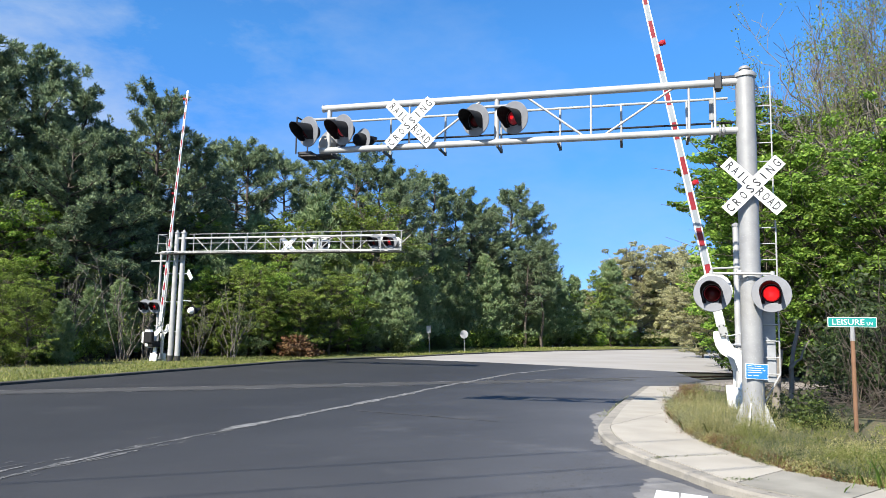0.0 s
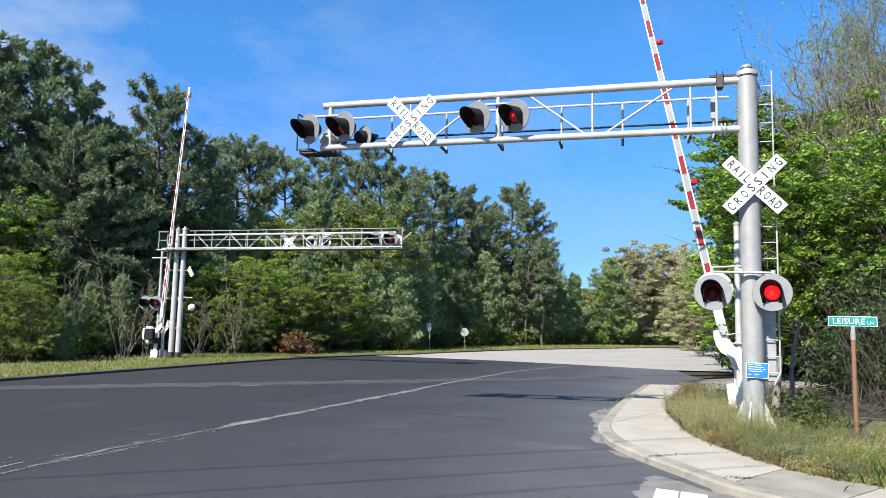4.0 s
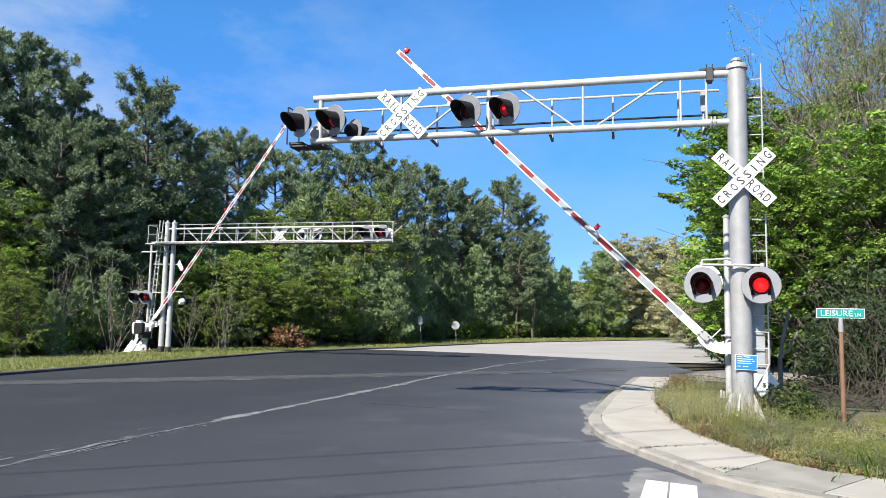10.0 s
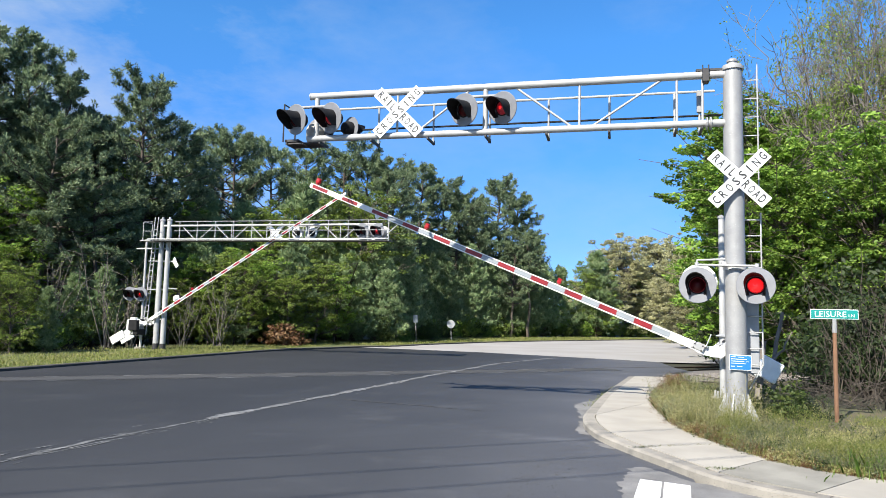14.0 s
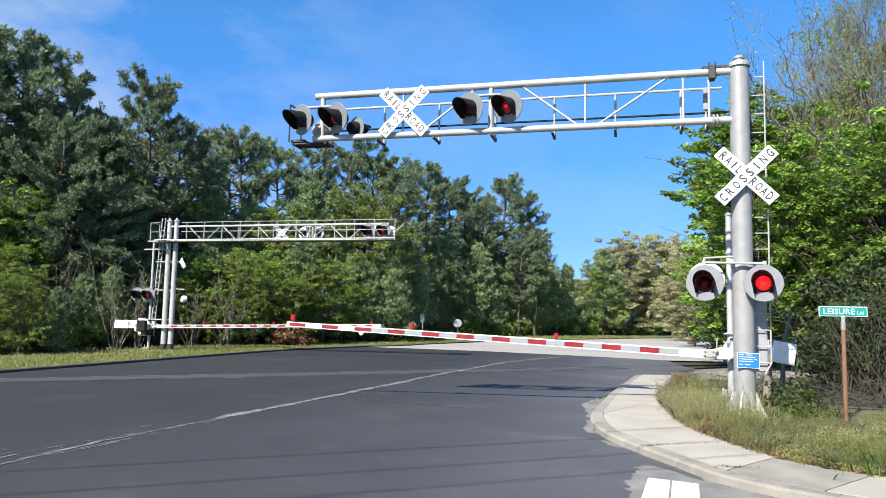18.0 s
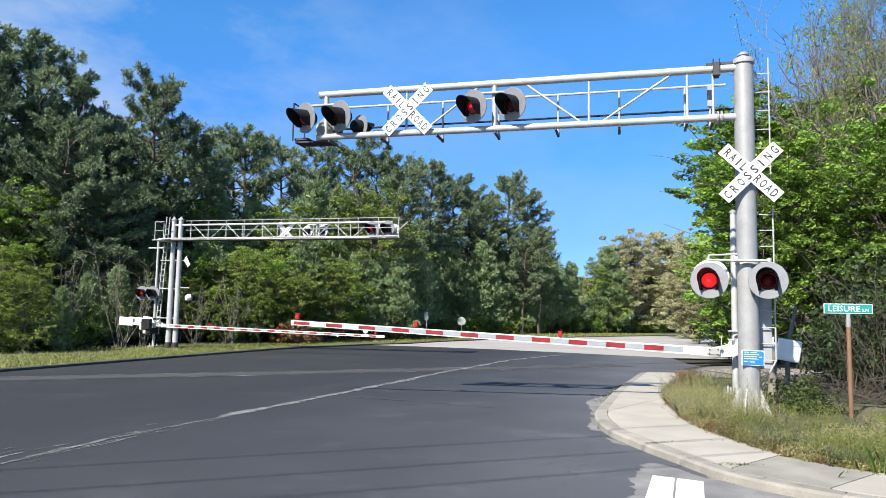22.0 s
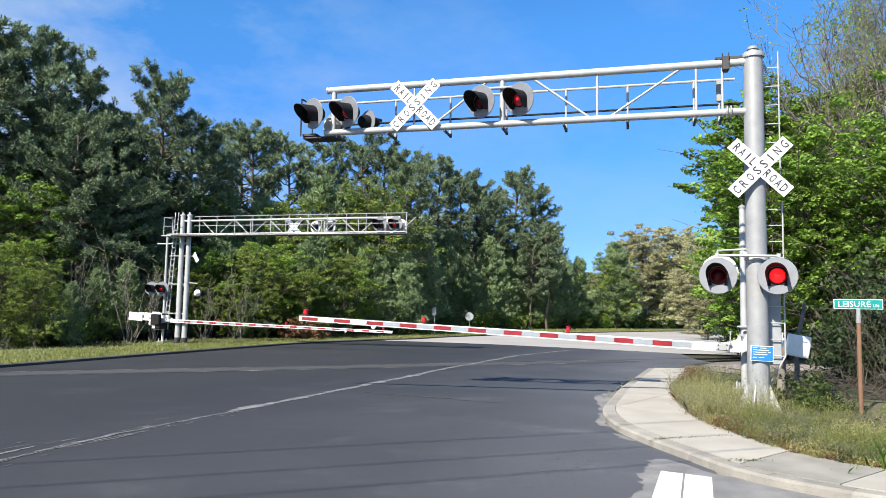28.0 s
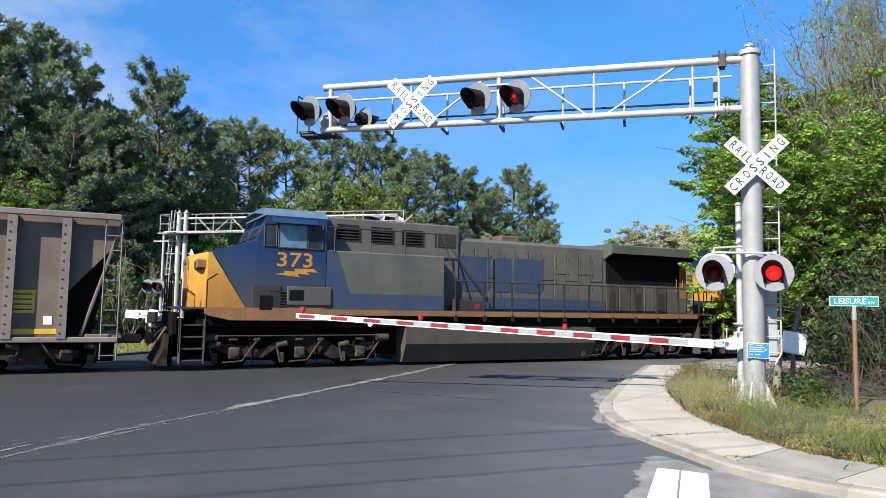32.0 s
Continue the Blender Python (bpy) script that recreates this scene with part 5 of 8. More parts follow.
        for q in (a0 - 0.9, a1 + 0.5):
            bm = bmesh.new()
            rod(bm, (x + q, s * (y_frame + 0.2), 0.95), (x + q + 0.4, s * (y_frame + 0.2), 0.95), 0.11, n=12)
            part("brake_cylinder", bm, DUST_TAN, tk)
        bm = bmesh.new()
        rod(bm, (x + a0 - 0.5, s * (y_frame + 0.26), 1.02), (x + a1 + 0.5, s * (y_frame + 0.26), 1.0), 0.018, n=5)
        part("air_pipe", bm, DUST_TAN, tk)
    for a in axles:
        if not WHEEL_MESH:
            bm = bmesh.new()
            for s in (-1, 1):
                lathe(bm, [(0.0, s * 0.80), (0.12, s * 0.80), (0.14, s * 0.74), (0.40, s * 0.72), (0.44, s * 0.79), (0.52, s * 0.79), (0.53, s * 0.70), (0.555, s * 0.67), (0.44, s * 0.66), (0.1, s * 0.64)], "y", 28)
            rod(bm, (0, -0.9, 0), (0, 0.9, 0), 0.09, n=10)
            for k in range(3):
                box(bm, (0.28 * math.cos(k * 2.1), 0.755, 0.28 * math.sin(k * 2.1)), (0.1, 0.04, 0.1))
                box(bm, (0.28 * math.cos(k * 2.1), -0.755, 0.28 * math.sin(k * 2.1)), (0.1, 0.04, 0.1))
            w = part("wheelset", bm, UNDER, tk, "steel wheels on an axle", pose(x + a, 0, 0.53))
            WHEEL_MESH.append(w.data)
        else:
            w = new("wheelset", WHEEL_MESH[0])
            w.parent, w.matrix_basis = tk, pose(x + a, 0, 0.53)
        WHEELS.append((w, (x + a, 0, 0.53)))
    return tk


def stairs(parent, x, d, y, material, well):
    """Corner steps under the end platform; d: outward along the train."""
    for k in range(4):
        bm = bmesh.new()
        box(bm, (x + d * 0.36, y * 1.3, 0.32 + 0.33 * k), (0.62, 0.36, 0.04), 0.008)
        part("step", bm, DUST_TAN, parent, "open grating step")
    bm = bmesh.new()
    for xx in (x + d * 0.04, x + d * 0.68):
        box(bm, (xx, y * 1.32, 0.86), (0.035, 0.4, 1.25), 0.008)
    part("step_plate", bm, well, parent)
    bm = bmesh.new()
    box(bm, (x + d * 0.36, y * 1.1, 0.86), (0.6, 0.03, 1.2), 0.005)
    part("step_well", bm, UNDER, parent)
    bm = bmesh.new()
    for xx in (x + d * 0.02, x + d * 0.72):
        rod(bm, (xx, y * 1.5, 0.55), (xx, y * 1.5, 2.6), 0.022, n=6)
    rod(bm, (x + d * 0.02, y * 1.5, 2.6), (x - d * 0.25, y * 1.5, 2.78), 0.022, n=6)
    part("grab_rail", bm, material, parent, "painted grab rail")


def panes(parent, rects, y, material, name, label="", depth=0.012, sash=None):
    """Upright plates on the side at y: each rect is (x0, z0, x1, z1)."""
    s = 1 if y > 0 else -1
    for x0, z0, x1, z1 in rects:
        bm = bmesh.new()
        box(bm, ((x0 + x1) / 2, y + s * depth / 2, (z0 + z1) / 2), (abs(x1 - x0), depth, abs(z1 - z0)), min(0.006, depth / 3))
        p = part(name, bm, material, parent, label)
        if sash:
            bm = bmesh.new()
            for a, b in (((x0, z0), (x1, z0)), ((x0, z1), (x1, z1)), ((x0, z0), (x0, z1)), ((x1, z0), (x1, z1))):
                rod(bm, (a[0], y + s * depth, a[1]), (b[0], y + s * depth, b[1]), 0.022, n=6)
            part("window_frame", bm, sash, p)


def louvres(parent, x0, z0, x1, z1, y, n, material, upright=False, slat=None):
    s = 1 if y > 0 else -1
    bm = bmesh.new()
    box(bm, ((x0 + x1) / 2, y, (z0 + z1) / 2), (abs(x1 - x0), 0.02, z1 - z0), 0.004)
    p = part("louvre", bm, GRILLE, parent, "dark air intake with slats")
    for k in range(n):
        bm = bmesh.new()
        f = (k + 0.5) / n
        if upright:
            box(bm, (x0 + (x1 - x0) * f, y + s * 0.025, (z0 + z1) / 2), (abs(x1 - x0) / n * 0.35, 0.04, z1 - z0))
        else:
            box(bm, ((x0 + x1) / 2, y + s * 0.025, z0 + (z1 - z0) * f), (abs(x1 - x0), 0.05, (z1 - z0) / n * 0.4))
        part("slat", bm, slat or material, p)


GLASS = mat("cab_glass", (0.015, 0.02, 0.025), (0.03, 0.04, 0.045), 0.2, scale=2, spec=0.25)
# lit copy of the glass: its brightness is put into the colour
GLASS_LIT = mat("pale_cab_glass", (0.10, 0.19, 0.24), (0.06, 0.10, 0.13), 0.08, scale=2, spec=0.8)


def bolt_mark(parent, x, z, w, y, flip, material):
    """The jagged flash under the road number."""
    f = -1 if flip else 1
    s = 1 if y > 0 else -1
    bm = bmesh.new()
    pts = [(0.0, 0.6), (0.1, 0.95), (0.54, 0.9), (0.52, 0.62), (0.78, 0.66), (0.76, 0.42), (1.0, 0.3), (0.42, 0.06), (0.46, 0.36), (0.18, 0.34), (0.26, 0.6)]
    if flip:
        pts = [(1 - p, q) for p, q in pts]
    slab(bm, [(x + f * p * w, z + q * w * 0.22) for p, q in pts], y, y + s * 0.004)
    part("flash_mark", bm, material, parent, "gold jagged flash")


def locomotive(name, label, c, hl, dims, near):
    """A six-axle diesel locomotive, nose towards +x. near: the side (+1 or -1) that carries the painted marks."""
    g = thing(name, label, "locomotive")
    X = lambda d: hl - d
    nose, cabf, cabb, auxe, w0, w1, hend = dims["nose"], dims["cabf"], dims["cabb"], dims["auxe"], dims["w0"], dims["w1"], dims["hend"]
    ht, at, ct = dims["ht"], dims["at"], 4.82
    z_light = dims["wz"][0] - 0.22
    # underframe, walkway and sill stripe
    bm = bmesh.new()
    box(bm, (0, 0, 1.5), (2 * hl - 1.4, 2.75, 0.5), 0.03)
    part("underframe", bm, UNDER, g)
    # block added to fill the gap below the floor, dark in place of shade
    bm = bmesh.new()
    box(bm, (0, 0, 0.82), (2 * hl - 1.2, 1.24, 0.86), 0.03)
    part("under_shade_fill", bm, UNDER, g)
    bm = bmesh.new()
    box(bm, (0, 0, 1.79), (2 * hl - 0.1, 3.04, 0.06), 0.01)
    part("walkway", bm, STEEL_DARK, g)
    for s in (-1, 1):
        bm = bmesh.new()
        box(bm, (X((nose + hend) / 2), s * 1.53, 1.715), (hend - nose + 0.1, 0.03, 0.17), 0.005)
        part("sill", bm, c["sill"], g, "yellow painted side sill")
    # engine hood
    bm = bmesh.new()
    hw = 0.98
    prof = [(-hw, 1.69), (-hw, ht - 0.12), (-hw + 0.14, ht), (hw - 0.14, ht), (hw, ht - 0.12), (hw, 1.69)]
    a = [bm.verts.new((X(auxe), y, z)) for y, z in prof]
    b = [bm.verts.new((X(hend), y, z)) for y, z in prof]
    for i in range(6):
        bm.faces.new((a[i], b[i], b[(i + 1) % 6], a[(i + 1) % 6]))
    bm.faces.new(a)
    bm.faces.new(b[::-1])
    bmesh.ops.recalc_face_normals(bm, faces=bm.faces)
    hood = part("engine_hood", bm, c["hood"], g)
    bm = bmesh.new()
    box(bm, (X(hend) - 0.008, 0, 3.24), (0.016, 1.9, 1.7), 0.005)
    part("hood_end", bm, c["end"], g, "golden yellow rear end")
    for s in (-1, 1):
        bm = bmesh.new()
        cw = dims["corner"]
        box(bm, (X(hend - cw / 2), s * 0.986, 3.25), (cw, 0.012, 1.68), 0.003)
        part("corner_panel", bm, c["end"], g)
    bm = bmesh.new()
    box(bm, (X(hend) - 0.1, 0, z_light), (0.2, 0.5, 0.26), 0.03)
    rear = part("light_case", bm, RUST, g, "rusty case of the rear lights")
    for y in (-0.12, 0.12):
        bm = bmesh.new()
        lathe(bm, [(0, -0.02), (0.085, -0.02), (0.09, 0.02), (0, 0.02)], "x", 14)
        part("headlight", bm, GLASS_LIT, rear, "", pose(X(hend) - 0.21, y, z_light))
    for s in (-1, 1):
        for d, za, zb in ((0.25, 2.9, 3.45), (0.6, 2.7, 3.2)):
            bm = bmesh.new()
            rod(bm, (X(hend - d), s * 1.05, za), (X(hend - d), s * 1.05, zb), 0.016, n=6)
            for z in (za, zb):
                rod(bm, (X(hend - d), s * 1.05, z), (X(hend - d), s * 0.98, z), 0.016, n=6)
            part("grab_iron", bm, c["end"], g)
    # auxiliary cab behind the crew cab
    bm = bmesh.new()
    box(bm, (X((cabb + auxe) / 2), 0, (1.69 + at) / 2), (auxe - cabb, 2.1, at - 1.69), 0.05)
    part("equipment_hood", bm, c["aux"], g)
    bm = bmesh.new()
    lb0, lb1, lbt = dims["box"]
    box(bm, (X((lb0 + lb1) / 2), 0, (1.68 + lbt) / 2), (lb1 - lb0, 2.96, lbt - 1.68), 0.04)
    part("equipment_box", bm, c["box"], g)
    # radiator wing
    bm = bmesh.new()
    z0, z1 = dims["wz"]
    prof = [(-1.5, z0 + 0.06), (-1.5, z1 - 0.06), (-1.3, z1), (1.3, z1), (1.5, z1 - 0.06), (1.5, z0 + 0.06), (1.0, z0 - 0.16), (-1.0, z0 - 0.16)]
    a = [bm.verts.new((X(w0), y, z)) for y, z in prof]
    b = [bm.verts.new((X(w1), y, z)) for y, z in prof]
    k = len(prof)
    for i in range(k):
        bm.faces.new((a[i], b[i], b[(i + 1) % k], a[(i + 1) % k]))
    bm.faces.new(a)
    bm.faces.new(b[::-1])
    bmesh.ops.recalc_face_normals(bm, faces=bm.faces)
    part("radiator_wing", bm, c["wing"], g, "overhanging radiator housing")
    # underside screens, black with the wing's own shade put into the colour
    for q in (-1, 1):
        bm = bmesh.new()
        vs = [bm.verts.new(v) for v in ((X(w0) - 0.03, q * 1.49, z0 + 0.045), (X(w1) + 0.03, q * 1.49, z0 + 0.045), (X(w1) + 0.03, q * 1.0, z0 - 0.17), (X(w0) - 0.03, q * 1.0, z0 - 0.17))]
        bm.faces.new(vs if q > 0 else vs[::-1])
        bmesh.ops.solidify(bm, geom=bm.faces[:], thickness=0.012)
        part("radiator_screen", bm, GRILLE, g, "black screen under the radiator housing, shade painted in")
    for k in range(3):
        bm = bmesh.new()
        lathe(bm, [(0, 0), (0.5, 0), (0.5, 0.05), (0.42, 0.06), (0, 0.02)], "z", 20)
        for v in bm.verts:
            v.co += Vector((X(w0 + (w1 - w0) * (0.2 + 0.3 * k)), 0, z1))
        part("radiator_fan", bm, STEEL_DARK, g)
    # crew cab with a sloped brow and nose
    bm = bmesh.new()
    hwc = 1.5
    side = [(X(cabb), 1.69), (X(cabb), ct - 0.25), (X(cabb) - 0.0, ct - 0.25), (X(cabf) - 0.28, ct - 0.25), (X(cabf), 3.86), (X(cabf), 1.69)]
    side = [p for i, p in enumerate(side) if i != 2]
    slab(bm, side, -hwc, hwc)
    part("cab", bm, c["cab"], g)
    bm = bmesh.new()
    pr = [(-hwc, ct - 0.26), (-1.05, ct + 0.02), (1.05, ct + 0.02), (hwc, ct - 0.26)]
    a = [bm.verts.new((X(cabb) - 0.05, y, z)) for y, z in pr]
    b = [bm.verts.new((X(cabf) - 0.22, y, z)) for y, z in pr]
    for i in range(3):
        bm.faces.new((a[i], b[i], b[i + 1], a[i + 1]))
    bm.faces.new(a)
    bm.faces.new(b[::-1])
    bm.faces.new((a[0], a[3], b[3], b[0]))
    bmesh.ops.recalc_face_normals(bm, faces=bm.faces)
    part("cab_roof", bm, c["roof"], g)
    bm = bmesh.new()
    front = X(nose)
    TAPER = 0.4
    vs = {}
    for i, (xx, yy, zz) in enumerate(((X(cabf), 1.5, 1.69), (X(cabf), 1.5, 3.80), (front, 1.42, 3.40), (front, 1.42, 1.69), (front + TAPER, 0.62, 3.32), (front + TAPER, 0.62, 1.69))):
        for s in (-1, 1):
            vs[i, s] = bm.verts.new((xx, s * yy, zz))
    for s in (-1, 1):
        bm.faces.new([vs[i, s] for i in (0, 1, 2, 3)])
        bm.faces.new([vs[i, s] for i in (3, 2, 4, 5)])
    bm.faces.new([vs[i, s] for i, s in ((1, -1), (2, -1), (4, -1), (4, 1), (2, 1), (1, 1))])
    bm.faces.new([vs[i, s] for i, s in ((4, -1), (5, -1), (5, 1), (4, 1))])
    bm.faces.new([vs[i, s] for i, s in ((0, -1), (0, 1), (3, 1), (5, 1), (5, -1), (3, -1))])
    bm.faces.new([vs[i, s] for i, s in ((0, -1), (1, -1), (1, 1), (0, 1))])
    bmesh.ops.recalc_face_normals(bm, faces=bm.faces)
    part("nose", bm, c["nose"], g)
    # windscreens
    for s in (-1, 1):
        bm = bmesh.new()
        m = pose(X(cabf) - 0.11, s * 0.72, 4.13, 0, -29, 0)
        box(bm, (0, 0, 0), (0.03, 1.05, 0.52), 0.006, m)
        part("windscreen", bm, GLASS, g, "dark windscreen")
        bm = bmesh.new()
        box(bm, (X(cabf) - 0.03, s * 0.72, ct - 0.22), (0.28, 1.2, 0.03), 0.006)
        part("brow", bm, c["cab"], g)
    for s in (-1, 1):
        y = s * 1.5
        wx0, wx1 = dims["win"]
        panes(g, [(X(wx1), 3.62, X(wx1) + 0.46, 4.36), (X(wx0) - 0.36, 3.66, X(wx0), 4.32)], y, GLASS, "cab_window", "dark cab window", 0.015, c["sash"])
        panes(g, [(X(wx1) + 0.5, 3.62, X(wx0) - 0.42, 4.36)], y, c["pane"], "cab_window", "sliding cab window", 0.018, c["sash"])
        bm = bmesh.new()
        m = pose((X(wx0) + X(wx1)) / 2, s * 1.62, 4.42, s * -32, 0, 0)
        box(bm, (0, 0, 0), (abs(wx0 - wx1) * 0.78, 0.34, 0.02), 0.004, m)
        part("sun_shade", bm, c["shade"], g, "tilted shade over the cab window")
        # doors and grilles along the hood
        d0 = w0 + 0.1
        n = int((hend - 0.6 - d0) / 0.62)
        for k in range(n):
            x0 = X(d0 + 0.62 * k)
            panes(g, [(x0 - 0.58, 1.74, x0 - 0.03, dims["door"])], s * 0.985, c["door"] if k % 4 != 3 else c["hood"], "hood_door", "", 0.035)
            if k % 2:
                panes(g, [(x0 - 0.07, 1.95, x0 - 0.03, dims["door"] - 0.1)], s * 1.02, LOCO_GREY, "door_edge", "pale strip along a door edge", 0.02)
            if k % 2 == 0:
                panes(g, [(x0 - 0.46, 1.95, x0 - 0.14, dims["door"] - 0.3)], s * 1.02, BROWN_GRILLE, "door_grille", "brown mesh grille in a hood door", 0.012)
        # intake panel and bars, blackened for the shade the wing casts on the hood
        bm = bmesh.new()
        i0, i1 = w0 + 0.1, hend - dims["corner"] - 0.05
        box(bm, (X((i0 + i1) / 2), s * 0.992, (dims["door"] + 0.06 + z0 - 0.12) / 2), (i1 - i0, 0.024, z0 - 0.18 - dims["door"]), 0.005)
        intake = part("radiator_intake", bm, GRILLE, g, "black mesh intake below the radiator, wing shade painted in")
        for k in range(7):
            bm = bmesh.new()
            x0 = X(w0 + 0.25 + (hend - w0 - 1.0) * k / 6)
            box(bm, (x0, s * 1.008, (dims["door"] + 0.06 + z0 - 0.2) / 2), (0.05, 0.02, z0 - 0.28 - dims["door"]), 0.004)
            part("intake_bar", bm, UNDER, intake)
        n = int((w0 - auxe) / 0.56)
        for k in range(n):
            x0 = X(auxe + 0.08 + 0.56 * k)
            zs = 2.95 + 0.25 * (k % 2)
            panes(g, [(x0 - 0.53, 1.74, x0, zs), (x0 - 0.53, zs + 0.03, x0, ht - 0.32)], s * 0.985, c["hood"], "hood_panel", "", 0.026)
            bm = bmesh.new()
            for z in (2.05, zs - 0.25, zs + 0.3, ht - 0.6):
                box(bm, (x0 - 0.06, s * 1.018, z), (0.03, 0.02, 0.11), 0.004)
            part("latch", bm, STEEL_DARK, g)
        for a, b, z0_, z1_, up in dims["vents"]:
            louvres(g, X(b), z0_, X(a), z1_, s * 1.055, 6 if up else 5, c["aux"], up, c["slat"])
        for a, b, z0_, z1_ in dims["grilles"]:
            panes(g, [(X(b), z0_, X(a), z1_)], s * 1.05, BROWN_GRILLE, "side_grille", "brown square grille", 0.02)
        for a, b, z0_, z1_ in dims["lowvents"]:
            louvres(g, X(b), z0_, X(a), z1_, s * 1.49, 6, c["box"], False, c["ventslat"])
        # handrails
        n = 11
        r0, r1 = dims["rail"]
        for k in range(n):
            x = X(r0 + (r1 - r0) * k / (n - 1))
            bm = bmesh.new()
            rod(bm, (x, s * 1.52, 1.6), (x, s * 1.5, 2.82), 0.034, n=6)
            box(bm, (x, s * 1.555, 1.57), (0.13, 0.03, 0.2), 0.005)
            part("stanchion", bm, BLACK, g)
        bm = bmesh.new()
        rod(bm, (X(r0), s * 1.5, 2.82), (X(r1), s * 1.5, 2.82), 0.024, n=6)
        if dims["raised"]:
            ra, rb, rz = dims["raised"]
            rod(bm, (X(r0), s * 1.5, 2.82), (X(rb), s * 1.45, rz), 0.024, n=6)
            rod(bm, (X(ra), s * 1.45, rz), (X(rb), s * 1.45, rz), 0.024, n=6)
        part("handrail", bm, c["rail"], g, "tubular handrail")
        if dims["raised"]:
            for k in range(4):
                x = X(ra + (rb - ra) * (k + 0.15) / 3.3)
                bm = bmesh.new()
                rod(bm, (x, s * 1.45, lbt - 0.6), (x, s * 1.45, rz), 0.024, n=6)
                part("stanchion", bm, c["rail"], g)
        # end steps and rails
        stairs(g, X(nose) - 0.02, 1, s, c["grab"], c["well"])
        stairs(g, X(hend) - 0.15, -1, s, c["grab"], c["well"])
    # end platforms, plough, couplers, lights
    for e in (1, -1):
        xe = e * (hl - 0.02)
        bm = bmesh.new()
        box(bm, (xe - e * 0.1, 0, 1.35), (0.16, 2.8, 0.65), 0.03)
        box(bm, (xe - e * 0.05, 0, 0.58), (0.1, 2.6, 0.95), 0.05)
        part("pilot", bm, UNDER, g, "black end plate and plough")
        bm = bmesh.new()
        box(bm, (xe + e * 0.22, 0, 0.88), (0.5, 0.22, 0.26), 0.05)
        box(bm, (xe + e * 0.44, 0.06, 0.88), (0.2, 0.3, 0.32), 0.06)
        part("coupler", bm, RUST, g)
        for y in (-0.85, -0.5, -0.3, 0.3, 0.42, 0.8):
            bm = bmesh.new()
            lo = 0.2 + 0.5 * abs(y)
            pts = [Vector((xe + e * (0.05 + 0.36 * math.sin(k * 0.52)), y + 0.03 * k, 1.25 - lo * math.sin(k * 0.52))) for k in range(7)]
            for p, q in zip(pts, pts[1:]):
                rod(bm, p, q, 0.025, n=5)
            part("air_hose", bm, RUST if abs(y) > 0.6 else BLACK, g)
        for s in (-1, 1):
            bm = bmesh.new()
            for y in (0.55, 1.25):
                rod(bm, (xe - e * 0.06, s * y, 1.6), (xe - e * 0.06, s * y, 2.75), 0.022, n=6)
            rod(bm, (xe - e * 0.06, s * 1.25, 2.75), (xe - e * 0.06, s * 0.55, 2.75), 0.022, n=6)
            part("end_rail", bm, c["grab"], g, "bent end handrail")
    bm = bmesh.new()
    box(bm, (front + TAPER + 0.01, 0.0, 2.6), (0.03, 0.62, 1.4), 0.01)
    part("nose_door", bm, c["end"], g)
    bm = bmesh.new()
    box(bm, (front + 0.2, near * 1.08, 3.02), (0.2, 0.42, 0.24), 0.02)
    part("number_board", bm, STEEL_DARK, g)
    for y in (-0.1, 0.1):
        bm = bmesh.new()
        lathe(bm, [(0, 0.06), (0.09, 0.06), (0.1, 0.0), (0, 0.0)], "x", 12)
        for v in bm.verts:
            v.co += Vector((front + TAPER, y, 3.15))
        part("headlight", bm, GLASS_LIT, g)
    # tank, reservoirs
    t0, t1 = dims["tank"]
    bm = bmesh.new()
    tz = 1.3 if not dims["reservoirs"] else 0.6
    prof = [(-1.45, tz), (-1.45, 0.73 if tz > 0.7 else 0.5), (-1.12, 0.13), (1.12, 0.13), (1.45, 0.73 if tz > 0.7 else 0.5), (1.45, tz)]
    va, vb = [bm.verts.new((X(t0), y, z)) for y, z in prof], [bm.verts.new((X(t1), y, z)) for y, z in prof]
    for i in range(6):
        bm.faces.new((va[i], vb[i], vb[(i + 1) % 6], va[(i + 1) % 6]))
    bm.faces.new(va)
    bm.faces.new(vb[::-1])
    bmesh.ops.recalc_face_normals(bm, faces=bm.faces)
    tank = part("fuel_tank", bm, c["tank"], g, "dusty dark fuel tank")
    if dims["reservoirs"]:
        for s in (-1, 1):
            for a, b in dims["reservoirs"]:
                bm = bmesh.new()
                lathe(bm, [(0.0, X(b)), (0.16, X(b) + 0.03), (0.22, X(b) + 0.12), (0.22, X(a) - 0.12), (0.16, X(a) - 0.03), (0.0, X(a))], "x", 18)
                for v in bm.verts:
                    v.co += Vector((0, s * 1.18, 0.92))
                part("air_reservoir", bm, TRUCK, g, "grey-brown air reservoir", smooth=True)
            for a, b, za, zb in ((t0, t0 + 1.9, 0.6, 1.12), (t1 - 1.0, t1, 0.6, 1.12)):
                bm = bmesh.new()
                box(bm, (X((a + b) / 2), s * 1.2, (za + zb) / 2), (b - a, 0.5, zb - za), 0.03)
                part("equipment_case", bm, c["tank"], g)
    # trucks
    for d in dims["trucks"]:
        bogie(g, X(d), (-1.93, 0.0, 1.93), 1.08, True)
    # roof fittings
    bm = bmesh.new()
    box(bm, (X(auxe + 2.5), 0, ht + 0.12), (0.8, 0.7, 0.26), 0.04)
    part("exhaust_stack", bm, RUST, g, "sooty exhaust stack")
    bm = bmesh.new()
    for k in range(3):
        rod(bm, (X(auxe + 0.9) + 0.1 * k, -0.1 + 0.1 * k, ht + 0.18), (X(auxe + 0.9) - 0.3 + 0.1 * k, -0.1 + 0.1 * k, ht + 0.2), 0.05, 0.03, n=8)
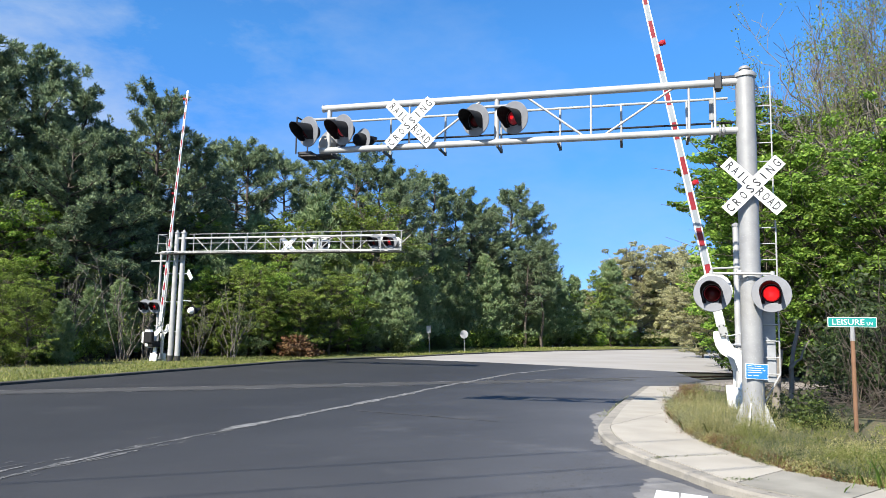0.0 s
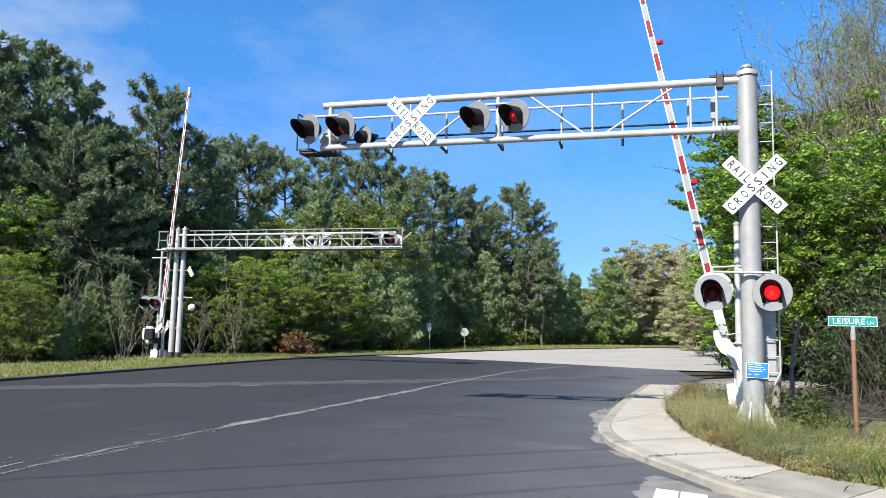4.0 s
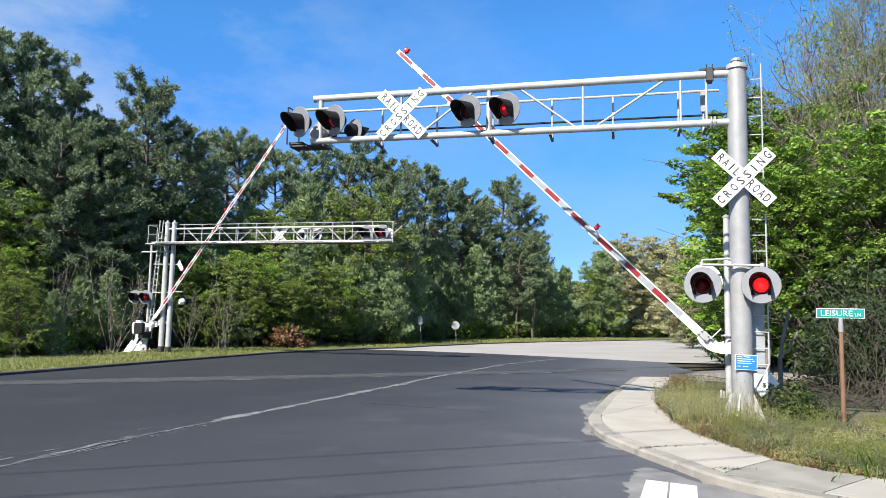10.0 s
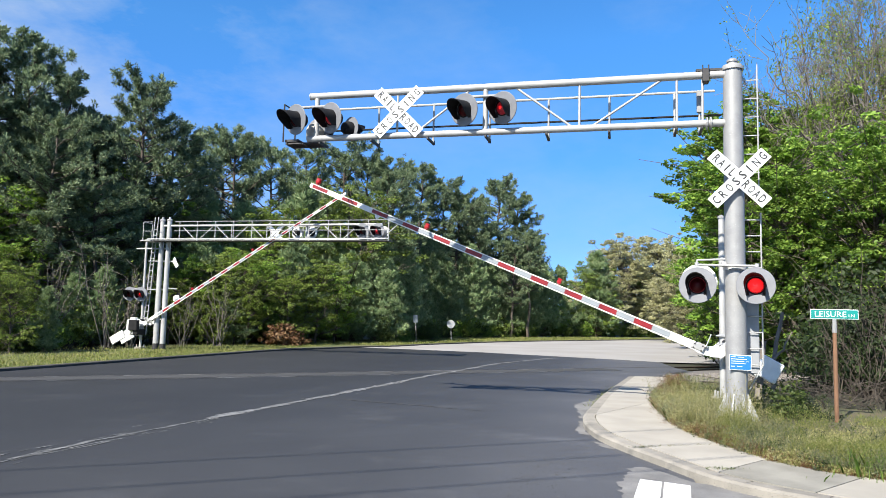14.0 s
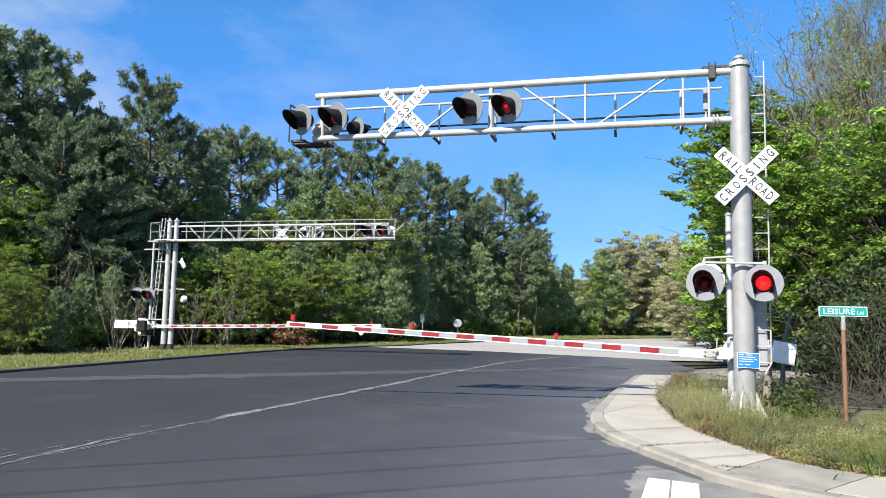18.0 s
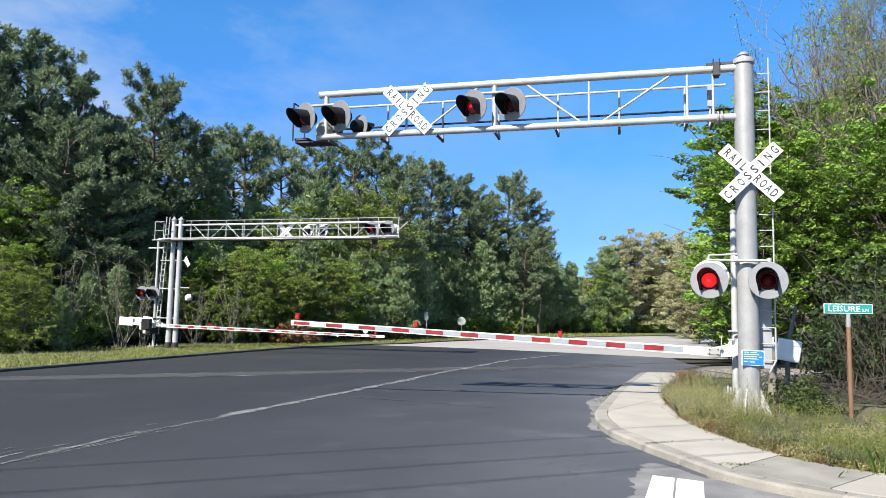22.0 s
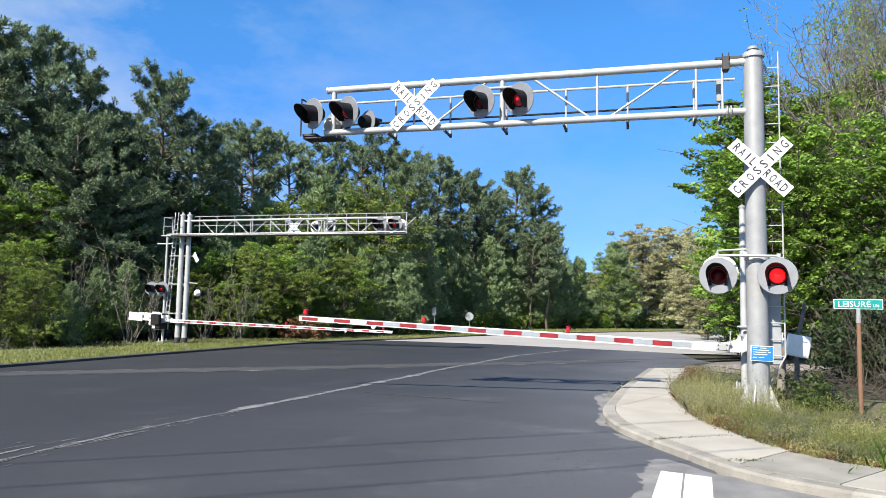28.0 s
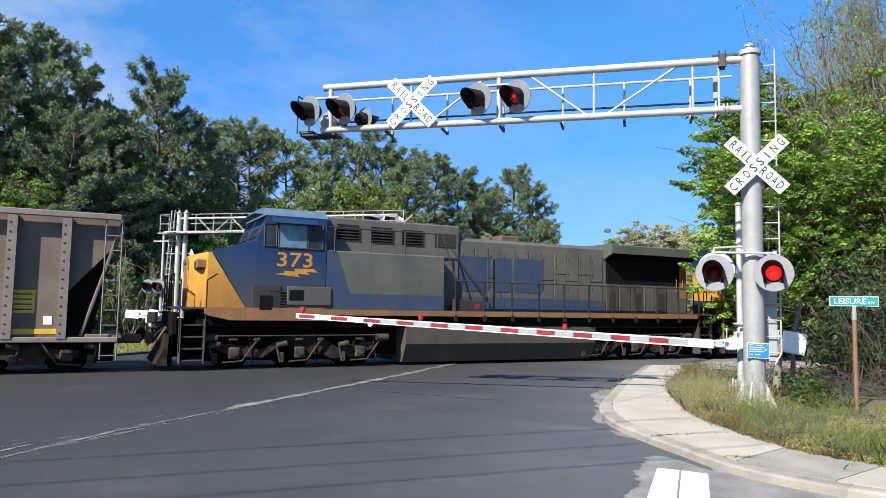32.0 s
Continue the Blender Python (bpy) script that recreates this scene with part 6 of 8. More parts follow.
    box(bm, (X(auxe + 0.9), 0, ht + 0.08), (0.3, 0.3, 0.16), 0.02)
    part("horn", bm, STEEL_DARK, g)
    MOVERS.append(g)
    return g, X


C995 = dict(sill=SILL_GOLD, hood=BLUE, end=YELLOW, aux=BLUE, box=BLUE, wing=BLUE, cab=BLUE, roof=CAB_ROOF, nose=BLUE, shade=BLUE, door=LOCO_DARKGREY, rail=BLACK, grab=YELLOW, tank=TANK, sash=GREY_PAINT, ventslat=BLUE, pane=GLASS, well=DOOR_BROWN, slat=BLUE)
D995 = dict(nose=0.77, cabf=2.24, cabb=4.64, auxe=10.02, w0=14.25, w1=20.7, hend=20.45, ht=4.52, at=4.72, wz=(4.1, 4.62), corner=0.8, box=(4.5, 8.2, 2.62), win=(2.5, 4.4), door=3.35,
            vents=((7.3, 7.95, 3.88, 4.48, True), (6.55, 7.15, 3.88, 4.48, True), (5.2, 5.85, 3.85, 4.45, True)), grilles=((8.7, 9.7, 3.85, 4.42), (6.0, 6.45, 4.2, 4.4)),
            lowvents=((5.15, 5.95, 1.85, 2.2), (6.9, 7.5, 1.92, 2.14), (3.61, 4.39, 1.82, 2.5), (2.36, 3.17, 1.82, 2.5)), rail=(7.7, 20.3), raised=(4.7, 7.5, 3.4), tank=(6.45, 14.1),
            reservoirs=((8.6, 10.6), (11.0, 13.0)), trucks=(3.95, 17.66))
loco_995, X = locomotive("locomotive", "dark blue diesel locomotive with golden yellow markings", C995, 10.75, D995, -1)
words("road_number", "995", 0.9, 0.46, FADED_GOLD, loco_995, pose(X(3.8), -1.503, 2.9), 0.002, bold=0.004)
bolt_mark(loco_995, X(3.95), 2.58, 1.2, -1.5, False, FADED_GOLD)
bm = bmesh.new()
box(bm, (X(4.98), -1.07, 3.55), (0.62, 0.05, 1.85), 0.012)
cab_door = part("cab_door", bm, BLUE_WORN, loco_995, "faded blue rear cab door")
bm = bmesh.new()
box(bm, (X(4.98), -1.1, 3.95), (0.3, 0.02, 0.75), 0.01)
part("door_window", bm, GLASS, cab_door)
bm = bmesh.new()
box(bm, (X(4.98), -1.113, 3.72), (0.26, 0.006, 0.16))
part("label_plate", bm, SIGN_WHITE, cab_door)
# gold emblem between square brackets on the hood, with pairs of dots
emblem = X(12.15)
for x0, x1, f in ((emblem - 1.68, emblem - 1.33, 1), (emblem + 1.68, emblem + 1.33, -1)):
    bm = bmesh.new()
    slab(bm, [(x0, 2.45), (x1, 2.45), (x1, 2.58), (x0 + f * 0.13, 2.58), (x0 + f * 0.13, 3.74), (x1, 3.74), (x1, 3.87), (x0, 3.87)], -1.013, -1.019)
    part("emblem_bracket", bm, YELLOW, loco_995, "gold square bracket")
for a, b in ((-1.28, -0.52), (-0.42, 0.34), (0.44, 1.26)):
    bm = bmesh.new()
    slab(bm, [(emblem + a, 2.86), (emblem + a, 3.52), (emblem + a + 0.1, 3.6), (emblem + b, 3.6), (emblem + b, 2.88), (emblem + b - 0.1, 2.78), (emblem + a + 0.08, 2.78)], -1.013, -1.019)
    part("emblem_block", bm, YELLOW, loco_995, "solid gold emblem block")
for dx in (-1.25, -0.92, 0.92, 1.25):
    bm = bmesh.new()
    lathe(bm, [(0, -0.003), (0.13, -0.003), (0.13, 0.003), (0, 0.003)], "y", 18)
    for v in bm.verts:
        v.co += Vector((emblem + dx, -1.017, 2.22))
    part("emblem_dot", bm, YELLOW, loco_995)
for x, z, w, h in ((emblem - 0.1, 3.55, 0.16, 0.12), (emblem + 1.85, 3.5, 0.16, 0.12), (X(8.9), 3.45, 0.14, 0.14), (X(14.9), 3.45, 0.2, 0.08), (X(17.9), 3.9, 0.16, 0.07), (X(5.9), 3.9, 0.12, 0.15)):
    bm = bmesh.new()
    box(bm, (x, -1.06 if x > X(10.0) else -1.022, z), (w, 0.01, h))
    part("label_plate", bm, SIGN_WHITE, loco_995)
for x, z, w, h in ((X(1.82), 2.02, 0.3, 0.22), (X(1.85), 2.27, 0.2, 0.2)):
    bm = bmesh.new()
    box(bm, (x, -1.47, z), (w, 0.02, h))
    part("label_plate", bm, SIGN_WHITE, loco_995)
# brake chains under the walkway
bm = bmesh.new()
for k in range(4):
    x0 = X(19.0) + 1.15 * k
    pts = [Vector((x0 + 1.1 * i / 6, -1.4, 1.38 - 0.2 * math.sin(math.pi * i / 6))) for i in range(7)]
    for p, q in zip(pts, pts[1:]):
        rod(bm, p, q, 0.02, n=5)
part("cable_loop", bm, TRUCK, loco_995, "slack cables under the sill")

C373 = dict(sill=ORANGE_DIRTY, hood=LOCO_GREY, end=ORANGE_DIRTY, aux=LOCO_GREY, box=LOCO_GREY, wing=WING_GREY, cab=BLUE_FADED, roof=ROOF_PALE, nose=BLUE_FADED, shade=BLUE_FADED, door=DOOR_BROWN, rail=STEEL_DARK, grab=TRUCK, tank=TANK, sash=STEEL_DARK, ventslat=LOCO_DARKGREY, pane=GLASS_LIT, well=DOOR_BROWN, slat=BROWN_GRILLE)
D373 = dict(nose=0.94, cabf=2.3, cabb=4.4, auxe=9.26, w0=15.57, w1=20.0, hend=19.85, ht=4.34, at=4.72, wz=(4.02, 4.44), corner=0.35, box=(4.4, 8.5, 3.62), win=(2.5, 4.28), door=2.9,
            vents=((4.85, 5.6, 4.02, 4.5, False), (6.0, 6.75, 4.0, 4.48, False), (7.1, 7.85, 3.98, 4.46, False)), grilles=((8.3, 9.1, 3.95, 4.42),),
            lowvents=((2.7, 3.2, 1.85, 2.35),), rail=(8.9, 20.0), raised=(4.5, 8.4, 4.35), tank=(7.15, 14.8), reservoirs=(), trucks=(3.75, 16.9))
loco_373, X = locomotive("locomotive", "weathered grey and blue diesel locomotive with a yellow nose", C373, 10.4, D373, 1)
# facing backwards, its left side shows
m_txt = pose(X(2.9), 1.503, 3.05, 0, 0, 180)
words("road_number", "373", 1.08, 0.44, YELLOW, loco_373, m_txt, 0.002, bold=0.01)
bolt_mark(loco_373, X(2.8), 2.74, 1.35, 1.502, True, YELLOW)
bm = bmesh.new()
slab(bm, [(X(0.935), 1.7), (X(0.935), 3.385), (X(1.02), 3.4), (X(2.1), 1.7)], 1.43, 1.512)
part("nose_stripe", bm, YELLOW_NOSE, loco_373, "grimy yellow nose panel")
bm = bmesh.new()
for s in (-1, 1):
    q = [(X(0.94) + 0.006, s * 1.42), (X(0.94) + 0.406, s * 0.62)]
    vs = [bm.verts.new((x, y, z)) for (x, y), z in ((q[0], 1.69), (q[0], 3.395), (q[1], 3.315), (q[1], 1.69))]
    bm.faces.new(vs if s > 0 else vs[::-1])
vs = [bm.verts.new((X(0.94) + 0.408, y, z)) for y, z in ((-0.62, 1.69), (0.62, 1.69), (0.62, 3.315), (-0.62, 3.315))]
bm.faces.new(vs)
part("nose_front", bm, YELLOW_NOSE, loco_373, "yellow front of the nose")
bm = bmesh.new()
slab(bm, [(X(4.42), 1.7), (X(4.42), 3.6), (X(4.75), 3.6), (X(5.2), 2.3), (X(8.48), 2.3), (X(8.48), 1.7)], 1.482, 1.487)
part("paint_band", bm, BLUE_WORN, loco_373, "weathered blue paint band")
bm = bmesh.new()
slab(bm, [(X(9.3), 1.72), (X(9.3), 2.3), (X(15.6), 2.28), (X(15.6), 1.72)], 1.012, 1.0165)
part("paint_band", bm, BLUE_WORN, loco_373)
# the washed-out blue emblem: three plain blocks
for a, b in ((9.28, 10.5), (10.62, 11.4), (11.5, 12.75)):
    bm = bmesh.new()
    slab(bm, [(X(a), 2.6), (X(a), 3.6), (X(a + 0.12), 3.7), (X(b), 3.7), (X(b), 2.62), (X(b - 0.12), 2.5), (X(a + 0.1), 2.5)], 1.018, 1.022)
    part("emblem_block", bm, BLUE_WORN, loco_373, "washed-out blue emblem block")
bm = bmesh.new()
vs = [bm.verts.new(v) for v in ((X(2.3) + 0.01, -1.36, 3.806), (X(2.3) + 0.01, 1.36, 3.806), (X(0.94), 1.32, 3.412), (X(0.94) + 0.36, 0.6, 3.335), (X(0.94) + 0.36, -0.6, 3.335), (X(0.94), -1.32, 3.412))]
bm.faces.new(vs)
part("nose_top", bm, LOCO_DARKGREY, loco_373, "dull grey non-slip top of the nose")
bm = bmesh.new()
slab(bm, [(X(0.96), 1.6), (X(0.96), 1.82), (X(4.4), 1.84), (X(4.4), 1.46), (X(1.6), 1.46)], 1.44, 1.552)
part("side_skirt", bm, ORANGE_DIRTY, loco_373, "rust-stained skirt below the cab")
bm = bmesh.new()
box(bm, (X(2.62), 1.52, 2.1), (0.82, 0.04, 0.8), 0.01)
door = part("cab_door", bm, LOCO_DARKGREY, loco_373, "grimy lower cab door")
bm = bmesh.new()
box(bm, (X(2.6), 1.548, 1.98), (0.36, 0.02, 0.42), 0.004)
part("door_vent", bm, GRILLE, door)
bm = bmesh.new()
box(bm, (X(0.8), 1.2, 3.06), (0.3, 0.36, 0.24), 0.02)
part("number_box", bm, ORANGE_DIRTY, loco_373, "dirty number box on the nose")
for y in (0.55, -0.55):
    bm = bmesh.new()
    box(bm, (X(0.94) + 0.41, y, 3.05), (0.03, 0.16, 0.34), 0.01)
    part("marker_light", bm, RUST, loco_373, "dark red marker light")
bm = bmesh.new()
slab(bm, [(X(0.0) + 0.02, 0.2), (X(0.0) + 0.34, 0.22), (X(0.0) + 0.14, 0.6), (X(0.0) + 0.08, 1.05), (X(0.0), 1.05)], -1.35, 1.35)
part("plough", bm, TRUCK, loco_373, "curved grey-brown snow plough")
bm = bmesh.new()
box(bm, (X(3.9), 1.52, 2.2), (1.35, 0.04, 0.55), 0.01)
access = part("access_panel", bm, LOCO_GREY, loco_373, "dirty steel access panel")
bm = bmesh.new()
box(bm, (X(3.5), 1.545, 2.22), (0.42, 0.02, 0.3), 0.004)
part("panel_opening", bm, GRILLE, access)
bm = bmesh.new()
box(bm, (X(9.45), 1.3, 1.95), (1.1, 0.3, 0.5), 0.02)
part("battery_box", bm, LOCO_DARKGREY, loco_373)
bm = bmesh.new()
box(bm, (X(9.75), 1.452, 1.98), (0.2, 0.006, 0.16))
part("label_plate", bm, STRIPE_RED, loco_373)
bm = bmesh.new()
rod(bm, (X(8.6), 1.4, 4.1), (X(10.2), 1.4, 2.2), 0.022, n=6)
rod(bm, (X(10.3), 1.2, 1.9), (X(10.3), 1.2, 4.0), 0.022, n=6)
part("sloping_rail", bm, STEEL_DARK, loco_373)


def hopper():
    """An open coal car with outside ribs, local +x towards the locomotives."""
    g = thing("hopper_car", "weathered brown open coal car with vertical ribs", "railway car")
    hl = 7.6
    bm = bmesh.new()
    slab(bm, [(-hl + 1.5, 0.92), (hl - 1.5, 0.92), (hl - 1.42, 2.1), (hl - 0.18, 3.55), (hl - 0.18, 4.22), (-hl + 0.18, 4.22), (-hl + 0.18, 3.55), (-hl + 1.42, 2.1)], -1.27, 1.27)
    part("body", bm, HOPPER, g)
    for s in (-1, 1):
        for k in range(11):
            x = -hl + 1.45 + k * (2 * hl - 2.9) / 10
            bm = bmesh.new()
            slab(bm, [(x - 0.11, 0.95), (x + 0.11, 0.95), (x + 0.11, 4.12), (x - 0.11, 4.12)], s * 1.27, s * 1.53)
            rib = part("rib", bm, HOPPER_RIB, g, "pale riveted rib")
            bm = bmesh.new()
            for q in range(13):
                box(bm, (x - 0.05, s * 1.537, 1.1 + 0.235 * q), (0.04, 0.016, 0.04))
            tagged(part("rivet_row", bm, RUST, rib), kind="stuff")
        bm = bmesh.new()
        box(bm, (0, s * 1.48, 4.2), (2 * hl - 0.3, 0.14, 0.16), 0.02)
        part("top_chord", bm, HOPPER_RIB, g)
        bm = bmesh.new()
        box(bm, (0, s * 1.45, 0.92), (2 * hl - 0.2, 0.12, 0.14), 0.02)
        part("side_sill", bm, HOPPER_RIB, g)
        for e in (-1, 1):
            bm = bmesh.new()
            for x in (hl - 0.12, hl - 0.52):
                rod(bm, (e * x, s * 1.46, 0.4), (e * x, s * 1.46, 4.2), 0.022, n=6)
            part("ladder_rail", bm, HOPPER_RIB, g)
            for k in range(9):
                bm = bmesh.new()
                rod(bm, (e * (hl - 0.12), s * 1.46, 0.5 + 0.4 * k), (e * (hl - 0.52), s * 1.46, 0.5 + 0.4 * k), 0.016, n=5)
                part("rung", bm, HOPPER_RIB, g)
            bm = bmesh.new()
            rod(bm, (e * (hl - 0.1), s * 1.3, 4.15), (e * (hl - 1.0), s * 1.3, 1.0), 0.045, n=6)
            part("end_strut", bm, HOPPER, g)
        bm = bmesh.new()
        box(bm, (hl - 2.4, s * 1.276, 1.9), (0.62, 0.01, 0.6))
        part("placard", bm, PLACARD, g, "yellow square with dark lines")
        for k in range(4):
            bm = bmesh.new()
            box(bm, (hl - 2.4, s * 1.283, 1.7 + 0.13 * k), (0.5, 0.004, 0.035))
            part("text_bar", bm, SIGN_BLACK, g)
        bm = bmesh.new()
        box(bm, (hl - 2.1, s * 1.276, 1.13), (1.06, 0.01, 0.14))
        part("stripe", bm, PLACARD, g, "yellow reflective stripe")
        bm = bmesh.new()
        box(bm, (hl - 1.78, s * 1.276, 1.42), (0.2, 0.01, 0.22))
        part("label_plate", bm, SIGN_WHITE, g)
    for e in (-1, 1):
        bm = bmesh.new()
        box(bm, (e * (hl - 0.45), 0, 1.0), (0.9, 2.7, 0.12), 0.02)
        part("end_platform", bm, HOPPER, g)
        bm = bmesh.new()
        box(bm, (e * (hl + 0.25), 0, 0.88), (0.7, 0.22, 0.26), 0.05)
        part("coupler", bm, RUST, g)
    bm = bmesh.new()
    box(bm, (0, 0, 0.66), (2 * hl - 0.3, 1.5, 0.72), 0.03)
    part("underframe", bm, UNDER, g, "black underframe box, shade painted in")
    # added blocks that stand in for the shade in the end recesses
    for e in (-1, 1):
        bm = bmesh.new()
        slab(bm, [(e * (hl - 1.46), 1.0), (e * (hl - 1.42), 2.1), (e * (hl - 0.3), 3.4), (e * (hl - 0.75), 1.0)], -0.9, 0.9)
        part("end_shade_block", bm, UNDER, g, "dark block standing in for shade under the end slope")
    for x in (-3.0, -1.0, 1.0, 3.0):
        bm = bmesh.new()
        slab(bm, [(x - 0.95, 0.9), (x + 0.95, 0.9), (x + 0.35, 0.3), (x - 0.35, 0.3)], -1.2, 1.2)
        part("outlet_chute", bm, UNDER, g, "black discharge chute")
    for x in (-5.4, 5.4):
        bogie(g, x, (-0.9, 0.9), 0.95, False)
    MOVERS.append(g)
    return g


hopper_a = hopper()
hopper_b = hopper()
SPEED = 21.5


TRAIN_SIZE = 1.03
for car in MOVERS:
    car.scale = (TRAIN_SIZE,) * 3


def train_rows(offset, turn, times):
    rows = []
    for t in times:
        p = TRACK0 + D * (10.75 + SPEED * (t - 30.8) + offset)
        rows.append((t, pose(p.x, p.y, RAIL_Z, 0, 0, TRACK_DEG + turn)))
    return rows


# ---- plants ----
def tubes(lines, n=5):
    """Tapered stems: each line is (points, first radius, last radius)."""
    vs, fs, base = [], [], 0
    ring = np.stack([np.cos(np.arange(n) * 2 * np.pi / n), np.sin(np.arange(n) * 2 * np.pi / n)], 1)
    for pts, r0, r1 in lines:
        p = np.asarray(pts, float)
        d = np.gradient(p, axis=0)
        d /= np.linalg.norm(d, axis=1)[:, None] + 1e-9
        ref = np.array([1.0, 0, 0]) if abs(d[0, 0]) < 0.8 else np.array([0, 1.0, 0])
        a = np.cross(d, ref)
        a /= np.linalg.norm(a, axis=1)[:, None] + 1e-9
        b = np.cross(d, a)
        r = np.linspace(r0, r1, len(p))[:, None, None]
        q = p[:, None] + r * (ring[None, :, :1] * a[:, None] + ring[None, :, 1:] * b[:, None])
        vs.append(q.reshape(-1, 3))
        k = len(p)
        i = np.arange(k - 1)[:, None] * n + np.arange(n)[None]
        j = np.arange(k - 1)[:, None] * n + (np.arange(n)[None] + 1) % n
        fs.append(np.stack([i, j, j + n, i + n], -1).reshape(-1, 4) + base)
        base += k * n
    return np.concatenate(vs), np.concatenate(fs)


def unit(v):
    return v / (np.linalg.norm(v, axis=-1, keepdims=True) + 1e-9)


def leaves(rs, centres, radii, per, size, flat=0.75, layered=0.0):
    """Leaf quads in clumps; each is a small pointed blade. layered: how far the leaves lie in tilted sprays."""
    m = len(centres)
    d = unit(rs.normal(size=(m, per, 3)))
    rad = rs.uniform(0.25, 1.0, (m, per, 1)) ** 0.4
    up = unit(np.array([0, 0, 1.0]) + rs.normal(size=(m, 1, 3)) * 0.32)
    off = d * rad * np.array([1, 1, flat])
    off = off - layered * up * np.sum(off * up, -1, keepdims=True) * 0.8
    p = (centres[:, None] + off * radii[:, None, None]).reshape(-1, 3)
    k = len(p)
    lie = np.broadcast_to(up, d.shape).reshape(-1, 3)
    nrm = unit((1 - layered) * d.reshape(-1, 3) + layered * lie + rs.normal(size=(k, 3)) * 0.42 + np.array([0, 0, 0.25]))
    a = unit(np.cross(nrm, rs.normal(size=(k, 3))))
    b = np.cross(nrm, a)
    l = (size * rs.uniform(0.6, 1.35, (k, 1)))
    w = l * rs.uniform(0.45, 0.7, (k, 1))
    q = np.stack([p - a * l, p - b * w + a * l * 0.1, p + a * l, p + b * w + a * l * 0.1], 1)
    return q.reshape(-1, 3), np.arange(4 * k).reshape(-1, 4)


def tufts(rs, centres, axes, per, length, width, spread=0.85):
    """Bursts of needles: thin blades that stand out from the end of a twig round its axis."""
    m = len(centres)
    d = unit(axes[:, None] * 0.65 + rs.normal(size=(m, per, 3)) * spread * 0.62 + np.array([0, 0, 0.18]))
    size = rs.uniform(0.75, 1.25, (m, 1, 1))
    l = length * size * rs.uniform(0.7, 1.15, (m, per, 1))
    c = centres[:, None] + d * 0.03 + rs.normal(size=(m, per, 3)) * 0.035 - axes[:, None] * rs.uniform(0, 0.14, (m, per, 1))
    w = unit(np.cross(d, rs.normal(size=(m, per, 3)))) * width * size
    q = np.stack([c - w * 0.7, c + d * l * 0.55 + w, c + d * l, c + d * l * 0.5 - w], 2).reshape(-1, 3)
    return q, np.arange(len(q)).reshape(-1, 4)


def bend(rs, a, b, k, wob):
    """A crooked line from a to b."""
    t = np.linspace(0, 1, k)[:, None]
    p = np.asarray(a) * (1 - t) + np.asarray(b) * t
    p[1:-1] += rs.normal(size=(k - 2, 3)) * wob
    return p


def plant(name, trunk, crown, bark, leaf, label, category, shoots=None):
    """A tree from the arrays of its wood and its foliage; stands at the origin."""
    t = tagged(new(name), label, category)
    link_mesh("trunk", np_mesh("trunk", *trunk), bark, t)
    link_mesh("crown", np_mesh("crown", *crown), leaf, t)
    if shoots is not None:
        link_mesh("new_growth", np_mesh("new_growth", *shoots), SHOOTS, t, "pale upright new growth")
    return t


def pine(seed, h, base=0.42, limbs=46, spread=0.2, lean=0.03, label="", leaf=None, sparse=0.0):
    """A tall pine: a bare stem, crooked limbs with side twigs, and a burst of needles on every twig."""
    rs = np.random.RandomState(seed)
    top = np.array([rs.normal() * lean * h, rs.normal() * lean * h, h * 0.97])
    stem = bend(rs, (0, 0, -0.3), top, 9, 0.008 * h)
    lines = [(stem, 0.0155 * h, 0.004 * h)]
    cs, ax = [], []

    def twig(a, d, ln, n):
        e = a + d * ln + np.array([0, 0, ln * 0.18])
        lines.append((bend(rs, a, e, 3, 0.04 * ln), 0.014 + 0.005 * ln, 0.007))
        for t in np.linspace(0.3, 1.0, n):
            cs.append(a + (e - a) * t + rs.normal(size=3) * 0.1)
            ax.append(unit(d + np.array([0, 0, 0.55]) + rs.normal(size=3) * 0.35))

    for i in range(limbs):
        f = base + (0.985 - base) * ((i + rs.rand()) / limbs)
        k = (f - base) / (1 - base)
        if rs.rand() < sparse * (1.2 - k):
            continue
        reach = spread * h * (0.32 + 0.78 * np.sin(np.pi * min(1.0, 0.26 + 0.7 * k))) * rs.uniform(0.5, 1.12)
        az = i * 2.4 + rs.uniform(-0.5, 0.5)
        s = np.array([np.interp(f * h, stem[:, 2], stem[:, j]) for j in range(3)])
        o = np.array([np.cos(az), np.sin(az), 0.0])
        rise = rs.uniform(-0.12, 0.2) + 0.75 * k ** 1.3
        e = s + o * reach + np.array([0, 0, reach * rise])
        lim = bend(rs, s, e, 5, 0.035 * reach)
        lim[-1, 2] += 0.1 * reach
        lines.append((lim, 0.0052 * h * (1.2 - 0.8 * k), 0.0014 * h))
        side = np.array([-o[1], o[0], 0.0])
        for q, g in enumerate(np.linspace(0.46, 1.0, 8)):
            a = np.array([np.interp(g * 4, np.arange(5), lim[:, j]) for j in range(3)])
            d = unit(o * rs.uniform(0.1, 0.8) + side * (1 if q % 2 else -1) * rs.uniform(0.2, 1.0) + np.array([0, 0, rs.uniform(-0.1, 1.0)]))
            twig(a, d, reach * rs.uniform(0.2, 0.38) * (1.15 - 0.5 * g), 5)
        twig(lim[-1], unit(o + np.array([0, 0, 0.6])), 0.16 * reach, 3)
    for i in range(7):
        twig(top - np.array([0, 0, 0.06 * h * rs.rand()]), unit(np.append(rs.normal(size=2) * 0.6, 1.0)), 0.035 * h, 4)
    cr = tufts(rs, np.array(cs), np.array(ax), 20, 0.25, 0.026, 1.15)
    return plant("pine_tree", tubes(lines), cr, BARK, leaf or PINE, label, "tree")


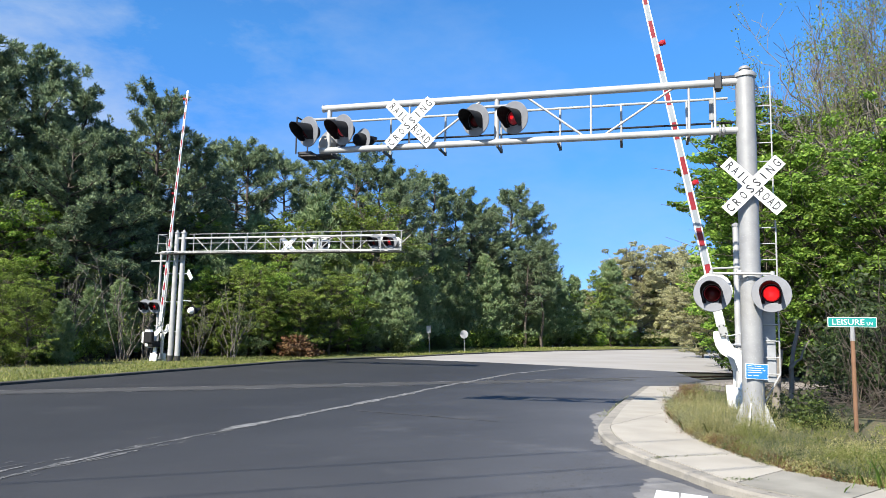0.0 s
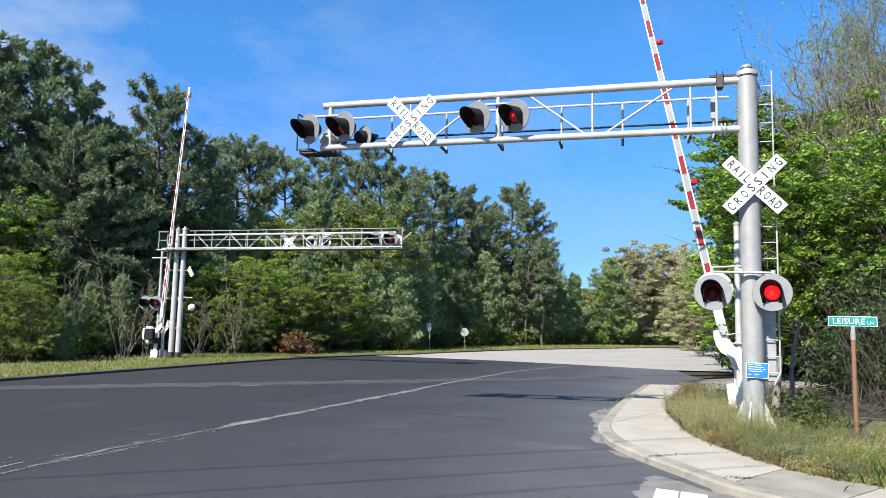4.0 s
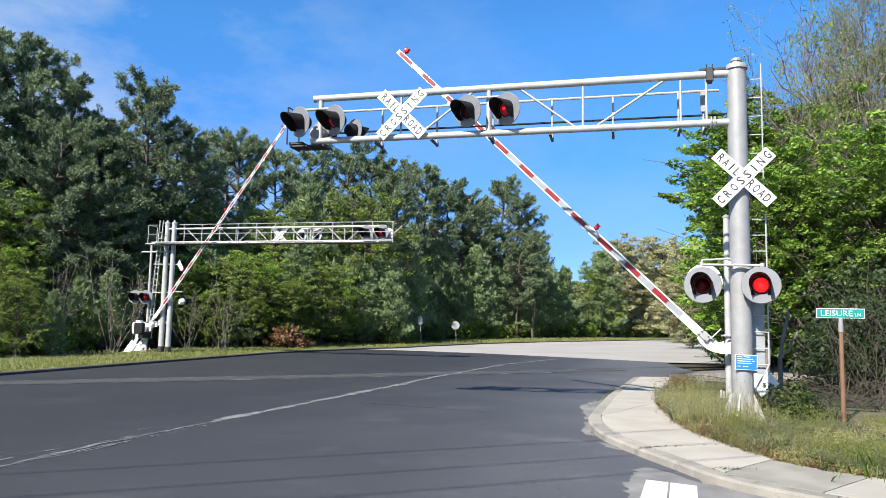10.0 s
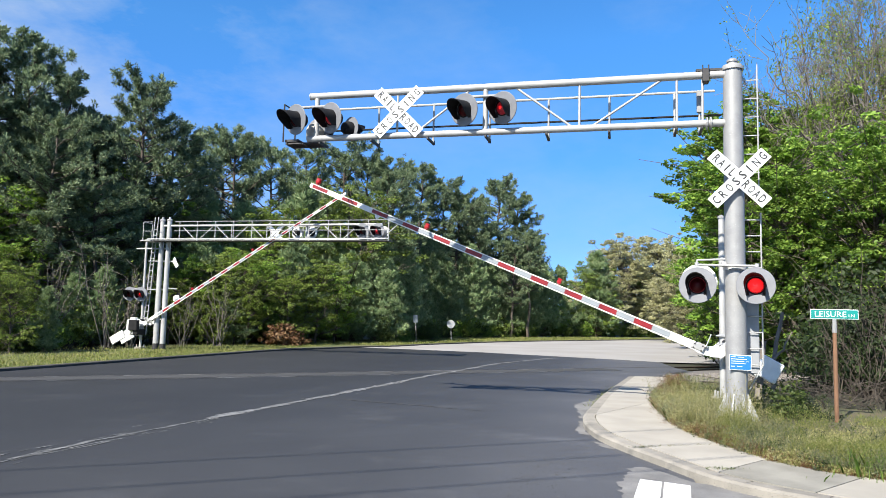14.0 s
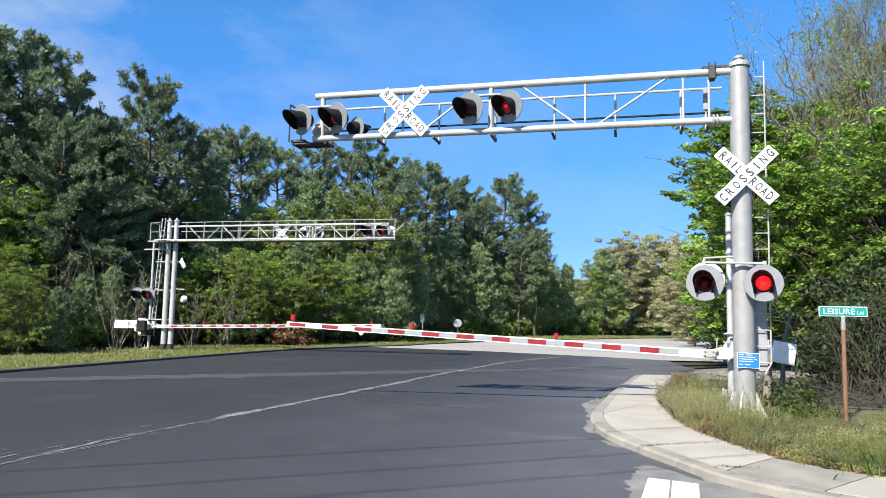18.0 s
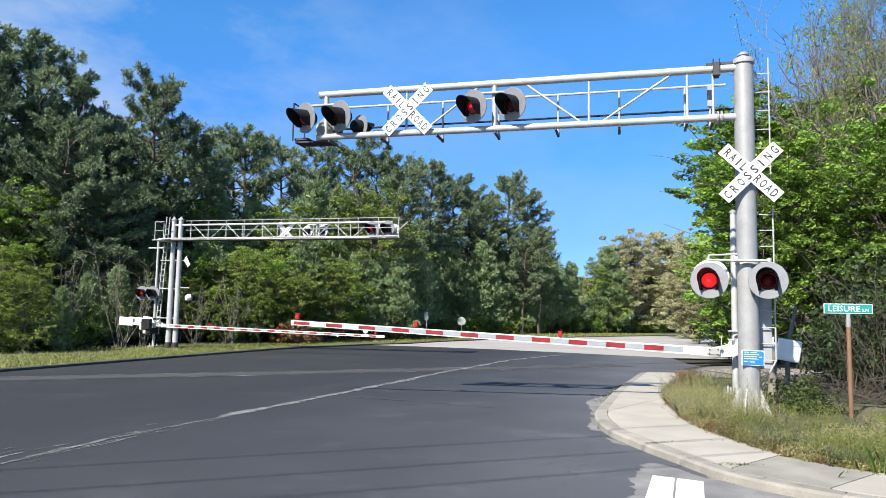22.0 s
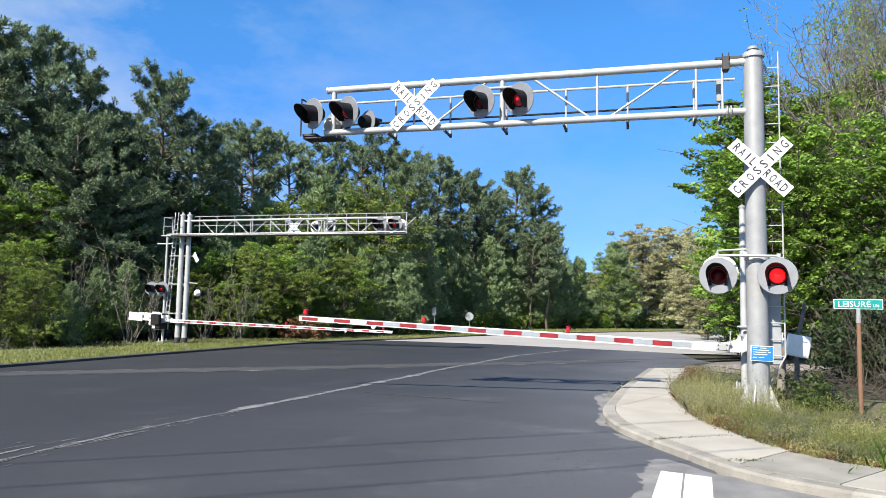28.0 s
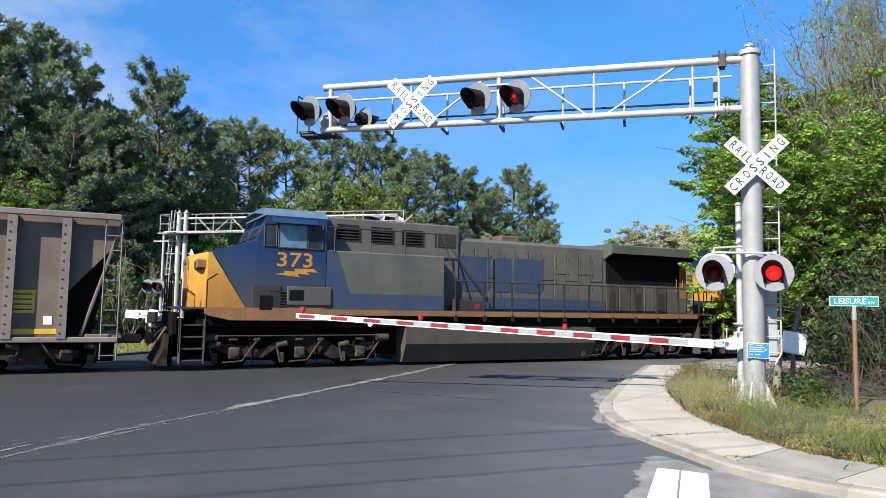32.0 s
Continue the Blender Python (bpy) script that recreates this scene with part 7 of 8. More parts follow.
def young_pine(seed, h, label, leaf=None):
    """A young pine, branched to the ground, with pale upright shoots on its twigs."""
    rs = np.random.RandomState(seed)
    stem = bend(rs, (0, 0, -0.2), (0, 0, h), 6, 0.01 * h)
    lines = [(stem, 0.012 * h, 0.003 * h)]
    cs, ax, sh = [], [], []
    for i in range(64):
        f = 0.03 + 0.95 * i / 64
        reach = 0.27 * h * (1 - f) ** 0.72 * rs.uniform(0.55, 1.2) + 0.02 * h
        az = i * 2.4 + rs.uniform(-0.4, 0.4)
        o = np.array([np.cos(az), np.sin(az), 0.0])
        side = np.array([-o[1], o[0], 0.0])
        s = np.array([0, 0, f * h])
        e = s + o * reach + np.array([0, 0, reach * rs.uniform(0.3, 0.75)])
        lines.append((bend(rs, s, e, 3, 0.02), 0.0032 * h, 0.0008 * h))
        for g in (0.3, 0.42, 0.54, 0.66, 0.77, 0.88, 1.0):
            for q in (-1, 0, 1):
                if rs.rand() < 0.8:
                    p = s + (e - s) * g + side * q * reach * 0.2 * rs.uniform(0.4, 1.3) + rs.normal(size=3) * 0.012 * h
                    cs.append(p)
                    ax.append(unit(o * 0.5 + side * q * 0.4 + np.array([0, 0, 1.0])))
                    if g > 0.6 and rs.rand() < 0.34:
                        sh.append(p + np.array([0, 0, 0.16]))
    cr = tufts(rs, np.array(cs), np.array(ax), 20, 0.25, 0.024, 0.75)
    st = tufts(rs, np.array(sh), np.tile((0.0, 0.0, 1.0), (len(sh), 1)), 5, 0.22, 0.012, 0.12)
    return plant("young_pine", tubes(lines), cr, BARK, leaf or PINE_LIGHT, label, "tree", st)


def broadleaf(seed, h, leaf, label, per=42, size=0.11, wide=0.34, low=0.12, clumps=120, bark=None, name="leafy_tree", puff=(0.03, 0.062)):
    rs = np.random.RandomState(seed)
    lines = []
    stem = bend(rs, (0, 0, -0.3), (rs.normal() * 0.05 * h, rs.normal() * 0.05 * h, h * 0.72), 7, 0.014 * h)
    lines.append((stem, 0.016 * h, 0.005 * h))
    cs, rr = [], []
    k = 16
    for i in range(k):
        f = low + (0.72 - low) * i / k
        s = np.array([np.interp(f * h, stem[:, 2], stem[:, j]) for j in range(3)])
        az = i * 2.4 + rs.uniform(-0.6, 0.6)
        reach = min(0.95, rs.uniform(0.6, 1.1)) * wide * h * min(1.0, 0.65 + 0.5 * math.sin(math.pi * min(1, 0.15 + i / k)))
        e = s + np.array([np.cos(az) * reach, np.sin(az) * reach, rs.uniform(0.10, 0.34) * h])
        e[2] = min(e[2], 0.96 * h)
        lim = bend(rs, s, e, 5, 0.02 * h)
        lines.append((lim, 0.006 * h, 0.0015 * h))
        for g in range(clumps // k):
            t = rs.uniform(0.3, 1.08)
            c = s + (e - s) * t + rs.normal(size=3) * np.array([0.075, 0.075, 0.06]) * h
            lines.append((bend(rs, s + (e - s) * min(1, t * 0.8), c, 3, 0.01 * h), 0.002 * h, 0.0007 * h))
            cs.append(c)
            rr.append(h * rs.uniform(*puff))
    for i in range(clumps // 6):
        c = np.array([rs.normal() * 0.12 * h, rs.normal() * 0.12 * h, h * rs.uniform(0.72, 0.95)])
        lines.append((bend(rs, stem[-2] + (stem[-1] - stem[-2]) * rs.rand(), c, 4, 0.012 * h), 0.003 * h, 0.001 * h))
        cs.append(c)
        rr.append(h * rs.uniform(*puff))
    cs = np.array(cs)
    cs[:, :2] *= np.minimum(1, wide * 1.12 * h / (np.linalg.norm(cs[:, :2], axis=1, keepdims=True) + 1e-6))
    cr = leaves(rs, cs, np.array(rr), per, size, 0.7, 0.6)
    return plant(name, tubes(lines), cr, bark or BARK, leaf, label, "tree")


def twiggy(seed, h, leaf, label, per=3, size=0.05):
    """An almost bare tree with fine budding twigs, h high."""
    rs = np.random.RandomState(seed)
    lines, tips = [], []

    def grow(a, d, ln, r, depth):
        b = a + d * ln
        lines.append((bend(rs, a, b, 4, ln * 0.06), r, r * 0.66))
        if depth == 0:
            tips.append(b)
            tips.append((a + b) / 2)
            return
        for i in range(3):
            nd = unit(d + rs.normal(size=3) * 0.5 + np.array([0, 0, 0.08]))
            grow(a + (b - a) * rs.uniform(0.5, 1.0), nd, ln * rs.uniform(0.6, 0.86), max(0.009, r * 0.6), depth - 1)

    for i in range(3):
        grow(np.array([rs.normal() * 0.2, rs.normal() * 0.2, -0.2]), unit(np.array([rs.normal() * 0.2, rs.normal() * 0.2, 1.0])), h * 0.33, 0.013 * h, 6)
    tips = np.array(tips)
    tips = tips[rs.rand(len(tips)) < 0.32]
    wv, wf = tubes(lines, 3)
    k = h / wv[:, 2].max()
    q, f = leaves(rs, tips * k, np.full(len(tips), 0.03 * h), per, size)
    return plant("budding_tree", (wv * k, wf), (q, f), BARK_PALE, leaf, label, "tree")


def saplings(seed, h, label):
    """A fan of thin pale bare stems from one foot, with a few leaves at their ends."""
    rs = np.random.RandomState(seed)
    lines, tips = [], []
    for i in range(9):
        a = np.array([rs.normal() * 0.12, rs.normal() * 0.12, -0.1])
        e = np.array([rs.normal() * 0.2 * h, rs.normal() * 0.2 * h, h * rs.uniform(0.6, 1.0)])
        st = bend(rs, a, e, 6, 0.018 * h)
        lines.append((st, 0.0065 * h, 0.0018 * h))
        for k in range(7):
            f = rs.uniform(0.3, 0.98)
            p = np.array([np.interp(f * 5, np.arange(6), st[:, j]) for j in range(3)])
            q = p + unit(unit(e - a) + rs.normal(size=3) * 0.5) * h * rs.uniform(0.08, 0.24)
            lines.append((bend(rs, p, q, 4, 0.01 * h), 0.0028 * h, 0.001 * h))
            tips += [q, (p + q) / 2]
    tips = np.array(tips)[rs.rand(len(tips)) < 0.5]
    return plant("sapling", tubes(lines, 4), leaves(rs, tips, np.full(len(tips), 0.04 * h), 4, 0.05), BARK_PALE, SPRING, label, "tree")


def bush(seed, h, leaf, label, per=30, size=0.075, wide=0.75):
    rs = np.random.RandomState(seed)
    lines, cs, rr = [], [], []
    for i in range(26):
        az = rs.uniform(0, 6.28)
        k = rs.uniform(0.15, 1)
        e = np.array([np.cos(az) * wide * h * k, np.sin(az) * wide * h * k, h * rs.uniform(0.35, 1.0) * (1.15 - 0.5 * k)])
        lines.append((bend(rs, (rs.normal() * 0.1, rs.normal() * 0.1, -0.05), e, 4, 0.05 * h), 0.012 * h, 0.003))
        for t in (0.45, 0.72, 1.0):
            cs.append(e * t + rs.normal(size=3) * 0.08 * h)
            rr.append(h * rs.uniform(0.09, 0.19))
    cr = leaves(rs, np.array(cs), np.array(rr), per, size)
    return plant("bush", tubes(lines, 4), cr, TWIG, leaf, label, "bush")


PROTO = {
    "P": [(pine(11 + i, 16.0, base=(0.34, 0.46, 0.3, 0.52, 0.4)[i], limbs=(54, 44, 58, 40, 50)[i], spread=(0.2, 0.22, 0.19, 0.23, 0.2)[i], sparse=(0.12, 0.4, 0.2, 0.45, 0.3)[i], label="tall dark green pine in the wood"), 16.0) for i in range(5)],
    "Y": [(young_pine(31 + i, 7.0, "young pine with branches to the ground"), 7.0) for i in range(3)],
    "S": [(broadleaf(41 + i, 8.0, SPRING, "tree in bright yellow-green spring leaf", clumps=190, per=80, size=0.066, low=0.06), 8.0) for i in range(2)],
    "R": [(broadleaf(55 + i, 8.0, GREEN, "broad tree in fresh green leaf beside the pavement", clumps=300, per=85, size=0.07, wide=0.27, low=0.08, puff=(0.025, 0.055)), 8.0) for i in range(3)],
    "G": [(broadleaf(51 + i, 8.0, GREEN, "broad tree in fresh green leaf", clumps=170, per=70, size=0.072, wide=0.36, low=0.08), 8.0) for i in range(3)],
    "O": [(broadleaf(61 + i, 9.0, OLIVE, "hazy olive tree just coming into leaf", clumps=300, per=100, size=0.085, wide=0.36, low=0.06, bark=BARK_PALE), 9.0) for i in range(2)],
    "T": [(twiggy(71 + i, 10.0, SPRING, "nearly bare tree with budding twigs", 11, 0.038), 10.0) for i in range(2)],
    "W": [(saplings(77 + i, 5.0, "clump of thin pale bare stems at the edge of the wood"), 5.0) for i in range(3)],
    "B": [(bush(81 + i, 2.2, (SHRUB, GREEN, SPRING)[i], "leafy bush at the edge of the wood"), 2.2) for i in range(3)],
    "N": [(bush(91, 1.5, RED_WEED, "dead reddish-brown bush at the edge of the wood"), 1.5)],
    "D": [(bush(85 + i, 2.6, DARK_SHRUB, "dark dense evergreen bush, in the thicket a stand-in for shade", 46, 0.06), 2.6) for i in range(2)],
}
USED = set()
COUNT = {}
rt = random.Random(12)


def plant_out(kind, x, y, h, group=""):
    """Sets a tree of that kind and height; every one is turned and stretched a little differently."""
    COUNT[kind] = COUNT.get(kind, -1) + 1
    ob, h0 = PROTO[kind][COUNT[kind] % len(PROTO[kind])]
    m = pose(x, y, land(x, y) - 0.06, rt.uniform(-2, 2), rt.uniform(-2, 2), rt.uniform(0, 360))
    if ob.name not in USED:
        USED.add(ob.name)
        ob.matrix_basis = m
        c = ob
    else:
        c = copy_thing(ob, m)
    s = h / h0
    w = s * rt.uniform(0.9, 1.15)
    if kind == "P":
        w = max(w, 0.75)
    if kind == "T":
        w *= 0.7
    c.scale = (w, w, s)
    if group:
        c["group"] = group
    return c


# standing places: kind, x, y, height
LEFT_WOOD = [
    ('P', -24.9, 43.5, 18.2), ('P', -26.9, 40.0, 17.1), ('P', -24.0, 45.0, 16.7), ('P', -28.3, 38.0, 17.2), ('P', -25.9, 50.0, 15.2),
    ('P', -20.1, 48.0, 17.3), ('P', -23.3, 52.0, 13.9), ('P', -19.3, 54.0, 14.8), ('P', -22.4, 47.0, 13.3), ('P', -25.1, 43.0, 13.8),
    ('P', -28.9, 44.0, 15.5), ('S', -28.3, 56.0, 17.9), ('G', -25.3, 41.0, 9.3), ('P', -21.9, 40.0, 12.6), ('G', -24.4, 38.6, 9.6),
    ('P', -21.0, 41.0, 10.0), ('P', -19.6, 42.0, 9.4), ('P', -23.0, 41.5, 12.0), ('P', -22.7, 49.5, 15.2), ('P', -18.5, 49.8, 15.0),
]
LEFT_EDGE = [
    ('S', -19.5, 31.0, 4.4), ('S', -18.0, 31.0, 3.7), ('Y', -17.6, 33.0, 3.1), ('Y', -21.2, 43.0, 6.3), ('W', -17.6, 39.4, 5.6), ('Y', -18.4, 40.6, 4.6), ('W', -16.6, 40.2, 4.6), ('Y', -19.6, 39.6, 4.2),
    ('P', -19.8, 45.0, 9.6), ('Y', -22.9, 47.0, 9.6), ('Y', -20.3, 47.0, 7.5), ('W', -12.4, 42.6, 4.4), ('W', -14.6, 42.6, 4.0), ('W', -19.9, 37.6, 5.0), ('G', -21.9, 47.0, 10.1),
    ('P', -19.5, 48.0, 10.4), ('G', -18.4, 51.0, 10.3), ('Y', -16.9, 53.0, 10.9), ('G', -15.7, 45.0, 6.2), ('Y', -14.4, 47.0, 5.9),
    ('Y', -16.1, 49.0, 7.7), ('S', -15.9, 44.0, 4.4), ('G', -17.7, 46.0, 4.9), ('S', -12.9, 46.0, 6.6), ('G', -11.0, 47.6, 5.6), ('S', -9.6, 50.0, 5.8), ('S', -13.7, 44.6, 4.0), ('S', -11.4, 45.2, 4.8), ('S', -9.4, 47.0, 5.0), ('Y', -12.4, 45.6, 4.6),
    ('S', -22.6, 36.5, 5.6), ('S', -20.8, 36.0, 4.4),
]
MIDDLE_PINES = [
    ('P', -18.7, 62.0, 17.3), ('P', -16.4, 60.0, 16.7), ('P', -15.5, 66.0, 17.2), ('P', -10.9, 64.0, 16.6), ('P', -8.9, 68.0, 17.8),
    ('P', -6.9, 70.0, 17.5), ('P', -4.8, 64.0, 15.0), ('P', -3.5, 70.0, 16.7), ('P', -1.2, 78.2, 18.3), ('P', 1.0, 80.4, 17.2),
    ('P', 3.0, 80.9, 16.0), ('P', 5.1, 84.0, 15.7), ('P', 8.5, 87.5, 18.6), ('P', 10.9, 88.0, 17.0), ('Y', 13.2, 90.0, 13.1),
]
MIDDLE_EDGE = [
    ('S', -12.0, 53.0, 10.4), ('Y', -9.7, 50.0, 7.4), ('G', -12.3, 49.0, 6.9), ('S', -7.9, 50.0, 6.3), ('S', -5.9, 57.2, 12.9),
    ('Y', -13.9, 53.0, 10.3), ('Y', -10.6, 58.0, 12.8), ('Y', -8.8, 60.0, 12.4), ('Y', -4.3, 57.0, 7.2), ('Y', -2.8, 65.5, 8.7),
    ('Y', -6.2, 56.0, 7.1), ('Y', -0.2, 74.4, 9.0), ('Y', 2.1, 75.2, 8.2), ('Y', 5.0, 81.0, 8.9), ('Y', 7.5, 81.9, 7.7), ('Y', 11.6, 87.2, 10.3),
    ('Y', 14.1, 88.4, 9.0), ('Y', 10.8, 85.8, 7.8), ('Y', 12.3, 85.7, 9.1), ('Y', 13.1, 87.9, 9.5), ('Y', -5.2, 55.5, 6.0), ('Y', -3.4, 56.0, 6.6), ('Y', -1.8, 72.2, 7.6), ('Y', 0.9, 75.8, 7.5), ('Y', 3.7, 78.7, 8.2), ('Y', 6.5, 81.5, 6.9), ('Y', 9.2, 82.4, 7.9), ('Y', -7.4, 57.0, 8.4), ('Y', -4.9, 60.0, 9.6), ('Y', 9.8, 85.2, 10.3), ('Y', 0.2, 75.8, 10.5), ('Y', 4.2, 77.7, 10.1), ('Y', -2.5, 64.0, 9.7), ('Y', 17.1, 92.2, 9.1), ('S', 21.5, 94.4, 10.8), ('G', -14.6, 51.0, 6.5), ('Y', -17.3, 50.0, 4.4), ('G', -6.8, 52.0, 5.4),
]
FAR_BEND = [
    ('O', 27.6, 99.7, 14.3), ('O', 33.4, 104.3, 15.6), ('O', 29.0, 82.0, 11.6), ('O', 23.4, 96.6, 9.4), ('O', 32.9, 104.1, 10.8), ('O', 27.4, 76.0, 9.0), ('G', 15.9, 89.7, 4.1),
    ('Y', 20.0, 94.3, 5.0), ('G', 22.8, 95.3, 3.2), ('G', 27.7, 100.4, 3.2), ('S', 6.1, 81.8, 4.6), ('O', 7.7, 80.9, 3.4), ('Y', 22.1, 93.8, 11.3), ('G', 4.0, 77.2, 2.0), ('G', 10.0, 86.1, 2.1),
    ('O', 9.0, 83.3, 5.6), ('R', 18.2, 41.0, 15.2), ('R', 20.4, 42.0, 15.7), ('R', 20.9, 40.0, 15.3), ('R', 15.2, 37.0, 4.5), ('O', 21.8, 60.0, 6.3),
]
RIGHT_WOOD = [
    ('R', 12.6, 27.5, 9.4), ('R', 12.4, 24.5, 7.6), ('R', 13.6, 22.0, 7.1), ('R', 15.4, 22.0, 7.8), ('R', 17.5, 27.0, 10.6), ('T', 27.0, 37.5, 22.5),
    ('T', 23.6, 33.0, 19.5), ('T', 24.6, 39.0, 22.5), ('R', 15.4, 30.0, 8.6), ('R', 13.2, 30.5, 7.0),
]

for rows_, grp in ((LEFT_WOOD, "trees of the wood by the road"), (LEFT_EDGE, "trees of the wood by the road"), (MIDDLE_PINES, "pines behind the crossing"), (MIDDLE_EDGE, "young trees at the wood's edge"), (FAR_BEND, "trees by the far bend"), (RIGHT_WOOD, "trees beside the pavement")):
    for kind, x, y, h in rows_:
        plant_out(kind, x, y, h, grp)
# the depth of the wood behind the front rows
for i in range(44):
    a = -0.72 + 0.86 * (i + rt.random()) / 44
    d = rt.uniform(58, 84) if a < -0.1 else rt.uniform(80, 92)
    plant_out("P", a * d, d, (13.5 if a < -0.25 else 12.0) * d / 75 * rt.uniform(0.7, 1.0) + (1.5 if a < -0.5 else 0), "pines deep in the wood")
for i in range(16):
    d = rt.uniform(44, 56)
    a = -0.72 + 0.34 * (i + rt.random()) / 16
    plant_out("Y", a * d, d, rt.uniform(4.5, 8), "young pines in the undergrowth")
for i in range(14):
    a = 0.1 + 0.45 * (i + rt.random()) / 14
    d = 72 + 95 * a + rt.uniform(4, 20)
    plant_out("G" if i % 3 else "O", a * d, d, rt.uniform(7.5, 10.5), "trees by the far bend")
for i in range(12):
    x = rt.uniform(21, 36)
    plant_out("G", x, 38 + 0.49 * (x - 12) + rt.uniform(1, 9), rt.uniform(8, 12), "trees beyond the track")
# a hedge of young pines and bushes along the verge of the bend
for i in range(15):
    a = -0.075 + 0.21 * (i + 0.6 * rt.random()) / 15
    d = float(np.interp(a, [-0.11, -0.06, -0.03, -0.014, 0.031, 0.09, 0.174], [49, 56, 66, 72.4, 73.6, 79.2, 87.2]))
    plant_out("Y", a * (d + 2.2), d + 2.2, rt.uniform(6.5, 9.0) * d / 74, "young pines in the undergrowth")
    plant_out("B", (a + 0.008) * (d + 0.8), d + 0.8, rt.uniform(1.5, 2.8), "bushes by the far bend")
# bushes along the edge of the wood and beside the pavement
for i in range(46):
    u = 14 + 50 * i / 46
    p = along(-27.2 - (2.4 if 24 < u < 40 else 0) + 2.0 * math.sin((u - 2.4) * 0.31) + rt.uniform(-0.8, 1.4) + (max(0, u - 46) ** 1.25) * 0.28, u)
    plant_out("B", p[0], p[1], rt.uniform(1.2, 2.8), "bushes along the verge")
for i in range(26):
    a = 0.05 + 0.36 * i / 26
    d = 73 + 92 * a + 1.5 * math.sin(i)
    plant_out("B", a * d, d, rt.uniform(1.2, 2.6), "bushes by the far bend")
# D bushes in and behind the thicket are added to stand in for shade
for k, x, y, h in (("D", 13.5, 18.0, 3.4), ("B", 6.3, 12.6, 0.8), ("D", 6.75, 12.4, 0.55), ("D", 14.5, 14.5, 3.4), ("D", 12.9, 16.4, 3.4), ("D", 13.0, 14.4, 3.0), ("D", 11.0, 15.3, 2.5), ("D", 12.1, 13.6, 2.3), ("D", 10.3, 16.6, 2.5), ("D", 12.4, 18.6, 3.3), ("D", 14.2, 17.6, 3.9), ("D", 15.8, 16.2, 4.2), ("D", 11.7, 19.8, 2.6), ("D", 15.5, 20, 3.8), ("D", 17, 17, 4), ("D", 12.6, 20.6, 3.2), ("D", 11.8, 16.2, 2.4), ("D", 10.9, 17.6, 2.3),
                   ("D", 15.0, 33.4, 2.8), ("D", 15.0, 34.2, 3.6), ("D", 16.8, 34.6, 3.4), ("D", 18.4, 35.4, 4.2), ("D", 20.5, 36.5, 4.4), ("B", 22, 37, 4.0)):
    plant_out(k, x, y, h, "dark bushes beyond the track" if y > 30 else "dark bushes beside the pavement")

plant_out("N", -9.4, 45.6, 1.7, "bushes along the verge")
plant_out("N", -8.6, 46.4, 1.2, "bushes along the verge")
# bare tangled thicket behind the street sign
rs = np.random.RandomState(5)
for k, (x, y, r, hh, cnt) in enumerate(((10.5, 14.0, 1.1, 2.4, 100), (9.9, 15.6, 1.0, 3.0, 90), (11.6, 15.4, 1.2, 3.4, 100), (11.6, 13.2, 1.5, 2.8, 110), (11.2, 17.0, 1.6, 3.8, 110), (13.5, 15.5, 1.8, 3.6, 90), (8.6, 14.4, 0.9, 0.7, 70), (9.3, 16.2, 1.3, 0.6, 80), (10.4, 18.6, 1.6, 0.7, 70))):
    lines = []
    for i in range(int(cnt * 0.8)):
        a = np.array([rs.normal() * r * 0.6, rs.normal() * r * 0.6, -0.05])
        e = a + np.array([rs.normal() * r * 0.9, rs.normal() * r * 0.9, hh * rs.uniform(0.02, 1.0)])
        mid = (a + e) / 2 + np.array([rs.normal() * 0.3, rs.normal() * 0.3, hh * rs.uniform(0.0, 0.7)])
        t = np.linspace(0, 1, 7)[:, None]
        p = a * (1 - t) ** 2 + 2 * mid * t * (1 - t) + e * t ** 2 + rs.normal(size=(7, 3)) * 0.05
        lines.append((p, rs.uniform(0.004, 0.016), 0.002))
    tagged(link_mesh("thicket", np_mesh("thicket", *tubes(lines, 4)), TWIG, None, "", pose(x, y, land(x, y) + 0.05)), "tangle of bare grey-brown stems and vines", "bush", "thickets behind the street sign", "stuff")
# old trunk and fallen branch beside the mast
st = tagged(new("tree_trunk"), "leaning broken grey tree trunk", "tree")
st.matrix_basis = pose(7.0, 14.6, 0.05)
rs = np.random.RandomState(9)
link_mesh("trunk", np_mesh("trunk", *tubes([(bend(rs, (0, 0, -0.1), (0.45, 0.3, 1.9), 7, 0.04), 0.06, 0.035), (bend(rs, (-0.2, 0.1, -0.1), (0.0, 0.2, 1.3), 5, 0.03), 0.1, 0.05), (bend(rs, (0.1, 0.05, 0.9), (0.6, 0.2, 1.5), 5, 0.04), 0.03, 0.015)], 8)), BARK_PALE, st)


# ---- grass and weeds ----
def blades(name, places, hmin, hmax, width, material, label, lift, seed, lean=0.45):
    rs = np.random.RandomState(seed)
    p = np.asarray(places, float)
    k = len(p)
    z = np.array([land(x, y) for x, y in p]) + lift
    az = rs.uniform(0, 2 * np.pi, k)
    h = rs.uniform(hmin, hmax, k) * rs.uniform(0.5, 1, k)
    s = np.stack([np.cos(az), np.sin(az)], 1)
    o = rs.normal(size=(k, 2)) * lean
    b = np.concatenate([p, z[:, None]], 1)
    w = np.concatenate([s * width, np.zeros((k, 1))], 1) * rs.uniform(0.6, 1.3, (k, 1))
    m = b + np.concatenate([o * h[:, None] * 0.35, h[:, None] * 0.6], 1)
    t = b + np.concatenate([o * h[:, None], h[:, None]], 1)
    q = np.stack([b - w, b + w, m + w * 0.7, t, m - w * 0.7], 1)
    return tagged(link_mesh(name, np_mesh(name, q.reshape(-1, 3), np.arange(5 * k).reshape(-1, 5)), material), label, "grass", kind="stuff")


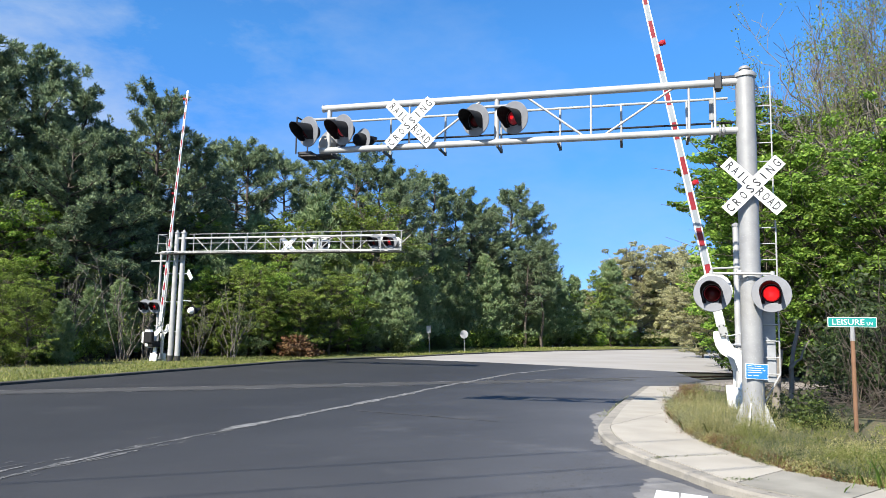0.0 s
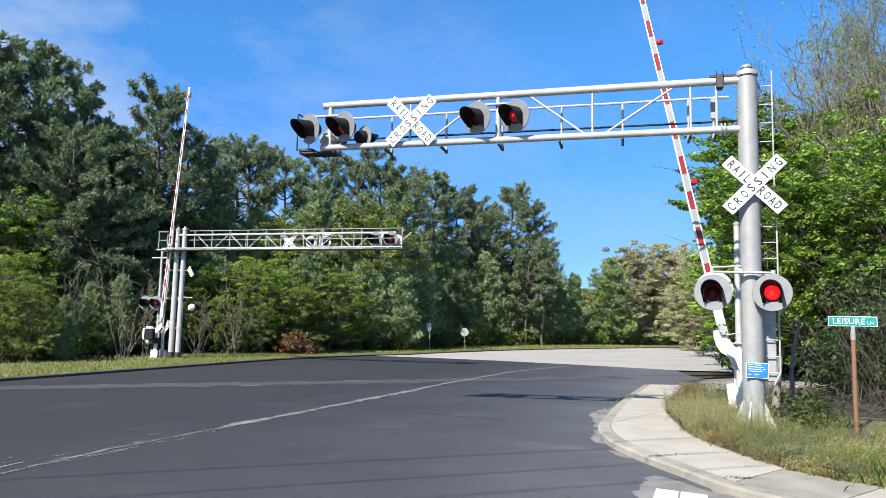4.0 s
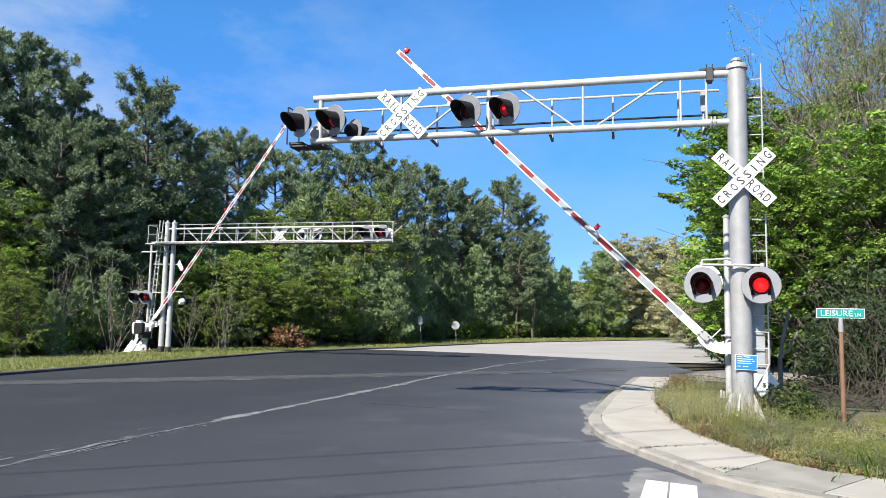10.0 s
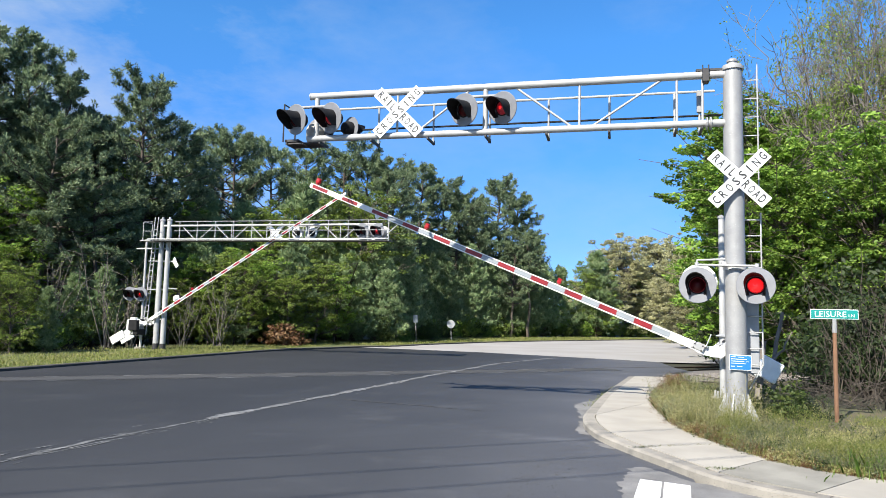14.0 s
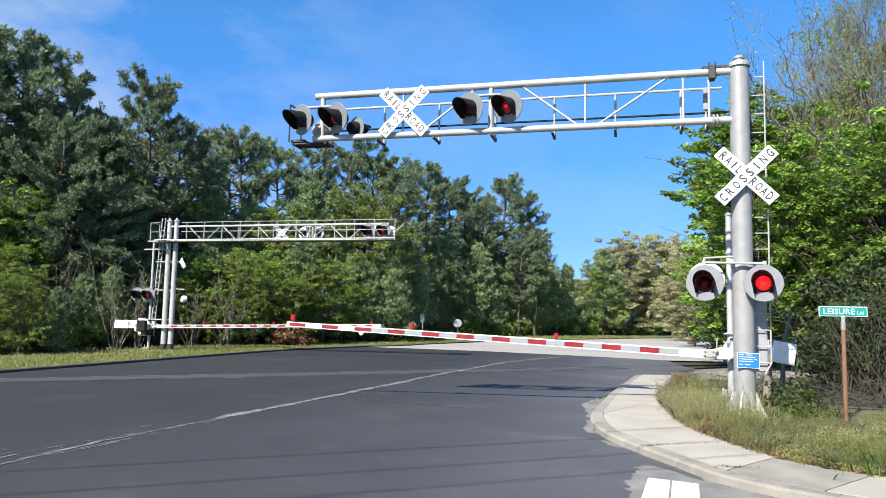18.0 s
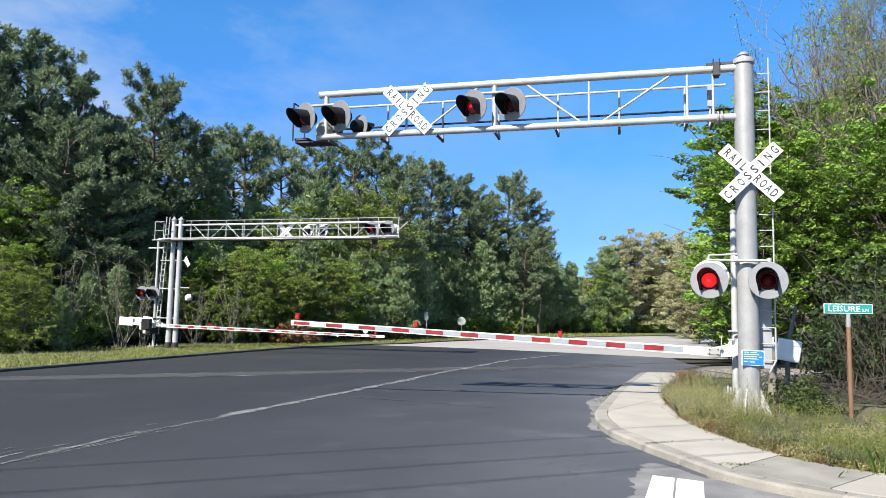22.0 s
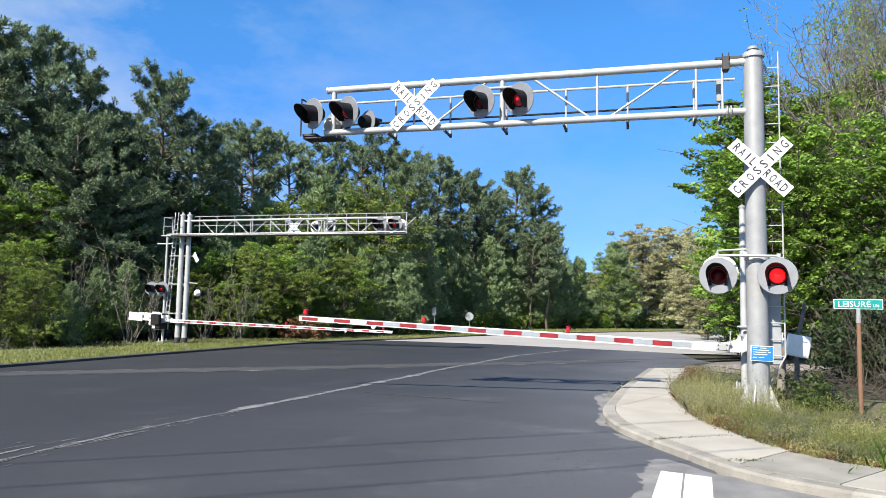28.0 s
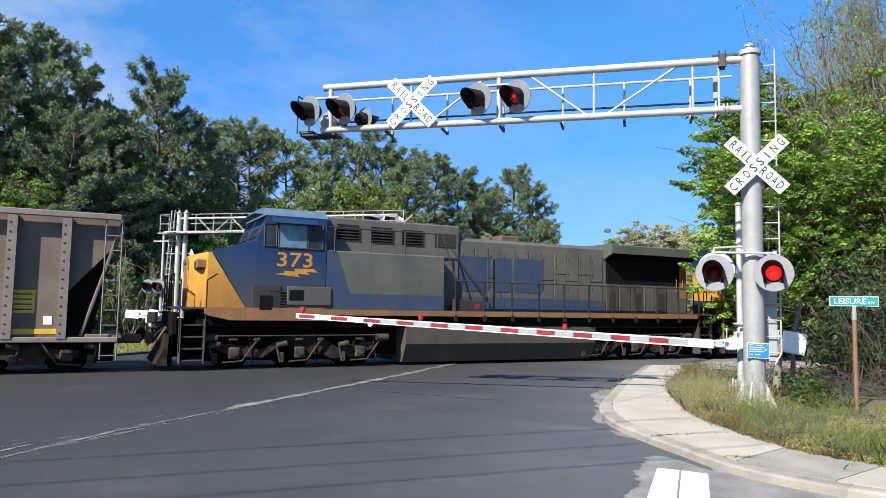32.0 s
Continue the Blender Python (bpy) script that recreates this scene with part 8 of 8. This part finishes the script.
rs = np.random.RandomState(21)
u = rs.uniform(10, 52, 34000)
n = -18.95 - np.abs(rs.normal(size=34000)) * 3.2 + np.maximum(0, u - 46) * 0.55
blades("grass", [along(a, b) for a, b in zip(n, u)], 0.05, 0.17, 0.013, GRASS, "rough grass on the verge", 0.07, 22)
t = rs.uniform(0, 1, 16000)
w = rs.uniform(0, 1, 16000) ** 1.3
far_u = 47.0 + 46.0 * t
far_n = np.interp(far_u, [p[1] for p in BEND], [p[0] for p in BEND]) - 0.25 - 7.5 * w
blades("grass", [along(a, b) for a, b in zip(far_n, far_u)], 0.08, 0.26, 0.03, GRASS, "rough grass by the far bend", 0.07, 23)


def behind_pavement(k, seed, depth):
    """Places just behind the pavement's back edge."""
    rs = np.random.RandomState(seed)
    bk = np.array(BACK)
    i = rs.uniform(2, len(bk) - 2, k)
    p = np.stack([np.interp(i, np.arange(len(bk)), bk[:, j]) for j in (0, 1)], 1)
    q = np.stack([np.interp(i + 1, np.arange(len(bk)), bk[:, j]) for j in (0, 1)], 1)
    d = unit(q - p)
    return p + np.stack([d[:, 1], -d[:, 0]], 1) * (np.abs(rs.normal(size=k))[:, None] * depth - 0.06)


def herbs(places, hmin, hmax, size, material, label, seed, per=16, lean=0.3):
    """Slender weeds: a thin leaning stem each, with small leaves and seed heads up its length."""
    rs = np.random.RandomState(seed)
    p = np.asarray(places, float)
    k = len(p)
    b = np.concatenate([p, (np.array([land(x, y) for x, y in p]) + 0.08)[:, None]], 1)
    h = rs.uniform(hmin, hmax, (k, 1)) * np.clip(0.75 + 1.1 * np.array([noise.noise(Vector((x * 1.9, y * 1.9, seed))) for x, y in p])[:, None], 0.35, 1.5)
    t = np.concatenate([rs.normal(size=(k, 2)) * lean, np.ones((k, 1))], 1) * h
    f = rs.uniform(0.1, 1.0, (k, per, 1))
    c = (b[:, None] + t[:, None] * f + rs.normal(size=(k, per, 3)) * 0.018).reshape(-1, 3)
    d = unit(rs.normal(size=(k * per, 3)) + np.array([0, 0, 0.9]))
    w = unit(np.cross(d, rs.normal(size=(k * per, 3))))
    l = size * rs.uniform(0.6, 1.5, (k * per, 1))
    q = np.stack([c - w * l * 0.1, c + d * l + w * l * 0.32, c + d * l * 2.1, c + d * l - w * l * 0.32], 1).reshape(-1, 4, 3)
    s = unit(np.cross(t, rs.normal(size=(k, 3)))) * 0.002
    g = np.stack([b - s, b + s, b + t + s * 0.4, b + t - s * 0.4], 1)
    q = np.concatenate([q, g], 0)
    return tagged(link_mesh("weeds", np_mesh("weeds", q.reshape(-1, 3), np.arange(len(q) * 4).reshape(-1, 4)), material), label, "grass", kind="stuff")


rs = np.random.RandomState(31)
bp = behind_pavement(17000, 31, 1.25)
bp = bp[(bp[:, 1] < 15.6) & (np.hypot(bp[:, 0] - 5.1, bp[:, 1] - 11.5) > 0.55)]
near_mast = (bp[:, 1] > 10.6) & (bp[:, 1] < 14.6) & (bp[:, 0] < 5.3)
tall = np.array([noise.noise(Vector((x * 1.1, y * 1.1, 0.0))) for x, y in bp])
herbs(bp[near_mast & (tall > -0.1)], 0.2, 0.68, 0.012, WEEDS, "tall fine yellow-green weeds behind the pavement", 32)
herbs(bp[near_mast & (tall <= -0.1)], 0.15, 0.42, 0.012, GREY_WEED, "grey-green seeding weeds behind the pavement", 30)
low = ~near_mast & (np.array([noise.noise(Vector((x * 2.3, y * 2.3, 7.0))) for x, y in bp]) > -0.28)
herbs(bp[low & (tall > 0.12)], 0.08, 0.34, 0.012, GRASS, "yellow-green weeds on the bank", 33)
herbs(bp[low & (tall <= 0.12) & (tall > -0.15)], 0.06, 0.26, 0.011, GREY_WEED, "grey-green weeds on the bank", 34, lean=0.6)
herbs(bp[low & (tall <= -0.15)], 0.05, 0.2, 0.011, WEEDS, "dry low weeds on the bank", 35, lean=0.7)
herbs(behind_pavement(2600, 36, 0.3), 0.05, 0.2, 0.011, RED_WEED, "reddish-brown weeds at the pavement's edge", 36, lean=0.8)
blades("weeds", behind_pavement(5000, 39, 1.2), 0.08, 0.3, 0.003, GRASS, "grass among the weeds", 0.08, 39, 0.45)


def mounds(k, seed, depth, radius, size, material, label):
    """Low leafy weeds in mounds behind the pavement."""
    rs = np.random.RandomState(seed)
    c = behind_pavement(k, seed, depth)
    r = rs.uniform(0.4, 1.0, k) * radius
    p = np.stack([c[:, 0], c[:, 1], np.array([land(x, y) for x, y in c]) + 0.09 + r * 0.35], 1)
    q, f = leaves(rs, p, r, 90, size, 0.7)
    return tagged(link_mesh("weeds", np_mesh("weeds", q, f), material), label, "grass", kind="stuff")


mounds(110, 54, 1.3, 0.2, 0.014, DARK_SHRUB, "dark low plants among the weeds")
mounds(150, 51, 1.3, 0.2, 0.013, SHRUB, "mounds of small green weeds")
mounds(170, 52, 1.2, 0.18, 0.012, GREY_WEED, "mounds of pale grey-green weeds")
mounds(60, 53, 0.35, 0.11, 0.012, RED_WEED, "reddish low weeds at the pavement's edge")
ct = np.random.RandomState(47)
blades("grass", np.array([(5.6, 7.75)]) + ct.normal(size=(1500, 2)) * np.array([(0.5, 0.25)]), 0.1, 0.34, 0.005, GREEN_BLADE, "clump of fresh green grass at the pavement's edge", 0.08, 48, 0.4)
bk2 = np.random.RandomState(37).uniform((7.0, 8.5), (12, 11.9), (6000, 2))
herbs(bk2, 0.06, 0.24, 0.014, GRASS, "weeds on the bank", 38, per=10, lean=0.5)
jt = np.random.RandomState(41)
blades("weeds", np.array([(2.66, 9.13)]) + jt.uniform(0, 1, (110, 1)) ** 1.8 * np.array([(1.2, 0.36)]) + jt.normal(size=(110, 2)) * np.array([(0.05, 0.022)]), 0.008, 0.03, 0.006, GREY_WEED, "weeds in the pavement joint", 0.1, 42, 1.3)
blades("weeds", np.array([(3.28, 7.9)]) + jt.normal(size=(90, 2)) * np.array([(0.1, 0.04)]), 0.008, 0.03, 0.006, SHRUB, "weeds in the kerb joint", 0.1, 43, 1.3)
blades("weeds", np.array([(3.2, 14.2)]) + jt.uniform(0, 1, (300, 1)) * np.array([(1.9, 5.4)]) + jt.normal(size=(300, 2)) * 0.06, 0.02, 0.07, 0.007, GREY_WEED, "weeds along the gutter", 0.02, 44, 0.9)


def motions():
    period, start = 1.2592, 1.085
    near = [(0, 78.65), (3.7, 78.6), (4.1, 77.4), (5.5, 68.3), (6, 66.9), (6.5, 64.1), (7, 60.4), (8, 55.2), (9, 49.7), (10, 43.9), (12, 32.5), (13, 27.2), (14, 22.0), (16.5, 9.06), (17.2, 5.3), (17.6, 3.6), (18, 2.6), (32, 2.5)]
    away = [(0, 86.1), (5.2, 85.9), (5.5, 84.3), (6, 79.5), (6.5, 73.2), (7, 70.4), (8, 66.1), (9, 60.0), (10, 54.1), (12, 42.2), (13, 36.6), (14, 31.0), (16.5, 12.7), (17.5, 5.6), (18.2, 0.2), (18.6, -1.1), (32, -1.2)]
    for arm, rows, s in ((GATE_ARMS[0], near, 1), (GATE_ARMS[1], away, -1)):
        at = arm.location.copy()
        walk(arm, [(t, pose(*at, 0, s * a, 0)) for t, a in rows])
    # the lenses turn their lit side out, the two of a pair in turn
    for lamp, right in LAMPS:
        a = 0.0 if right else 180.0
        rows = [(0, pose(0, 0.05, 0, 0, 0, a))]
        t = start - 0.5 * period
        while t < 31.85:
            for k in range(4):
                rows.append((t - 0.1 + k / 15, pose(0, 0.05, 0, 0, 0, a + 60 * k)))
            a += 180.0
            t += 0.5 * period
        rows.append((32, pose(0, 0.05, 0, 0, 0, a)))
        walk(lamp, rows)
    # the train runs at a steady pace from the left
    steps = [0, 10, 20, 26, 28, 29, 30, 31, 32]
    for car, off, turn in zip(MOVERS, (-0.27, -22.48, -42.25, -59.15), (0, 180, 0, 0)):
        walk(car, train_rows(off, turn, steps))
    rate = math.degrees(SPEED / 0.53) / 30
    for w, at in WHEELS:
        back = -1 if w.parent.parent == loco_373 else 1
        walk(w, [(0, pose(*at))] + [(28.0 + k / 30, pose(*at, 0, back * rate * k, 0)) for k in range(121)])


motions()
